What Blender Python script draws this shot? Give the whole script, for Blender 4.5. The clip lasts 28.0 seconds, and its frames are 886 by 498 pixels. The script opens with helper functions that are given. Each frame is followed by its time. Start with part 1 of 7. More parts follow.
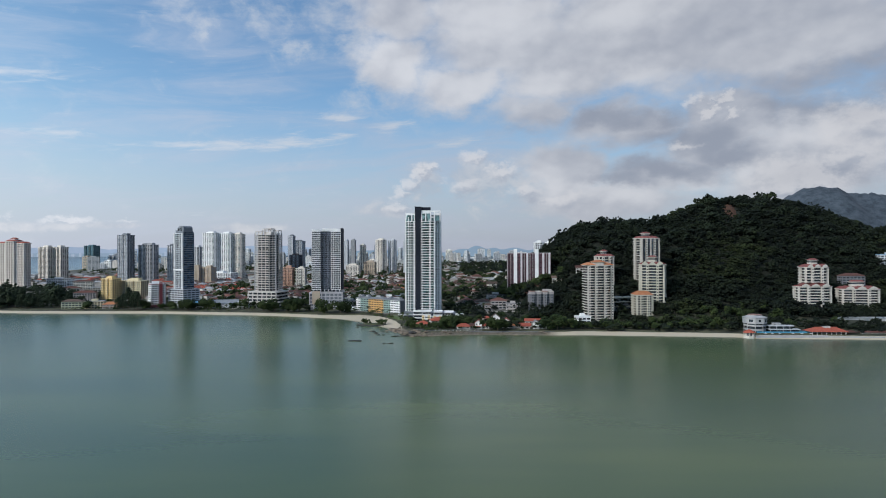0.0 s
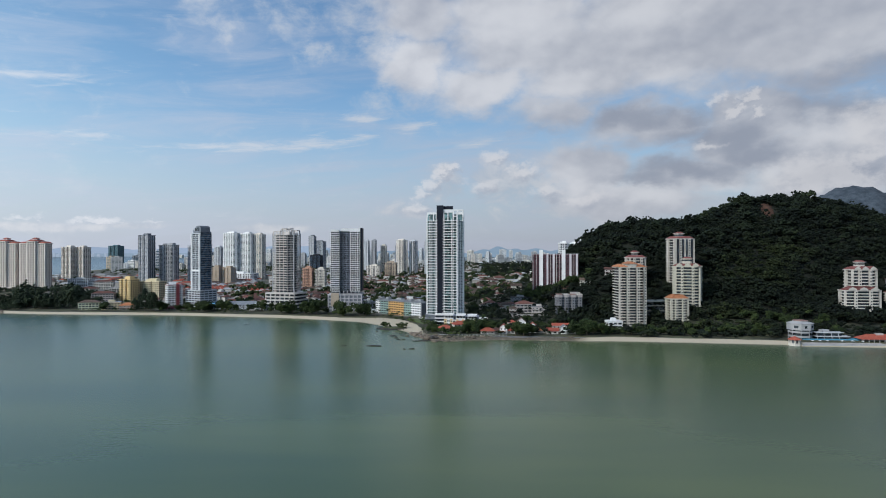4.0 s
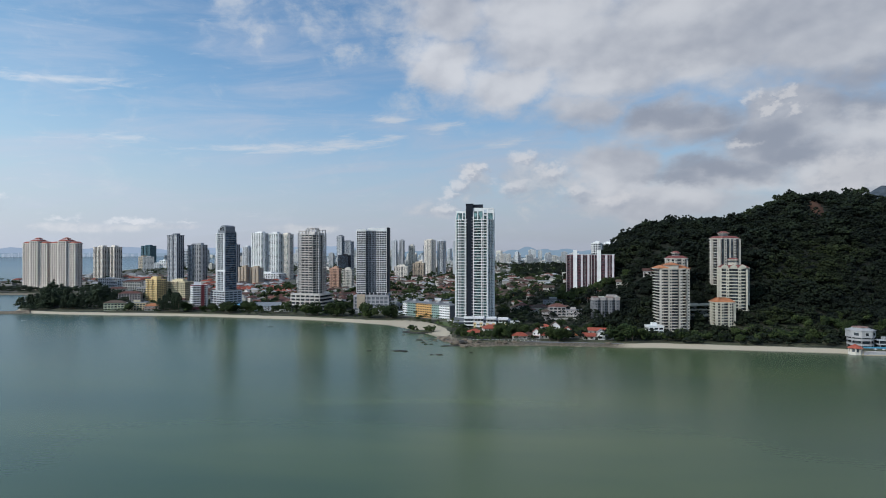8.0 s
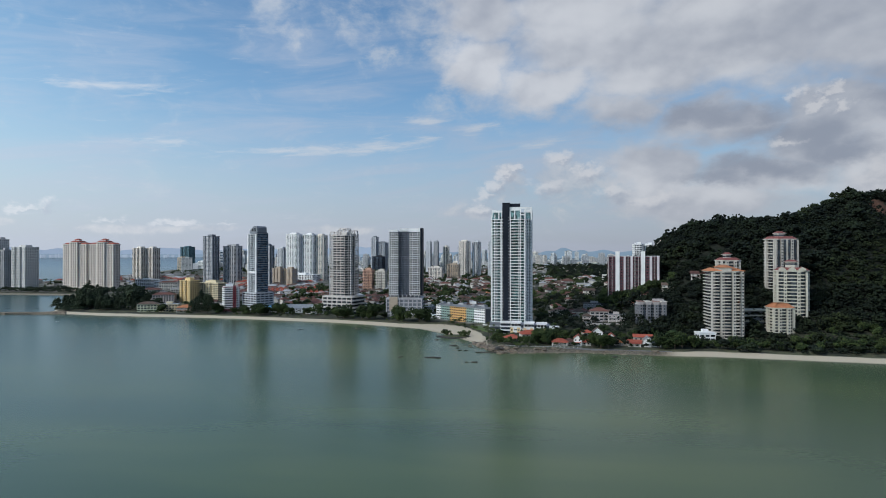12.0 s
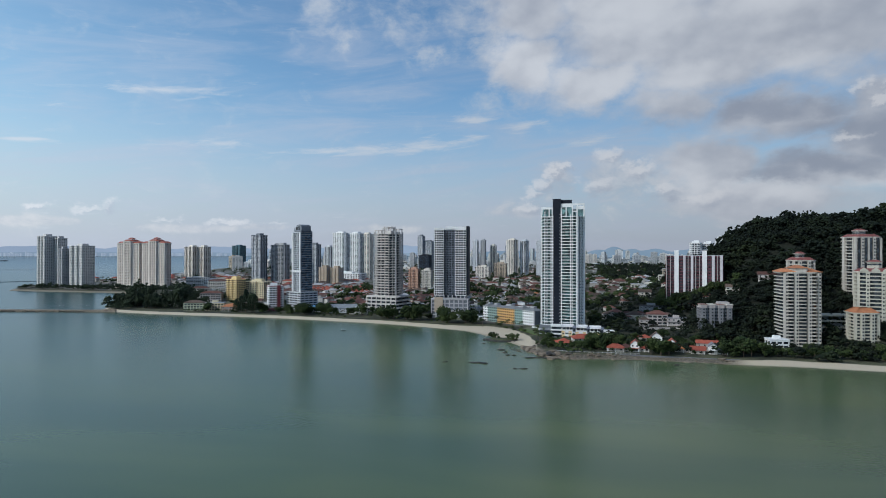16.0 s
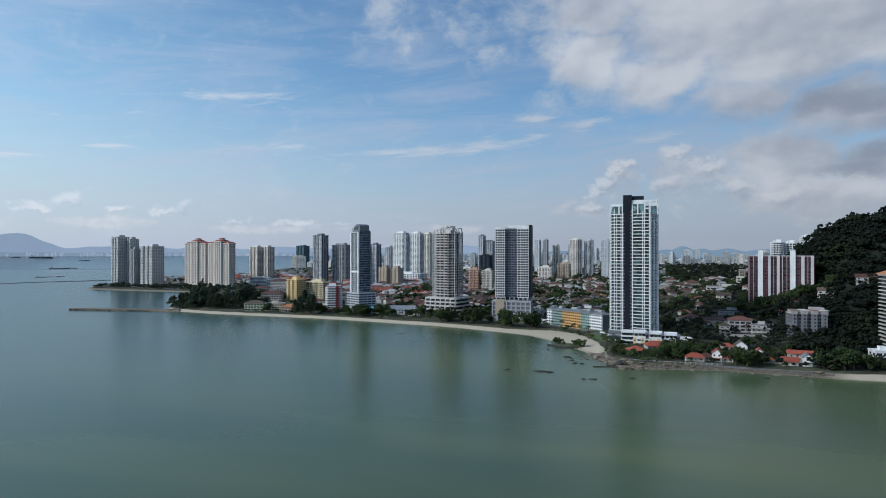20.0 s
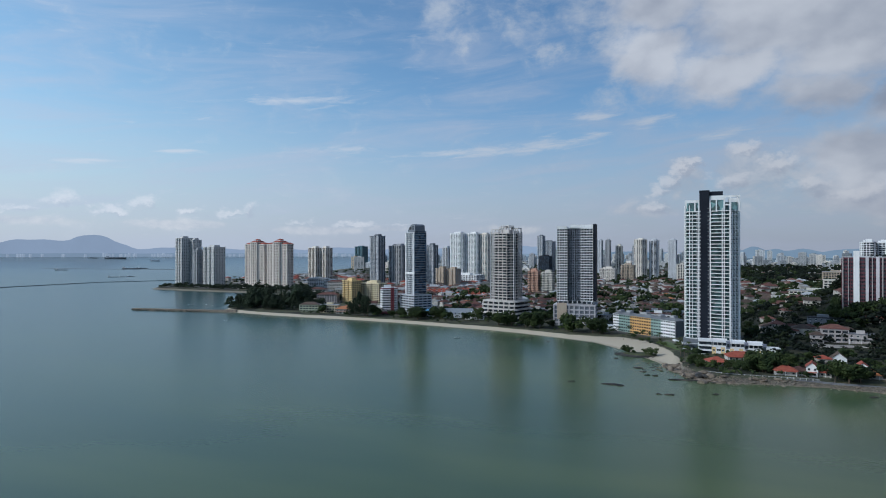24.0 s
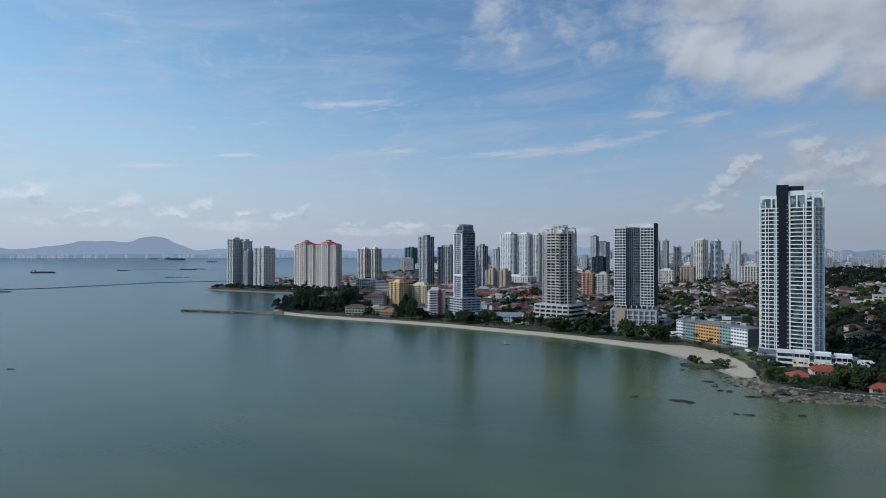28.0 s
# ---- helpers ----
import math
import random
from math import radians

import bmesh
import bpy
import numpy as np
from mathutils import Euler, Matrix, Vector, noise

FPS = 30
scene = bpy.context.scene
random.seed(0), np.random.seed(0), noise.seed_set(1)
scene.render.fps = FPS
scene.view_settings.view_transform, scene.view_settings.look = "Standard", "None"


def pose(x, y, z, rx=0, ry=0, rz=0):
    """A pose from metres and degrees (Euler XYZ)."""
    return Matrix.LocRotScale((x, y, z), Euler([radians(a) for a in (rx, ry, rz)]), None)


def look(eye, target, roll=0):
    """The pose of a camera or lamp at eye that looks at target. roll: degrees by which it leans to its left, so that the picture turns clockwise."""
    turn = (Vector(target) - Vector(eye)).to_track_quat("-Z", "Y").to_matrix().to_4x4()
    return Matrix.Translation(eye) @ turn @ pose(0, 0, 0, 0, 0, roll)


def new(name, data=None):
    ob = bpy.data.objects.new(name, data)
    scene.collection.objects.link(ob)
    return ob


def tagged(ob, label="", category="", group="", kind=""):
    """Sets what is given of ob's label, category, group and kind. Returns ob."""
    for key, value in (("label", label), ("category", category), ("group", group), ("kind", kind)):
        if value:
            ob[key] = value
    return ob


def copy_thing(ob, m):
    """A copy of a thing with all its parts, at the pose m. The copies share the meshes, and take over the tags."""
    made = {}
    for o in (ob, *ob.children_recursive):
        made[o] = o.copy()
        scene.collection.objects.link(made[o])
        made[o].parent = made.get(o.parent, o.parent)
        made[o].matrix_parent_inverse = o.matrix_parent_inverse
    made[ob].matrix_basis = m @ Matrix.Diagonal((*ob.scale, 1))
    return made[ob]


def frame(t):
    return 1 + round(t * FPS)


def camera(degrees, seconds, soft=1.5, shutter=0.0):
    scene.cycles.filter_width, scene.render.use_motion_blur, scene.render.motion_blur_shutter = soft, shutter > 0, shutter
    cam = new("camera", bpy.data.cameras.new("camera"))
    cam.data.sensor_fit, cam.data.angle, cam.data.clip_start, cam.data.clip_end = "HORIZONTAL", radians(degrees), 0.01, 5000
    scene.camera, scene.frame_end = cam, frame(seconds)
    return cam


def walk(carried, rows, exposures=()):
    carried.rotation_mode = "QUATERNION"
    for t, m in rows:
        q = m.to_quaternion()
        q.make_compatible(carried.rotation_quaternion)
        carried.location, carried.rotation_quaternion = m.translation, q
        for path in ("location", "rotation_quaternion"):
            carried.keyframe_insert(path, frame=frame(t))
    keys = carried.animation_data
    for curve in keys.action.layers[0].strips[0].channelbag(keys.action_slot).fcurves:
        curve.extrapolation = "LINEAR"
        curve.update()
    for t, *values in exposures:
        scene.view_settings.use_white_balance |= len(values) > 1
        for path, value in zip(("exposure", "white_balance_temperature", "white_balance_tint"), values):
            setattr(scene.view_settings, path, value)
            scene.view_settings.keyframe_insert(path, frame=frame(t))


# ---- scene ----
cam = camera(70.85, 28.0, soft=1.0)
# seconds, x, y, z, pitch, yaw, roll
PATH = [
    (0, -0.00, -0.00, 80.19, 0.143, 0.000, -0.136),
    (1.5, -0.81, 10.52, 80.20, 0.155, 0.521, -0.110),
    (3, -1.62, 21.06, 80.23, 0.196, 1.283, -0.062),
    (6, -3.17, 42.08, 80.28, 0.209, 3.289, -0.015),
    (8, -4.33, 55.69, 80.33, 0.226, 4.525, 0.018),
    (10, -5.53, 68.99, 80.40, 0.296, 6.037, 0.040),
    (12, -6.89, 82.08, 80.49, 0.326, 7.720, 0.054),
    (15, -9.30, 101.56, 80.65, 0.235, 10.782, 0.088),
    (17, -11.49, 114.45, 80.75, 0.191, 13.408, 0.111),
    (19, -14.52, 127.73, 80.85, 0.188, 16.247, 0.093),
    (20, -16.34, 134.56, 80.90, 0.194, 17.643, 0.068),
    (21, -18.46, 141.56, 80.94, 0.192, 19.004, 0.060),
    (24, -25.72, 162.93, 81.06, 0.245, 22.968, 0.033),
    (25, -28.17, 169.96, 81.10, 0.246, 24.349, 0.015),
    (26.5, -32.14, 180.40, 81.17, 0.285, 26.351, 0.023),
    (27, -33.52, 183.85, 81.19, 0.315, 26.831, 0.032),
    (28, -36.36, 190.76, 81.23, 0.337, 27.593, 0.032),
]
walk(cam, [(t, pose(x, y, z, 90 + p, 0, w) @ pose(0, 0, 0, 0, 0, r)) for t, x, y, z, p, w, r in PATH],
     exposures=[(0, 0.18, 6250, 11), (12, 0.07, 6180, 10), (20, -0.03, 5950, 9), (25, -0.12, 5850, 10), (28, -0.18, 5850, 10)])

# ---- light: a high sun from the left, a sky with broken cloud ----
SUN_DIR = Vector((-0.63, -0.52, 0.57)).normalized()


class Nodes:
    """Short hand for node trees."""

    def __init__(self, tree):
        self.t, self.n = tree, tree.nodes

    def add(self, kind, **kw):
        node = self.n.new(kind)
        for k, v in kw.items():
            if k == "inputs":
                for i, val in v.items():
                    if isinstance(val, bpy.types.NodeSocket):
                        self.t.links.new(val, node.inputs[i])
                    else:
                        node.inputs[i].default_value = val
            elif k == "op":
                node.operation = v
            elif k == "mode":
                node.data_type = v
            elif k == "blend":
                node.blend_type = v
            elif k == "sky":
                node.sky_type = v
        return node

    def m(self, op, a, b=0.0, c=0.0):
        return self.add("ShaderNodeMath", op=op, inputs={0: a, 1: b, 2: c}).outputs[0]

    def mix(self, f, a, b, blend="MIX"):
        node = self.add("ShaderNodeMix", mode="RGBA", blend=blend, inputs={0: f, 6: a, 7: b})
        return node.outputs[2]

    def smooth(self, x, lo, hi, a=0.0, b=1.0):
        node = self.add("ShaderNodeMapRange", inputs={0: x, 1: lo, 2: hi, 3: a, 4: b})
        node.interpolation_type = "SMOOTHSTEP"
        return node.outputs[0]

    def noise(self, vec, scale, detail=6.0, rough=0.55, distort=0.0):
        return self.add("ShaderNodeTexNoise", inputs={"Vector": vec, "Scale": scale, "Detail": detail, "Roughness": rough, "Distortion": distort}).outputs[0]

    def vec(self, x, y, z=0.0):
        return self.add("ShaderNodeCombineXYZ", inputs={0: x, 1: y, 2: z}).outputs[0]


def make_world():
    world = bpy.data.worlds.new("sky")
    scene.world = world
    world.use_nodes = True
    k = Nodes(world.node_tree)
    for node in list(k.n):
        k.n.remove(node)
    sky = k.add("ShaderNodeTexSky", sky="NISHITA")
    sky.sun_disc = False
    sky.sun_elevation = math.asin(SUN_DIR.z)
    sky.sun_rotation = math.atan2(SUN_DIR.x, SUN_DIR.y)
    sky.altitude, sky.air_density, sky.dust_density, sky.ozone_density = 80, 1.0, 1.2, 1.5
    way = k.add("ShaderNodeTexCoord").outputs["Generated"]
    sep = k.add("ShaderNodeSeparateXYZ", inputs={0: way}).outputs
    az = k.m("MULTIPLY", k.m("ARCTAN2", sep[0], sep[1]), 57.29578)
    el = k.m("MULTIPLY", k.m("ARCSINE", sep[2]), 57.29578)

    def blobs(rows, a0, e0):
        total = None
        for a, e, sa, se in rows:
            p = k.m("POWER", k.m("DIVIDE", k.m("SUBTRACT", a0, a), sa), 2.0)
            q = k.m("POWER", k.m("DIVIDE", k.m("SUBTRACT", e0, e), se), 2.0)
            g = k.m("EXPONENT", k.m("MULTIPLY", k.m("ADD", p, q), -1.0))
            total = g if total is None else k.m("MAXIMUM", total, g)
        return total

    def spread(fa, fe, off_a=0.0, off_e=0.0, z=0.0):
        """Bearing and height as a flat map of its own scale, for noise."""
        return k.vec(k.m("ADD", k.m("MULTIPLY", az, fa), off_a), k.m("ADD", k.m("MULTIPLY", el, fe), off_e), z)

    def billow(vec, scale, detail):
        v = k.add("ShaderNodeTexVoronoi", inputs={"Vector": vec, "Scale": scale, "Detail": detail, "Roughness": 0.55})
        return v.outputs["Distance"]

    # ragged outlines: every bank of cloud lies on a wavering map
    wa = k.m("ADD", az, k.m("MULTIPLY", k.m("SUBTRACT", k.noise(spread(0.17, 0.26, 0, 0, 9.1), 1.0, 6.0, 0.6), 0.5), 6.0))
    we = k.m("ADD", el, k.m("MULTIPLY", k.m("SUBTRACT", k.noise(spread(0.17, 0.26, 7, 3, 4.7), 1.0, 6.0, 0.6), 0.5), 4.0))
    ha = k.m("ADD", az, k.m("MULTIPLY", k.m("SUBTRACT", k.noise(spread(0.5, 0.7, 0, 0, 5.1), 1.0, 9.0, 0.64), 0.5), 4.6))
    he = k.m("ADD", el, k.m("MULTIPLY", k.m("SUBTRACT", k.noise(spread(0.5, 0.7, 4, 8, 1.7), 1.0, 9.0, 0.64), 0.5), 3.0))
    # the great bank of cloud inland, with its lit brows and grey undersides
    cover = blobs(((3.9, 20.1, 9, 7), (-3.3, 21.0, 6, 3.5), (-4.4, 16.8, 4.2, 3.6), (1.9, 14.9, 6, 2.6), (11.1, 16.1, 9, 5), (18.4, 18.3, 12, 7), (29.2, 17.3, 14, 8), (9.1, 12.8, 6, 2.6), (16.0, 11.0, 8, 3), (22.9, 8.7, 6, 3.6), (25.1, 10.9, 5, 3), (33.0, 9.2, 8, 4.6), (29.2, 6.5, 9, 4), (19.8, 6.5, 9, 2.6), (11.6, 7.3, 5, 3), (16.0, 4.2, 9, 2.2), (46, 12, 18, 14), (75, 20, 32, 25)), wa, we)
    bright = blobs(((3.4, 14.9, 4.5, 1.6), (-2.3, 15.4, 2.6, 1.7), (9.1, 15.2, 4, 1.4), (-5.9, 17.7, 2, 1.8), (5.0, 20.5, 5, 2), (17.4, 14.7, 3.2, 1.2), (15.0, 19.9, 4, 1.5), (31.1, 14.5, 4, 1.5), (15.5, 5.2, 4, 1.2), (9.1, 5.8, 2.5, 1.5), (22.9, 5.2, 3, 0.8), (26.4, 6.2, 2, 1), (30.0, 9.1, 2.5, 1)), wa, we)
    dark = blobs(((14.1, 11.5, 5, 0.9), (20.2, 9.9, 3.6, 1.1), (23.6, 8.9, 2.6, 1.4), (25.5, 7.9, 2.2, 1), (18.4, 7.0, 4.2, 0.9), (15.5, 6.3, 3, 0.6), (33.4, 11.2, 3.2, 1), (6.0, 10.5, 3.2, 0.6), (19.8, 11.5, 2.2, 0.8), (31.1, 5.6, 3.5, 0.8), (29.2, 11.4, 2.5, 0.9), (33, 13, 6, 2)), wa, we)
    n1 = k.noise(spread(0.085, 0.125, 0, 0, 3.1), 1.0, 10.0, 0.50, 0.25)
    n2 = k.noise(spread(0.085, 0.125, -0.10, 0.16, 3.1), 1.0, 5.0, 0.5, 0.25)
    fine = k.noise(spread(0.3, 0.45, 0, 0, 7.7), 1.0, 9.0, 0.62, 0.3)
    v1 = billow(spread(0.16, 0.25, 0, 0, 2.0), 1.0, 3.0)
    v2 = billow(spread(0.16, 0.25, -0.09, 0.16, 2.0), 1.0, 2.0)
    dens = k.m("ADD", k.m("MULTIPLY", cover, 1.0), k.m("MULTIPLY", k.m("SUBTRACT", n1, 0.5), 1.05))
    dens = k.m("ADD", dens, k.m("MULTIPLY", k.m("SUBTRACT", fine, 0.5), 0.35))
    big = k.smooth(dens, 0.26, 0.82)
    shade = k.m("ADD", 0.50, k.m("MULTIPLY", bright, 0.40))
    shade = k.m("SUBTRACT", shade, k.m("MULTIPLY", dark, 0.52))
    shade = k.m("ADD", shade, k.m("MULTIPLY", k.m("SUBTRACT", n1, n2), 0.62))
    shade = k.m("ADD", shade, k.m("MULTIPLY", k.m("SUBTRACT", v2, v1), 0.32))
    shade = k.m("ADD", shade, k.m("MULTIPLY", k.m("SUBTRACT", fine, 0.5), 0.10))
    heap = k.mix(k.smooth(shade, -0.05, 1.0), (2.55, 2.78, 3.28, 1), (5.20, 5.28, 5.45, 1))
    # soft small cloud low over the town, torn shreds at the top
    puff = blobs(((-1.6, 6.2, 2.2, 2.4), (3.5, 6.2, 4.5, 2.6), (9, 5.0, 4.5, 2.4), (14, 3.5, 5, 2.5), (-4.5, 3.6, 3.5, 0.9), (-35, 1.9, 6, 0.45), (-28, 2.1, 4, 0.4), (-46, 2.3, 6, 0.5), (-58, 2.4, 6, 0.5), (-17, 2.0, 5, 0.5)), wa, el)
    wisp = blobs(((-23.2, 21.0, 2.2, 2.0), (-21.2, 18.6, 1.2, 1.4), (-15.5, 20.5, 2.4, 2.4), (-13.5, 17.6, 1.3, 1.2), (-10, 21.5, 3.5, 2.2), (-8, 18.5, 1.6, 1.6), (-6.5, 15.0, 2.0, 2.0)), ha, he)
    small = k.smooth(k.m("ADD", puff, k.m("MULTIPLY", k.m("SUBTRACT", fine, 0.5), 1.9)), 0.30, 1.0)
    feather = k.smooth(k.m("ADD", wisp, k.m("MULTIPLY", k.m("SUBTRACT", fine, 0.5), 3.0)), 0.05, 1.7)
    # drawn-out streaks of high cloud
    tilt = k.m("ADD", el, k.m("MULTIPLY", az, -0.075))
    s1 = k.noise(k.vec(k.m("MULTIPLY", az, 0.075), k.m("MULTIPLY", tilt, 0.42), 1.4), 1.0, 8.0, 0.6, 0.7)
    s2 = k.noise(k.vec(k.m("MULTIPLY", az, 0.30), k.m("MULTIPLY", tilt, 1.7), 5.4), 1.0, 7.0, 0.6, 0.4)
    line = blobs(((-21, 10.6, 6.5, 0.42), (-14, 10.7, 4.5, 0.55), (-17, 10.3, 7, 0.35), (-9.3, 12.6, 1.9, 0.42), (-4.2, 11.6, 2.4, 0.55), (-9.0, 11.0, 2.0, 0.3), (0.8, 9.8, 2.2, 0.4), (-45.5, 11.9, 2.6, 0.16), (-53, 11.2, 2.6, 0.25), (-33, 11.5, 5, 0.5), (-36, 16, 5, 0.5)), az, tilt)
    streak = k.smooth(k.m("ADD", line, k.m("MULTIPLY", k.m("SUBTRACT", s2, 0.5), 2.8)), 0.25, 1.35)
    veil = k.m("MULTIPLY", k.smooth(s1, 0.36, 0.80), k.smooth(el, 26.0, 8.0, 0.34, 0.66))
    haze = k.m("POWER", k.smooth(el, 18.0, -1.0, 0.0, 1.0), 1.4)
    pale = k.mix(k.smooth(fine, 0.3, 0.7), (3.1, 3.4, 3.85, 1), (4.9, 4.85, 4.85, 1))
    # paler and greener towards the sun, deeper away from it
    side = k.smooth(az, -58.0, -12.0)
    blue = k.mix(1.0, sky.outputs[0], k.mix(side, (0.96, 1.09, 1.03, 1), (0.74, 0.93, 1.0, 1)), "MULTIPLY")
    col = k.mix(k.m("MULTIPLY", haze, 0.88), blue, k.mix(side, (3.50, 3.78, 4.32, 1), (3.40, 3.58, 4.20, 1)))
    col = k.mix(veil, col, (3.60, 3.90, 4.55, 1))
    col = k.mix(k.m("MULTIPLY", streak, 0.72), col, (4.5, 4.7, 4.95, 1))
    col = k.mix(k.m("MULTIPLY", feather, 0.72), col, (4.5, 4.65, 4.8, 1))
    col = k.mix(k.m("MULTIPLY", small, 0.62), col, pale)
    col = k.mix(k.m("MULTIPLY", big, 0.96), col, heap)
    # crisp heads of cumulus, lit from the upper left, flat and grey below
    heads = blobs(((21.7, 12.3, 0.9, 0.8), (22.8, 12.7, 1, 0.7), (24.0, 12.3, 0.9, 0.7), (23.4, 11.5, 1.4, 0.6), (25.1, 11.1, 1.1, 0.6), (20.9, 8.8, 1.4, 0.6), (34.1, 9.3, 2.4, 1.3), (32.6, 6.9, 2.2, 1), (35.2, 6.5, 2.2, 1.6), (28.8, 4.9, 2.6, 0.9), (-3.6, 5.1, 1.1, 0.9), (-2.9, 6.3, 0.8, 0.9), (-2.2, 7.2, 0.8, 0.8), (-1.0, 7.5, 0.9, 0.5), (-4.4, 3.9, 1.3, 0.7), (2.8, 8.4, 1.6, 0.7), (5.5, 7.1, 1.8, 0.8), (1.9, 5.9, 1.6, 1), (7.5, 5.3, 1.6, 0.9), (11.1, 4.5, 2.4, 1), (30, 6.0, 5, 1.8), (34, 9, 4, 2.4)), ha, he)
    flats = blobs(((-31, 2.5, 2.2, 0.4), (-27, 2.3, 1.5, 0.3), (-36, 2.7, 1.6, 0.4), (-40.1, 3.75, 1.0, 0.75), (-41.6, 3.3, 1.2, 0.4), (-44.9, 3.5, 1.2, 0.45), (-48.6, 4.0, 1.5, 0.8), (-51, 3.5, 2.2, 0.5), (-54.3, 4.1, 1.6, 0.7), (-57.5, 3.2, 2.0, 0.45), (-61.5, 4.5, 2.4, 0.8), (-66, 3.8, 3, 0.7)), ha, k.m("MAXIMUM", he, k.m("ADD", el, -0.25)))
    b1 = billow(spread(0.36, 0.48, 0, 0, 2.2), 1.0, 3.0)
    b2 = billow(spread(0.36, 0.48, -0.13, 0.20, 2.2), 1.0, 2.0)
    bn = k.noise(spread(0.55, 0.75, 0, 0, 6.2), 1.0, 10.0, 0.64)
    lump = k.m("MULTIPLY", k.m("SUBTRACT", bn, 0.5), 1.5)
    body = k.smooth(k.m("ADD", k.m("MAXIMUM", heads, k.m("MULTIPLY", flats, 0.72)), lump), 0.18, 0.95)
    # light falls off from the brow to the base of each head
    brow = k.m("SUBTRACT", k.m("MAXIMUM", heads, flats), blobs(((21.7, 12.3, 0.9, 0.8), (22.8, 12.7, 1, 0.7), (24.0, 12.3, 0.9, 0.7), (23.4, 11.5, 1.4, 0.6), (25.1, 11.1, 1.1, 0.6), (20.9, 8.8, 1.4, 0.6), (34.1, 9.3, 2.4, 1.3), (32.6, 6.9, 2.2, 1), (35.2, 6.5, 2.2, 1.6), (28.8, 4.9, 2.6, 0.9), (-3.6, 5.1, 1.1, 0.9), (-2.9, 6.3, 0.8, 0.9), (-2.2, 7.2, 0.8, 0.8), (-1.0, 7.5, 0.9, 0.5), (-4.4, 3.9, 1.3, 0.7), (2.8, 8.4, 1.6, 0.7), (5.5, 7.1, 1.8, 0.8), (1.9, 5.9, 1.6, 1), (7.5, 5.3, 1.6, 0.9), (11.1, 4.5, 2.4, 1), (-31, 2.5, 2.2, 0.4), (-27, 2.3, 1.5, 0.3), (-36, 2.7, 1.6, 0.4), (-40.1, 3.75, 1.0, 0.75), (-41.6, 3.3, 1.2, 0.4), (-44.9, 3.5, 1.2, 0.45), (-48.6, 4.0, 1.5, 0.8), (-51, 3.5, 2.2, 0.5), (-54.3, 4.1, 1.6, 0.7), (-57.5, 3.2, 2.0, 0.45), (-61.5, 4.5, 2.4, 0.8), (-66, 3.8, 3, 0.7)), k.m("ADD", ha, -0.35), k.m("ADD", he, 0.45)))
    glow = k.m("ADD", k.m("ADD", k.m("MULTIPLY", k.m("SUBTRACT", b2, b1), 0.25), k.m("MULTIPLY", k.m("SUBTRACT", bn, 0.5), 0.5)), k.m("MULTIPLY", brow, 0.75))
    crisp = k.mix(k.smooth(glow, -0.30, 0.30), (3.05, 3.32, 3.85, 1), (5.45, 5.42, 5.48, 1))
    col = k.mix(k.m("MULTIPLY", body, 0.66), col, crisp)
    # the sky dims away from the sun's side
    dim = k.m("MULTIPLY", k.smooth(az, -62.0, 22.0, 1.29, 0.86), 0.12)
    back = k.add("ShaderNodeBackground", inputs={0: col, 1: dim})
    out = k.add("ShaderNodeOutputWorld", inputs={0: back.outputs[0]})


make_world()
sun_data = bpy.data.lights.new("sun", "SUN")
sun_data.energy, sun_data.angle, sun_data.color = 2.05, radians(0.6), (1.0, 0.95, 0.87)
sun = new("sun", sun_data)
sun.matrix_world = look(SUN_DIR * 500, (0, 0, 0))

# ---- materials ----


def material(name, a, b, rough=0.7, scale=1.0, fine=12.0, bump=0.15, metal=0.0, spread=0.0, streaks=0.0, spec=0.5):
    """A surface with two tones at two scales, fine relief, a little spread from thing to thing, and rain streaks."""
    mt = bpy.data.materials.new(name)
    mt.use_nodes = True
    k = Nodes(mt.node_tree)
    bsdf = k.n["Principled BSDF"]
    pos = k.add("ShaderNodeNewGeometry").outputs["Position"]
    n1 = k.noise(pos, scale, 5.0, 0.6)
    n2 = k.noise(pos, scale * fine, 4.0, 0.6)
    f = k.smooth(k.m("ADD", k.m("MULTIPLY", n1, 0.65), k.m("MULTIPLY", n2, 0.35)), 0.34, 0.66)
    col = k.mix(f, (*a, 1), (*b, 1))
    if streaks:
        sp = k.add("ShaderNodeSeparateXYZ", inputs={0: pos}).outputs
        sv = k.vec(k.m("MULTIPLY", sp[0], 1.3), k.m("MULTIPLY", sp[1], 1.3), k.m("MULTIPLY", sp[2], 0.06))
        s = k.smooth(k.noise(sv, 1.0, 4.0, 0.6), 0.48, 0.75, 0.0, streaks)
        col = k.mix(s, col, (a[0] * 0.55, a[1] * 0.53, a[2] * 0.5, 1))
    if spread:
        rnd = k.add("ShaderNodeObjectInfo").outputs["Random"]
        v = k.m("ADD", 1.0 - spread, k.m("MULTIPLY", rnd, 2 * spread))
        hsv = k.add("ShaderNodeHueSaturation", inputs={"Value": v, "Color": col})
        col = hsv.outputs[0]
    mt.node_tree.links.new(col, bsdf.inputs["Base Color"])
    bsdf.inputs["Roughness"].default_value = rough
    bsdf.inputs["Metallic"].default_value = metal
    bsdf.inputs["Specular IOR Level"].default_value = spec
    if bump:
        bp = k.add("ShaderNodeBump", inputs={"Strength": bump, "Distance": 0.3 / scale if scale > 1 else 0.3, "Height": n2})
        mt.node_tree.links.new(bp.outputs[0], bsdf.inputs["Normal"])
    return mt


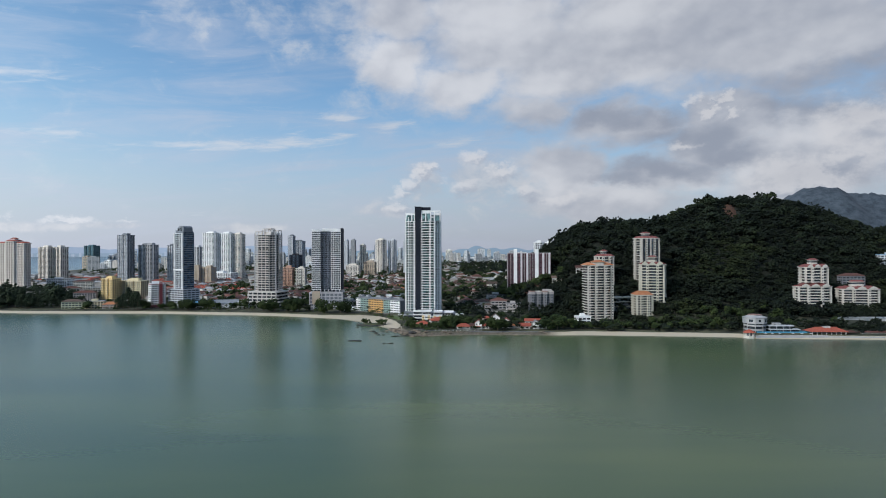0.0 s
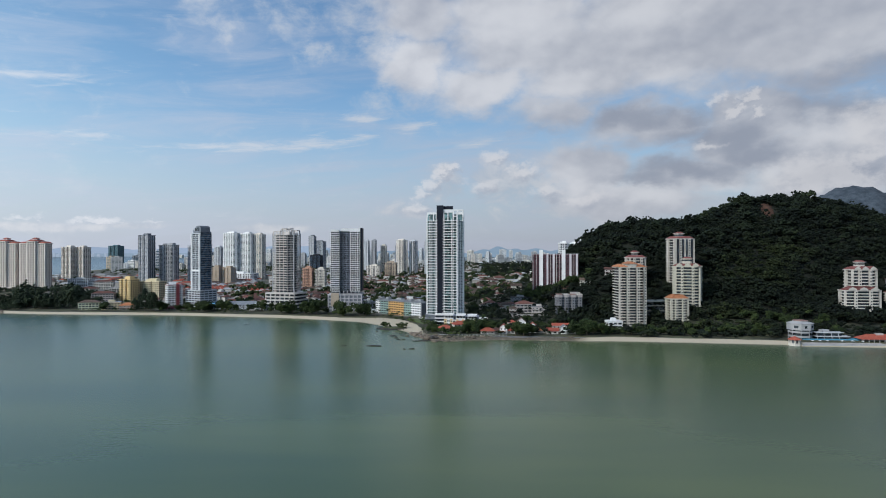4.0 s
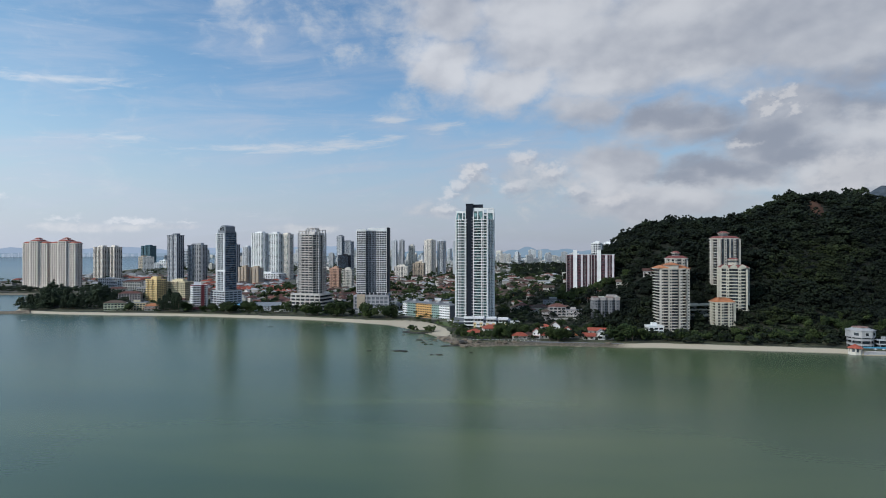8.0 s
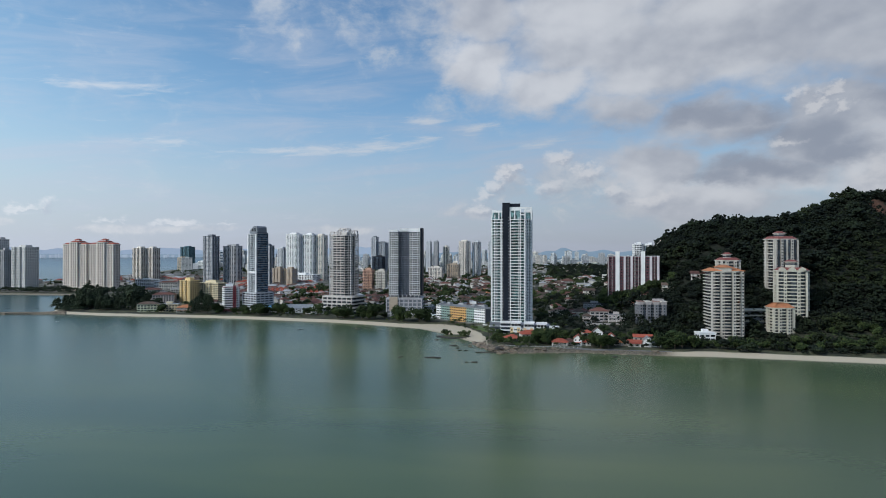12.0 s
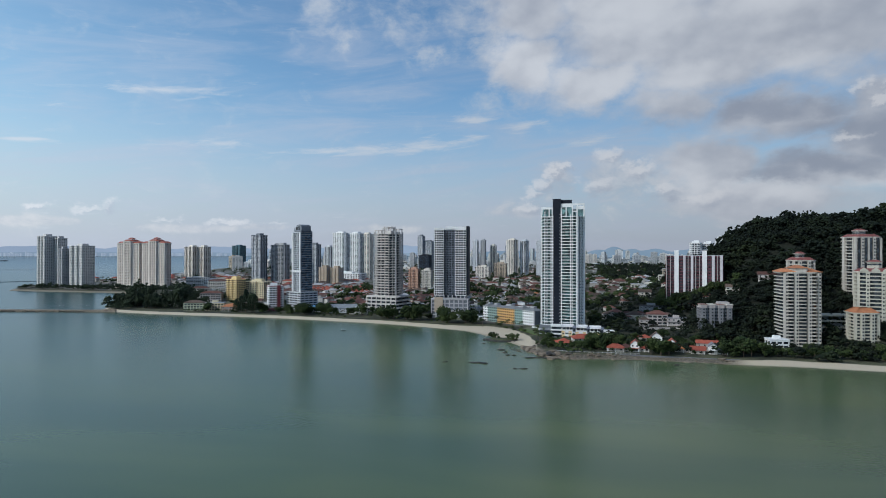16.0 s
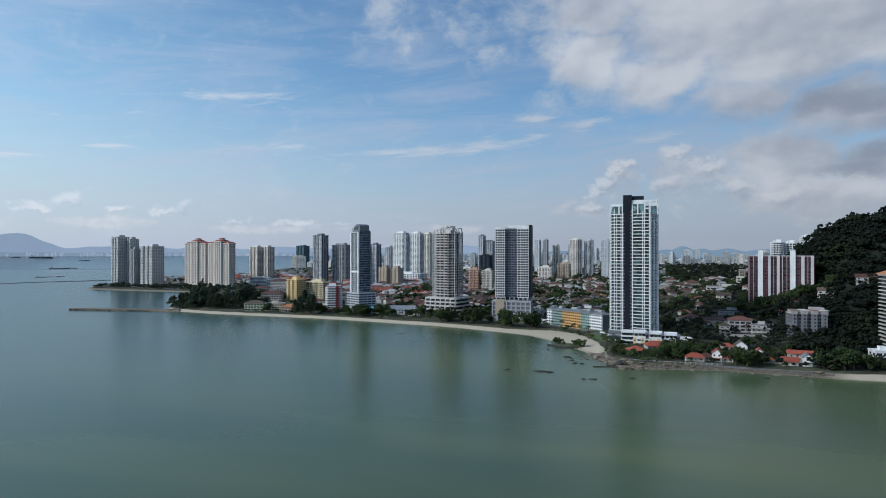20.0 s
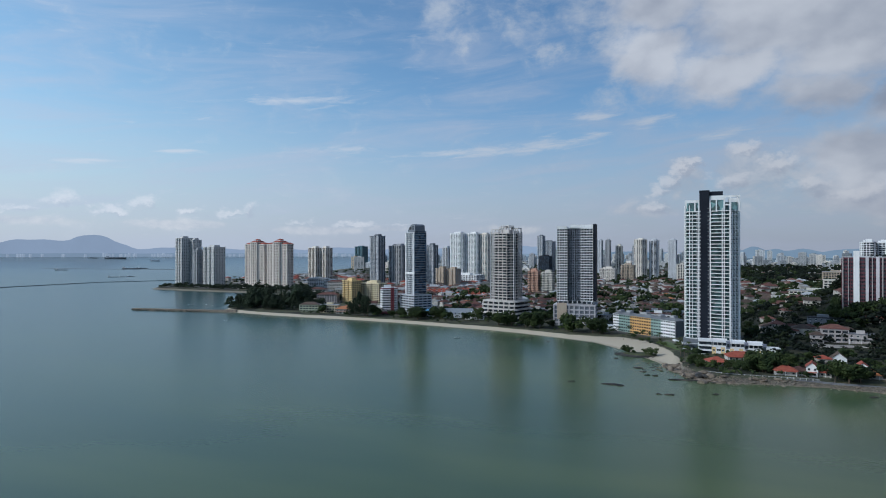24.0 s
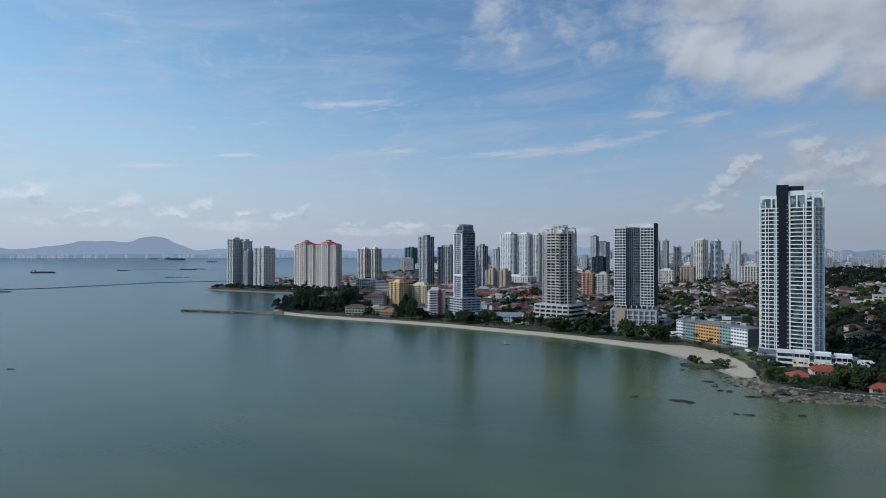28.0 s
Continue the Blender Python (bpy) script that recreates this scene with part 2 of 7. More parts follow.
def leaf_material(name, dark, light, scale=0.25, stands=0.0):
    """Foliage: tone by clump and by leaf, a little light through the leaf."""
    mt = bpy.data.materials.new(name)
    mt.use_nodes = True
    k = Nodes(mt.node_tree)
    bsdf = k.n["Principled BSDF"]
    geo = k.add("ShaderNodeNewGeometry").outputs
    n1 = k.noise(geo["Position"], scale, 4.0, 0.6)
    isl = geo["Random Per Island"]
    # each crown has its own tone, by a warped map of cells
    cell = k.add("ShaderNodeTexVoronoi", inputs={"Vector": geo["Position"], "Scale": 0.105}).outputs["Color"]
    crown = k.add("ShaderNodeSeparateColor", inputs={0: cell}).outputs[0]
    f = k.m("ADD", k.m("ADD", k.m("MULTIPLY", n1, 0.5), k.m("MULTIPLY", isl, 0.2)), k.m("MULTIPLY", crown, 0.34))
    f = k.smooth(f, 0.25, 0.85)
    col = k.mix(f, (*dark, 1), (*light, 1))
    if stands:
        # stands of a paler, yellower species
        st = k.smooth(k.noise(geo["Position"], stands, 3.0, 0.6), 0.52, 0.66, 0.0, 0.85)
        col = k.mix(st, col, k.mix(f, (*[c * 0.8 for c in light], 1), (light[0] * 2.2, light[1] * 2.0, light[2] * 1.4, 1)))
    v = k.m("ADD", 0.8, k.m("MULTIPLY", k.add("ShaderNodeObjectInfo").outputs["Random"], 0.4))
    col = k.add("ShaderNodeHueSaturation", inputs={"Value": v, "Color": col}).outputs[0]
    mt.node_tree.links.new(col, bsdf.inputs["Base Color"])
    bsdf.inputs["Roughness"].default_value = 0.65
    bsdf.inputs["Specular IOR Level"].default_value = 0.1
    return mt


def water_material():
    mt = bpy.data.materials.new("sea_water")
    mt.use_nodes = True
    k = Nodes(mt.node_tree)
    bsdf = k.n["Principled BSDF"]
    pos = k.add("ShaderNodeNewGeometry").outputs["Position"]
    sp = k.add("ShaderNodeSeparateXYZ", inputs={0: pos}).outputs
    # silt drifts along the shore in long patches; clearer and bluer offshore to the west
    drift = k.noise(k.vec(k.m("MULTIPLY", sp[0], 0.0032), k.m("MULTIPLY", sp[1], 0.012)), 1.0, 3.0, 0.5, 0.0)
    west = k.smooth(sp[0], 0.0, -1000.0)
    silt = k.mix(k.smooth(drift, 0.35, 0.68), (0.056, 0.094, 0.048, 1), (0.090, 0.126, 0.053, 1))
    # the water turns darker green towards the east
    silt = k.mix(k.smooth(sp[0], 60.0, 420.0, 0.0, 0.6), silt, (0.040, 0.066, 0.036, 1))
    col = k.mix(west, silt, (0.047, 0.092, 0.090, 1))
    # distance haze over the strait, painted into the water as a paler colour
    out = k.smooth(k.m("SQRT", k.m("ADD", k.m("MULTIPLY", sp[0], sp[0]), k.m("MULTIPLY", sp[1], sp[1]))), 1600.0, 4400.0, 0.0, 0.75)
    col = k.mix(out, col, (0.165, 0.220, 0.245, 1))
    mt.node_tree.links.new(col, bsdf.inputs["Base Color"])
    ripple = k.noise(k.vec(k.m("MULTIPLY", sp[0], 0.28), k.m("MULTIPLY", sp[1], 0.55)), 1.0, 2.5, 0.5)
    bsdf.inputs["Roughness"].default_value = 0.26
    bsdf.inputs["IOR"].default_value = 1.33
    bp = k.add("ShaderNodeBump", inputs={"Strength": 0.10, "Distance": 0.3, "Height": ripple})
    mt.node_tree.links.new(bp.outputs[0], bsdf.inputs["Normal"])
    return mt


def glass_material(name, tint, rough=0.12):
    """Tinted facade glass over dark rooms: each pane its own tone."""
    mt = bpy.data.materials.new(name)
    mt.use_nodes = True
    k = Nodes(mt.node_tree)
    bsdf = k.n["Principled BSDF"]
    pos = k.add("ShaderNodeNewGeometry").outputs["Position"]
    v = k.add("ShaderNodeTexVoronoi", inputs={"Vector": pos, "Scale": 0.33}).outputs["Color"]
    f = k.add("ShaderNodeSeparateColor", inputs={0: v}).outputs[0]
    col = k.mix(k.smooth(f, 0.2, 1.0), (*[c * 0.45 for c in tint], 1), (*[c * 1.7 for c in tint], 1))
    mt.node_tree.links.new(col, bsdf.inputs["Base Color"])
    bsdf.inputs["Roughness"].default_value = rough
    bsdf.inputs["IOR"].default_value = 1.5
    return mt


WATER = water_material()
EARTH = material("grass_and_earth", (0.035, 0.050, 0.020), (0.10, 0.10, 0.055), 0.95, 0.03, 20)
LAWN = material("lawn", (0.06, 0.10, 0.03), (0.10, 0.14, 0.05), 0.95, 0.1, 20)
ROCK = material("granite_rock", (0.080, 0.063, 0.047), (0.27, 0.220, 0.168), 0.85, 0.35, 8, 0.5)
WHITE = material("white_painted_render", (0.70, 0.71, 0.72), (0.82, 0.82, 0.82), 0.6, 0.12, 14, 0.1, streaks=0.35)
CREAM = material("cream_painted_render", (0.55, 0.52, 0.47), (0.68, 0.65, 0.59), 0.65, 0.12, 14, 0.1, streaks=0.4)
PALE = material("pale_grey_render", (0.48, 0.50, 0.53), (0.60, 0.62, 0.65), 0.65, 0.12, 14, 0.1, streaks=0.35)
GREY = material("grey_concrete", (0.30, 0.31, 0.33), (0.40, 0.41, 0.43), 0.75, 0.15, 14, 0.15, streaks=0.4)
DARK = material("charcoal_cladding", (0.010, 0.013, 0.021), (0.018, 0.022, 0.033), 0.6, 0.1, 20, 0.05, spec=0.15)
DIM = material("slate_grey_render", (0.13, 0.145, 0.17), (0.19, 0.21, 0.24), 0.6, 0.12, 14, 0.1)
YELLOW = material("yellow_render", (0.68, 0.51, 0.25), (0.78, 0.60, 0.31), 0.7, 0.12, 14, 0.1, streaks=0.3)
ORANGE = material("orange_render", (0.52, 0.30, 0.10), (0.62, 0.38, 0.15), 0.7, 0.12, 14, 0.1, streaks=0.2)
MAROON = material("maroon_render", (0.075, 0.019, 0.030), (0.112, 0.030, 0.046), 0.65, 0.12, 14, 0.1)
TAN = material("tan_render", (0.36, 0.29, 0.22), (0.46, 0.38, 0.30), 0.7, 0.12, 14, 0.1, streaks=0.3)
TILE = material("red_clay_roof_tile", (0.085, 0.036, 0.029), (0.15, 0.066, 0.050), 0.85, 0.4, 10, 0.3, spread=0.4)
RED_TILE = material("bright_red_roof_tile", (0.26, 0.055, 0.035), (0.37, 0.095, 0.055), 0.8, 0.4, 10, 0.3, spread=0.15)
ORANGE_TILE = material("orange_clay_roof_tile", (0.36, 0.13, 0.055), (0.47, 0.20, 0.09), 0.8, 0.4, 10, 0.3, spread=0.15)
BROWN_TILE = material("brown_roof_tile", (0.065, 0.046, 0.036), (0.12, 0.082, 0.062), 0.85, 0.4, 10, 0.3, spread=0.3)
HOUSE_WALL = material("house_wall_render", (0.36, 0.34, 0.315), (0.56, 0.535, 0.50), 0.75, 0.3, 10, 0.1, spread=0.25)
METAL = material("metal_roof_sheet", (0.24, 0.26, 0.28), (0.34, 0.36, 0.38), 0.45, 0.3, 14, 0.1, metal=0.3)
BLUE_METAL = material("blue_roof_sheet", (0.10, 0.28, 0.50), (0.16, 0.38, 0.62), 0.5, 0.3, 14, 0.1)
BARK = material("tree_bark", (0.07, 0.05, 0.035), (0.13, 0.10, 0.07), 0.9, 1.0, 10, 0.4)
HULL = material("dark_ship_steel", (0.035, 0.045, 0.06), (0.06, 0.07, 0.085), 0.6, 0.1, 10, 0.1)
GLASS = glass_material("dark_window_glass", (0.035, 0.045, 0.055))
TEAL_GLASS = glass_material("green_tinted_glass", (0.030, 0.062, 0.064))
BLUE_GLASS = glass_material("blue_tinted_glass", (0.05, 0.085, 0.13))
LEAF = leaf_material("broad_leaves", (0.015, 0.027, 0.012), (0.058, 0.080, 0.028))
LEAF_DARK = leaf_material("dark_casuarina_needles", (0.018, 0.028, 0.019), (0.044, 0.060, 0.033))
# cloud shade and bluish haze of hill and coast are in this leaf colour
LEAF_SHADED = leaf_material("shaded_rainforest_leaves", (0.0078, 0.0118, 0.0098), (0.0165, 0.0240, 0.0125), 0.022, 0.0065)

# ---- mesh helpers ----


class Shape:
    """Collects boxes, prisms and quads of one part."""

    def __init__(self):
        self.v, self.f, self.m = [], [], []

    def face(self, pts, mi=0):
        i = len(self.v)
        self.v += [tuple(p) for p in pts]
        self.f.append(tuple(range(i, i + len(pts))))
        self.m.append(mi)
        return self

    def prism(self, poly, z0, z1, mi=0, top=None):
        i, n = len(self.v), len(poly)
        self.v += [(x, y, z0) for x, y in poly] + [(x, y, z1) for x, y in (top or poly)]
        self.f += [tuple(range(i + n - 1, i - 1, -1)), tuple(range(i + n, i + 2 * n))]
        self.f += [(i + j, i + (j + 1) % n, i + n + (j + 1) % n, i + n + j) for j in range(n)]
        self.m += [mi] * (n + 2)
        return self

    def box(self, x0, y0, z0, x1, y1, z1, mi=0):
        return self.prism(((x0, y0), (x1, y0), (x1, y1), (x0, y1)), z0, z1, mi)

    def hip(self, x0, y0, x1, y1, z0, z1, mi=0, inset=None, over=0.0):
        """A hipped roof over a rectangle: a ridge along the longer side."""
        x0, y0, x1, y1 = x0 - over, y0 - over, x1 + over, y1 + over
        w, d = x1 - x0, y1 - y0
        g = min(w, d) / 2 if inset is None else inset
        if w >= d:
            r0, r1 = (x0 + g, (y0 + y1) / 2, z1), (x1 - g, (y0 + y1) / 2, z1)
        else:
            r0, r1 = ((x0 + x1) / 2, y0 + g, z1), ((x0 + x1) / 2, y1 - g, z1)
        a, b, c, d4 = (x0, y0, z0), (x1, y0, z0), (x1, y1, z0), (x0, y1, z0)
        if w >= d:
            for q in ((a, b, r1, r0), (b, c, r1), (c, d4, r0, r1), (d4, a, r0)):
                self.face(q, mi)
        else:
            for q in ((a, b, r0), (b, c, r1, r0), (c, d4, r1), (d4, a, r0, r1)):
                self.face(q, mi)
        return self.face((d4, c, b, a), mi)

    def mesh(self, name, *mats):
        me = bpy.data.meshes.new(name)
        me.from_pydata(self.v, [], self.f)
        for mt in mats:
            me.materials.append(mt)
        if len(mats) > 1:
            me.polygons.foreach_set("material_index", self.m)
        me.update()
        return me


def part(name, me, parent, at=(0, 0, 0), turn=0.0, label="", kind=""):
    """Links a mesh as one part under a thing or a part."""
    ob = new(name, me)
    ob.parent = parent
    ob.location = at
    if turn:
        ob.rotation_euler = (0, 0, turn)
    return tagged(ob, label, "", "", kind)


def thing(name, at, turn, label, category, group=""):
    """An empty at the base of a thing."""
    ob = new(name)
    ob.empty_display_size = 1.0
    ob.location = at
    ob.rotation_euler = (0, 0, radians(turn))
    return tagged(ob, label, category, group)


def rect(w, d, cut=0.0):
    a, b = w / 2, d / 2
    if not cut:
        return [(-a, -b), (a, -b), (a, b), (-a, b)]
    return [(-a + cut, -b), (a - cut, -b), (a, -b + cut), (a, b - cut), (a - cut, b), (-a + cut, b), (-a, b - cut), (-a, -b + cut)]


def bayed(w, d, n=5, deep=1.5, cut=0.0):
    """A rectangle whose long sides step in and out in n bays."""
    a, b, out = w / 2, d / 2, []
    for i in range(n):
        x0, x1, k = -a + w * i / n, -a + w * (i + 1) / n, deep if i % 2 else 0.0
        out += [(x0, -b + k), (x1, -b + k)]
    back = [(-x, -y) for x, y in out]
    return out + back


def grown(poly, g):
    """A polygon with every side moved out by g."""
    n, out = len(poly), []
    for i in range(n):
        p, q, r = Vector(poly[i - 1]), Vector(poly[i]), Vector(poly[(i + 1) % n])
        u, v = (q - p).normalized(), (r - q).normalized()
        nu, nv = Vector((u.y, -u.x)), Vector((v.y, -v.x))
        b = nu + nv
        out.append(tuple(q + b * (g / max(0.3, b.dot(nu)))))
    return out


def storeys(root, poly, z0, n, fh, glass, wall, out=0.4, band=1.0, gap=4.0, pier=0.7, pier_out=None, pier_mat=None, joined=False, inset=0.0):
    """A block of n storeys: glazing, a floor band at every level, and piers along the sides."""
    top = z0 + n * fh
    part("glazing", Shape().prism(grown(poly, -inset) if inset else poly, z0, top).mesh("glazing", glass), root)
    ring = grown(poly, out)
    po = out * 0.8 if pier_out is None else pier_out
    spots = []
    for i in range(len(poly)):
        p, q = Vector(poly[i]), Vector(poly[(i + 1) % len(poly)])
        count = max(1, round((q - p).length / gap))
        ang = math.atan2(q.y - p.y, q.x - p.x)
        for j in range(count):
            spots.append((p.lerp(q, (j + 0.5) / count if count == 1 else j / count), ang))
    if joined:
        bands, piers = Shape(), Shape()
        for i in range(n + 1):
            bands.prism(ring, z0 + i * fh - band * 0.5, z0 + i * fh + band * 0.5)
        for s, ang in spots:
            u, v = Vector((math.cos(ang), math.sin(ang))) * pier / 2, Vector((-math.sin(ang), math.cos(ang)))
            piers.prism([tuple(s - u - v * po), tuple(s + u - v * po), tuple(s + u + v * 0.3), tuple(s - u + v * 0.3)], z0 + 0.02, top - 0.05)
        part("banding", bands.mesh("banding", wall), root, kind="stuff")
        part("ribbing", piers.mesh("ribbing", pier_mat or wall), root, kind="stuff")
        return top
    slab = Shape().prism(ring, 0, band).mesh("floor_band", wall)
    for i in range(n + 1):
        part("floor_band", slab, root, (0, 0, z0 + i * fh - band * 0.5))
    post = Shape().box(-pier / 2, -po, 0, pier / 2, 0.3, n * fh - 0.05).mesh("pier", pier_mat or wall)
    for s, ang in spots:
        part("pier", post, root, (s.x, s.y, z0 + 0.02), ang)
    return top


# ---- ground, sea and distance ----
SHORE = [(-640, 838), (-600, 818), (-534, 806), (-466, 803), (-418, 802), (-356, 797), (-303, 787), (-269, 780), (-232, 774), (-195, 763), (-150, 744), (-119, 728),
         (-91, 695), (-60, 645), (-43, 614), (-34, 594), (-20, 584), (5, 590), (40, 595), (75, 591), (105, 588), (140, 586), (192, 580), (271, 570), (285, 562), (392, 553), (600, 540), (1200, 500), (4800, 450)]
COAST = [(-640, 838), (-665, 900), (-690, 1000), (-735, 1098), (-780, 1104), (-857, 1138), (-1050, 1146), (-1115, 1150), (-1130, 1162), (-1190, 1250), (-1290, 1430), (-1320, 1520), (-1240, 1640), (-1330, 1900), (-1500, 2450), (-1650, 2950), (-2450, 4860)]
LAND = SHORE[::-1] + COAST[1:]


def distance_to_coast(px, py):
    """Metres inland (positive) or out to sea (negative) for arrays of points."""
    line = np.array([(4800, 450)] + LAND[1:] + [(4800, 4860)], float)
    best = np.full(px.shape, 1e9)
    inside = np.zeros(px.shape, bool)
    n = len(line)
    for i in range(n):
        a, b = line[i], line[(i + 1) % n]
        if i < n - 2:
            ab = b - a
            s = np.clip(((px - a[0]) * ab[0] + (py - a[1]) * ab[1]) / (ab @ ab), 0, 1)
            best = np.minimum(best, np.hypot(px - a[0] - s * ab[0], py - a[1] - s * ab[1]))
        cross = ((a[1] > py) != (b[1] > py)) & (px < (b[0] - a[0]) * (py - a[1]) / (b[1] - a[1] + 1e-9) + a[0])
        inside ^= cross
    return np.where(inside, best, -best)


# heights of the land at chosen places; between them it bends smoothly
KNOTS = np.array([(-640, 900, 4), (-350, 870, 4), (-150, 830, 4), (-40, 700, 6), (40, 640, 5), (160, 640, 4), (300, 600, 4), (420, 610, 6), (700, 600, 6), (-20, 660, 7),
                  (105, 690, 13), (111, 790, 28), (230, 665, 20), (235, 715, 38), (190, 800, 88), (163, 900, 88), (190, 902, 107), (225, 905, 113), (110, 960, 30), (283, 905, 113), (312, 912, 111), (330, 965, 108), (335, 930, 122), (372, 938, 137), (398, 945, 148), (440, 950, 152), (488, 950, 149), (531, 955, 144), (574, 955, 133), (617, 955, 113),
                  (300, 800, 92), (410, 800, 86), (410, 705, 16), (500, 700, 18), (560, 820, 82), (680, 955, 95), (700, 760, 40), (1000, 1000, 60), (250, 1150, 40), (60, 1150, 12), (-60, 900, 8), (-400, 1300, 5), (500, 1400, 60), (-1000, 1400, 4), (-400, 2000, 6), (300, 2000, 8), (1200, 2000, 20)], float)


def spline_weights():
    p = KNOTS[:, :2] / 300
    r = np.hypot(p[:, None, 0] - p[None, :, 0], p[:, None, 1] - p[None, :, 1])
    return np.linalg.solve(r + 1e-3 * np.eye(len(p)), KNOTS[:, 2] - 5)


WEIGHTS = spline_weights()


def land_height(px, py):
    px, py = np.asarray(px, float), np.asarray(py, float)
    d = distance_to_coast(px, py)
    r = np.zeros(px.shape)
    for (kx, ky, _), w in zip(KNOTS, WEIGHTS):
        r += w * np.hypot(px - kx, py - ky) / 300
    far = np.clip(1 - (py - 1500) / 600, 0, 1) * np.clip((px + 700) / 300, 0, 1)
    h = np.maximum(3.0, 5 + r * far)
    wide = np.interp(px, [-700, -640, -300, -150, -120, -95, -75, -50, -40, 105, 135, 260, 290], [3, 5, 7, 10, 22, 36, 40, 30, 4, 3, 12, 9, 5])
    ramp = np.clip(d / wide, -1, 1)
    inland = np.clip((d - wide) / 40, 0, 1)
    return np.where(d > 0, 2.6 * ramp + 0.8 * np.clip((d - wide) / 5, 0, 1) + np.maximum(h - 3.4, 0) * inland * (d > wide), np.maximum(-3, d * 0.15))


def ground_z(x, y):
    return float(land_height(np.array([x]), np.array([y]))[0])


def sheet(name, xs, ys, height, mat, label, category, keep=None):
    gx, gy = np.meshgrid(xs, ys)
    z = height(gx, gy)
    nx, ny = len(xs), len(ys)
    verts = np.stack([gx.ravel(), gy.ravel(), z.ravel()], 1)
    idx = np.arange(nx * ny).reshape(ny, nx)
    faces = np.stack([idx[:-1, :-1], idx[:-1, 1:], idx[1:, 1:], idx[1:, :-1]], -1).reshape(-1, 4)
    if keep is not None:
        faces = faces[(z.ravel()[faces] > keep).any(1)]
    me = bpy.data.meshes.new(name)
    me.from_pydata(verts.tolist(), [], faces.tolist())
    me.materials.append(mat)
    me.shade_smooth()
    return tagged(new(name, me), label, category, "", "structure")


def steps(*rows):
    """Grid lines: (start, stop, step) stretches one after another."""
    out = []
    for a, b, s in rows:
        out += list(np.arange(a, b, s))
    return np.array(out + [rows[-1][1]], float)


def ground_material():
    mt = bpy.data.materials.new("ground_sand_and_soil")
    mt.use_nodes = True
    k = Nodes(mt.node_tree)
    bsdf = k.n["Principled BSDF"]
    pos = k.add("ShaderNodeNewGeometry").outputs["Position"]
    y, z = k.add("ShaderNodeSeparateXYZ", inputs={0: pos}).outputs[1:3]
    n1 = k.noise(pos, 0.05, 5.0, 0.6)
    n2 = k.noise(pos, 1.2, 4.0, 0.6)
    sand = k.mix(n2, (0.39, 0.335, 0.25, 1), (0.54, 0.475, 0.37, 1))
    soil = k.mix(k.smooth(n1, 0.35, 0.65), (0.014, 0.019, 0.010, 1), (0.038, 0.040, 0.022, 1))
    soil = k.mix(k.smooth(n2, 0.55, 0.8, 0.0, 0.5), soil, (0.12, 0.105, 0.075, 1))
    # forest floor on the slopes, blackened to match the shade in the leaf colour
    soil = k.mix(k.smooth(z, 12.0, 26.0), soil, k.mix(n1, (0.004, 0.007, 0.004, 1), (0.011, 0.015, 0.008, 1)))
    # thin grass and sandy earth on the level land
    turf = k.mix(k.smooth(n2, 0.4, 0.65), (0.050, 0.068, 0.026, 1), (0.135, 0.120, 0.080, 1))
    level = k.m("MULTIPLY", k.smooth(z, 7.0, 4.5), k.smooth(n1, 0.40, 0.60))
    soil = k.mix(k.m("MULTIPLY", level, 0.8), soil, turf)
    # paved yards and roads show between the gardens of the level town
    lots = k.add("ShaderNodeTexVoronoi", inputs={"Vector": pos, "Scale": 0.028}).outputs["Color"]
    lots = k.add("ShaderNodeSeparateColor", inputs={0: lots}).outputs[0]
    paved = k.m("MULTIPLY", k.m("MULTIPLY", k.smooth(lots, 0.50, 0.58), k.smooth(y, 690.0, 760.0)), k.m("MULTIPLY", k.smooth(z, 3.7, 4.3), k.smooth(z, 16.0, 9.0)))
    soil = k.mix(k.m("MULTIPLY", paved, 0.85), soil, k.mix(n2, (0.10, 0.098, 0.095, 1), (0.21, 0.20, 0.185, 1)))
    # bare rock instead of sand round the point, and a stony spit to the west
    x = k.add("ShaderNodeSeparateXYZ", inputs={0: pos}).outputs[0]
    rim = k.m("MULTIPLY", k.smooth(x, -50.0, -36.0), k.smooth(x, 116.0, 92.0))
    rim = k.m("MAXIMUM", rim, k.smooth(x, -650.0, -720.0, 0.0, 0.75))
    stone = k.mix(k.smooth(n2, 0.35, 0.65), (0.050, 0.044, 0.034, 1), (0.19, 0.165, 0.130, 1))
    sand = k.mix(k.m("MULTIPLY", rim, k.smooth(n1, 0.28, 0.42, 0.8, 1.0)), sand, stone)
    edge = k.smooth(k.m("ADD", z, k.m("MULTIPLY", k.m("SUBTRACT", n1, 0.5), 1.2)), 2.35, 2.75)
    wet = k.smooth(z, 0.5, 0.1, 0.0, 0.55)
    sand = k.mix(wet, sand, (0.20, 0.17, 0.12, 1))
    mt.node_tree.links.new(k.mix(edge, sand, soil), bsdf.inputs["Base Color"])
    bsdf.inputs["Roughness"].default_value = 0.95
    bp = k.add("ShaderNodeBump", inputs={"Strength": 0.3, "Distance": 0.4, "Height": n2})
    mt.node_tree.links.new(bp.outputs[0], bsdf.inputs["Normal"])
    return mt


GROUND = ground_material()
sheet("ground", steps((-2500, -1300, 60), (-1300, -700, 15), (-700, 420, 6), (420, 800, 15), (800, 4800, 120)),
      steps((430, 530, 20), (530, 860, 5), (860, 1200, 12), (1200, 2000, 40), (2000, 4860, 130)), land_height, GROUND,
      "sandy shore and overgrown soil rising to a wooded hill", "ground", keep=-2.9)


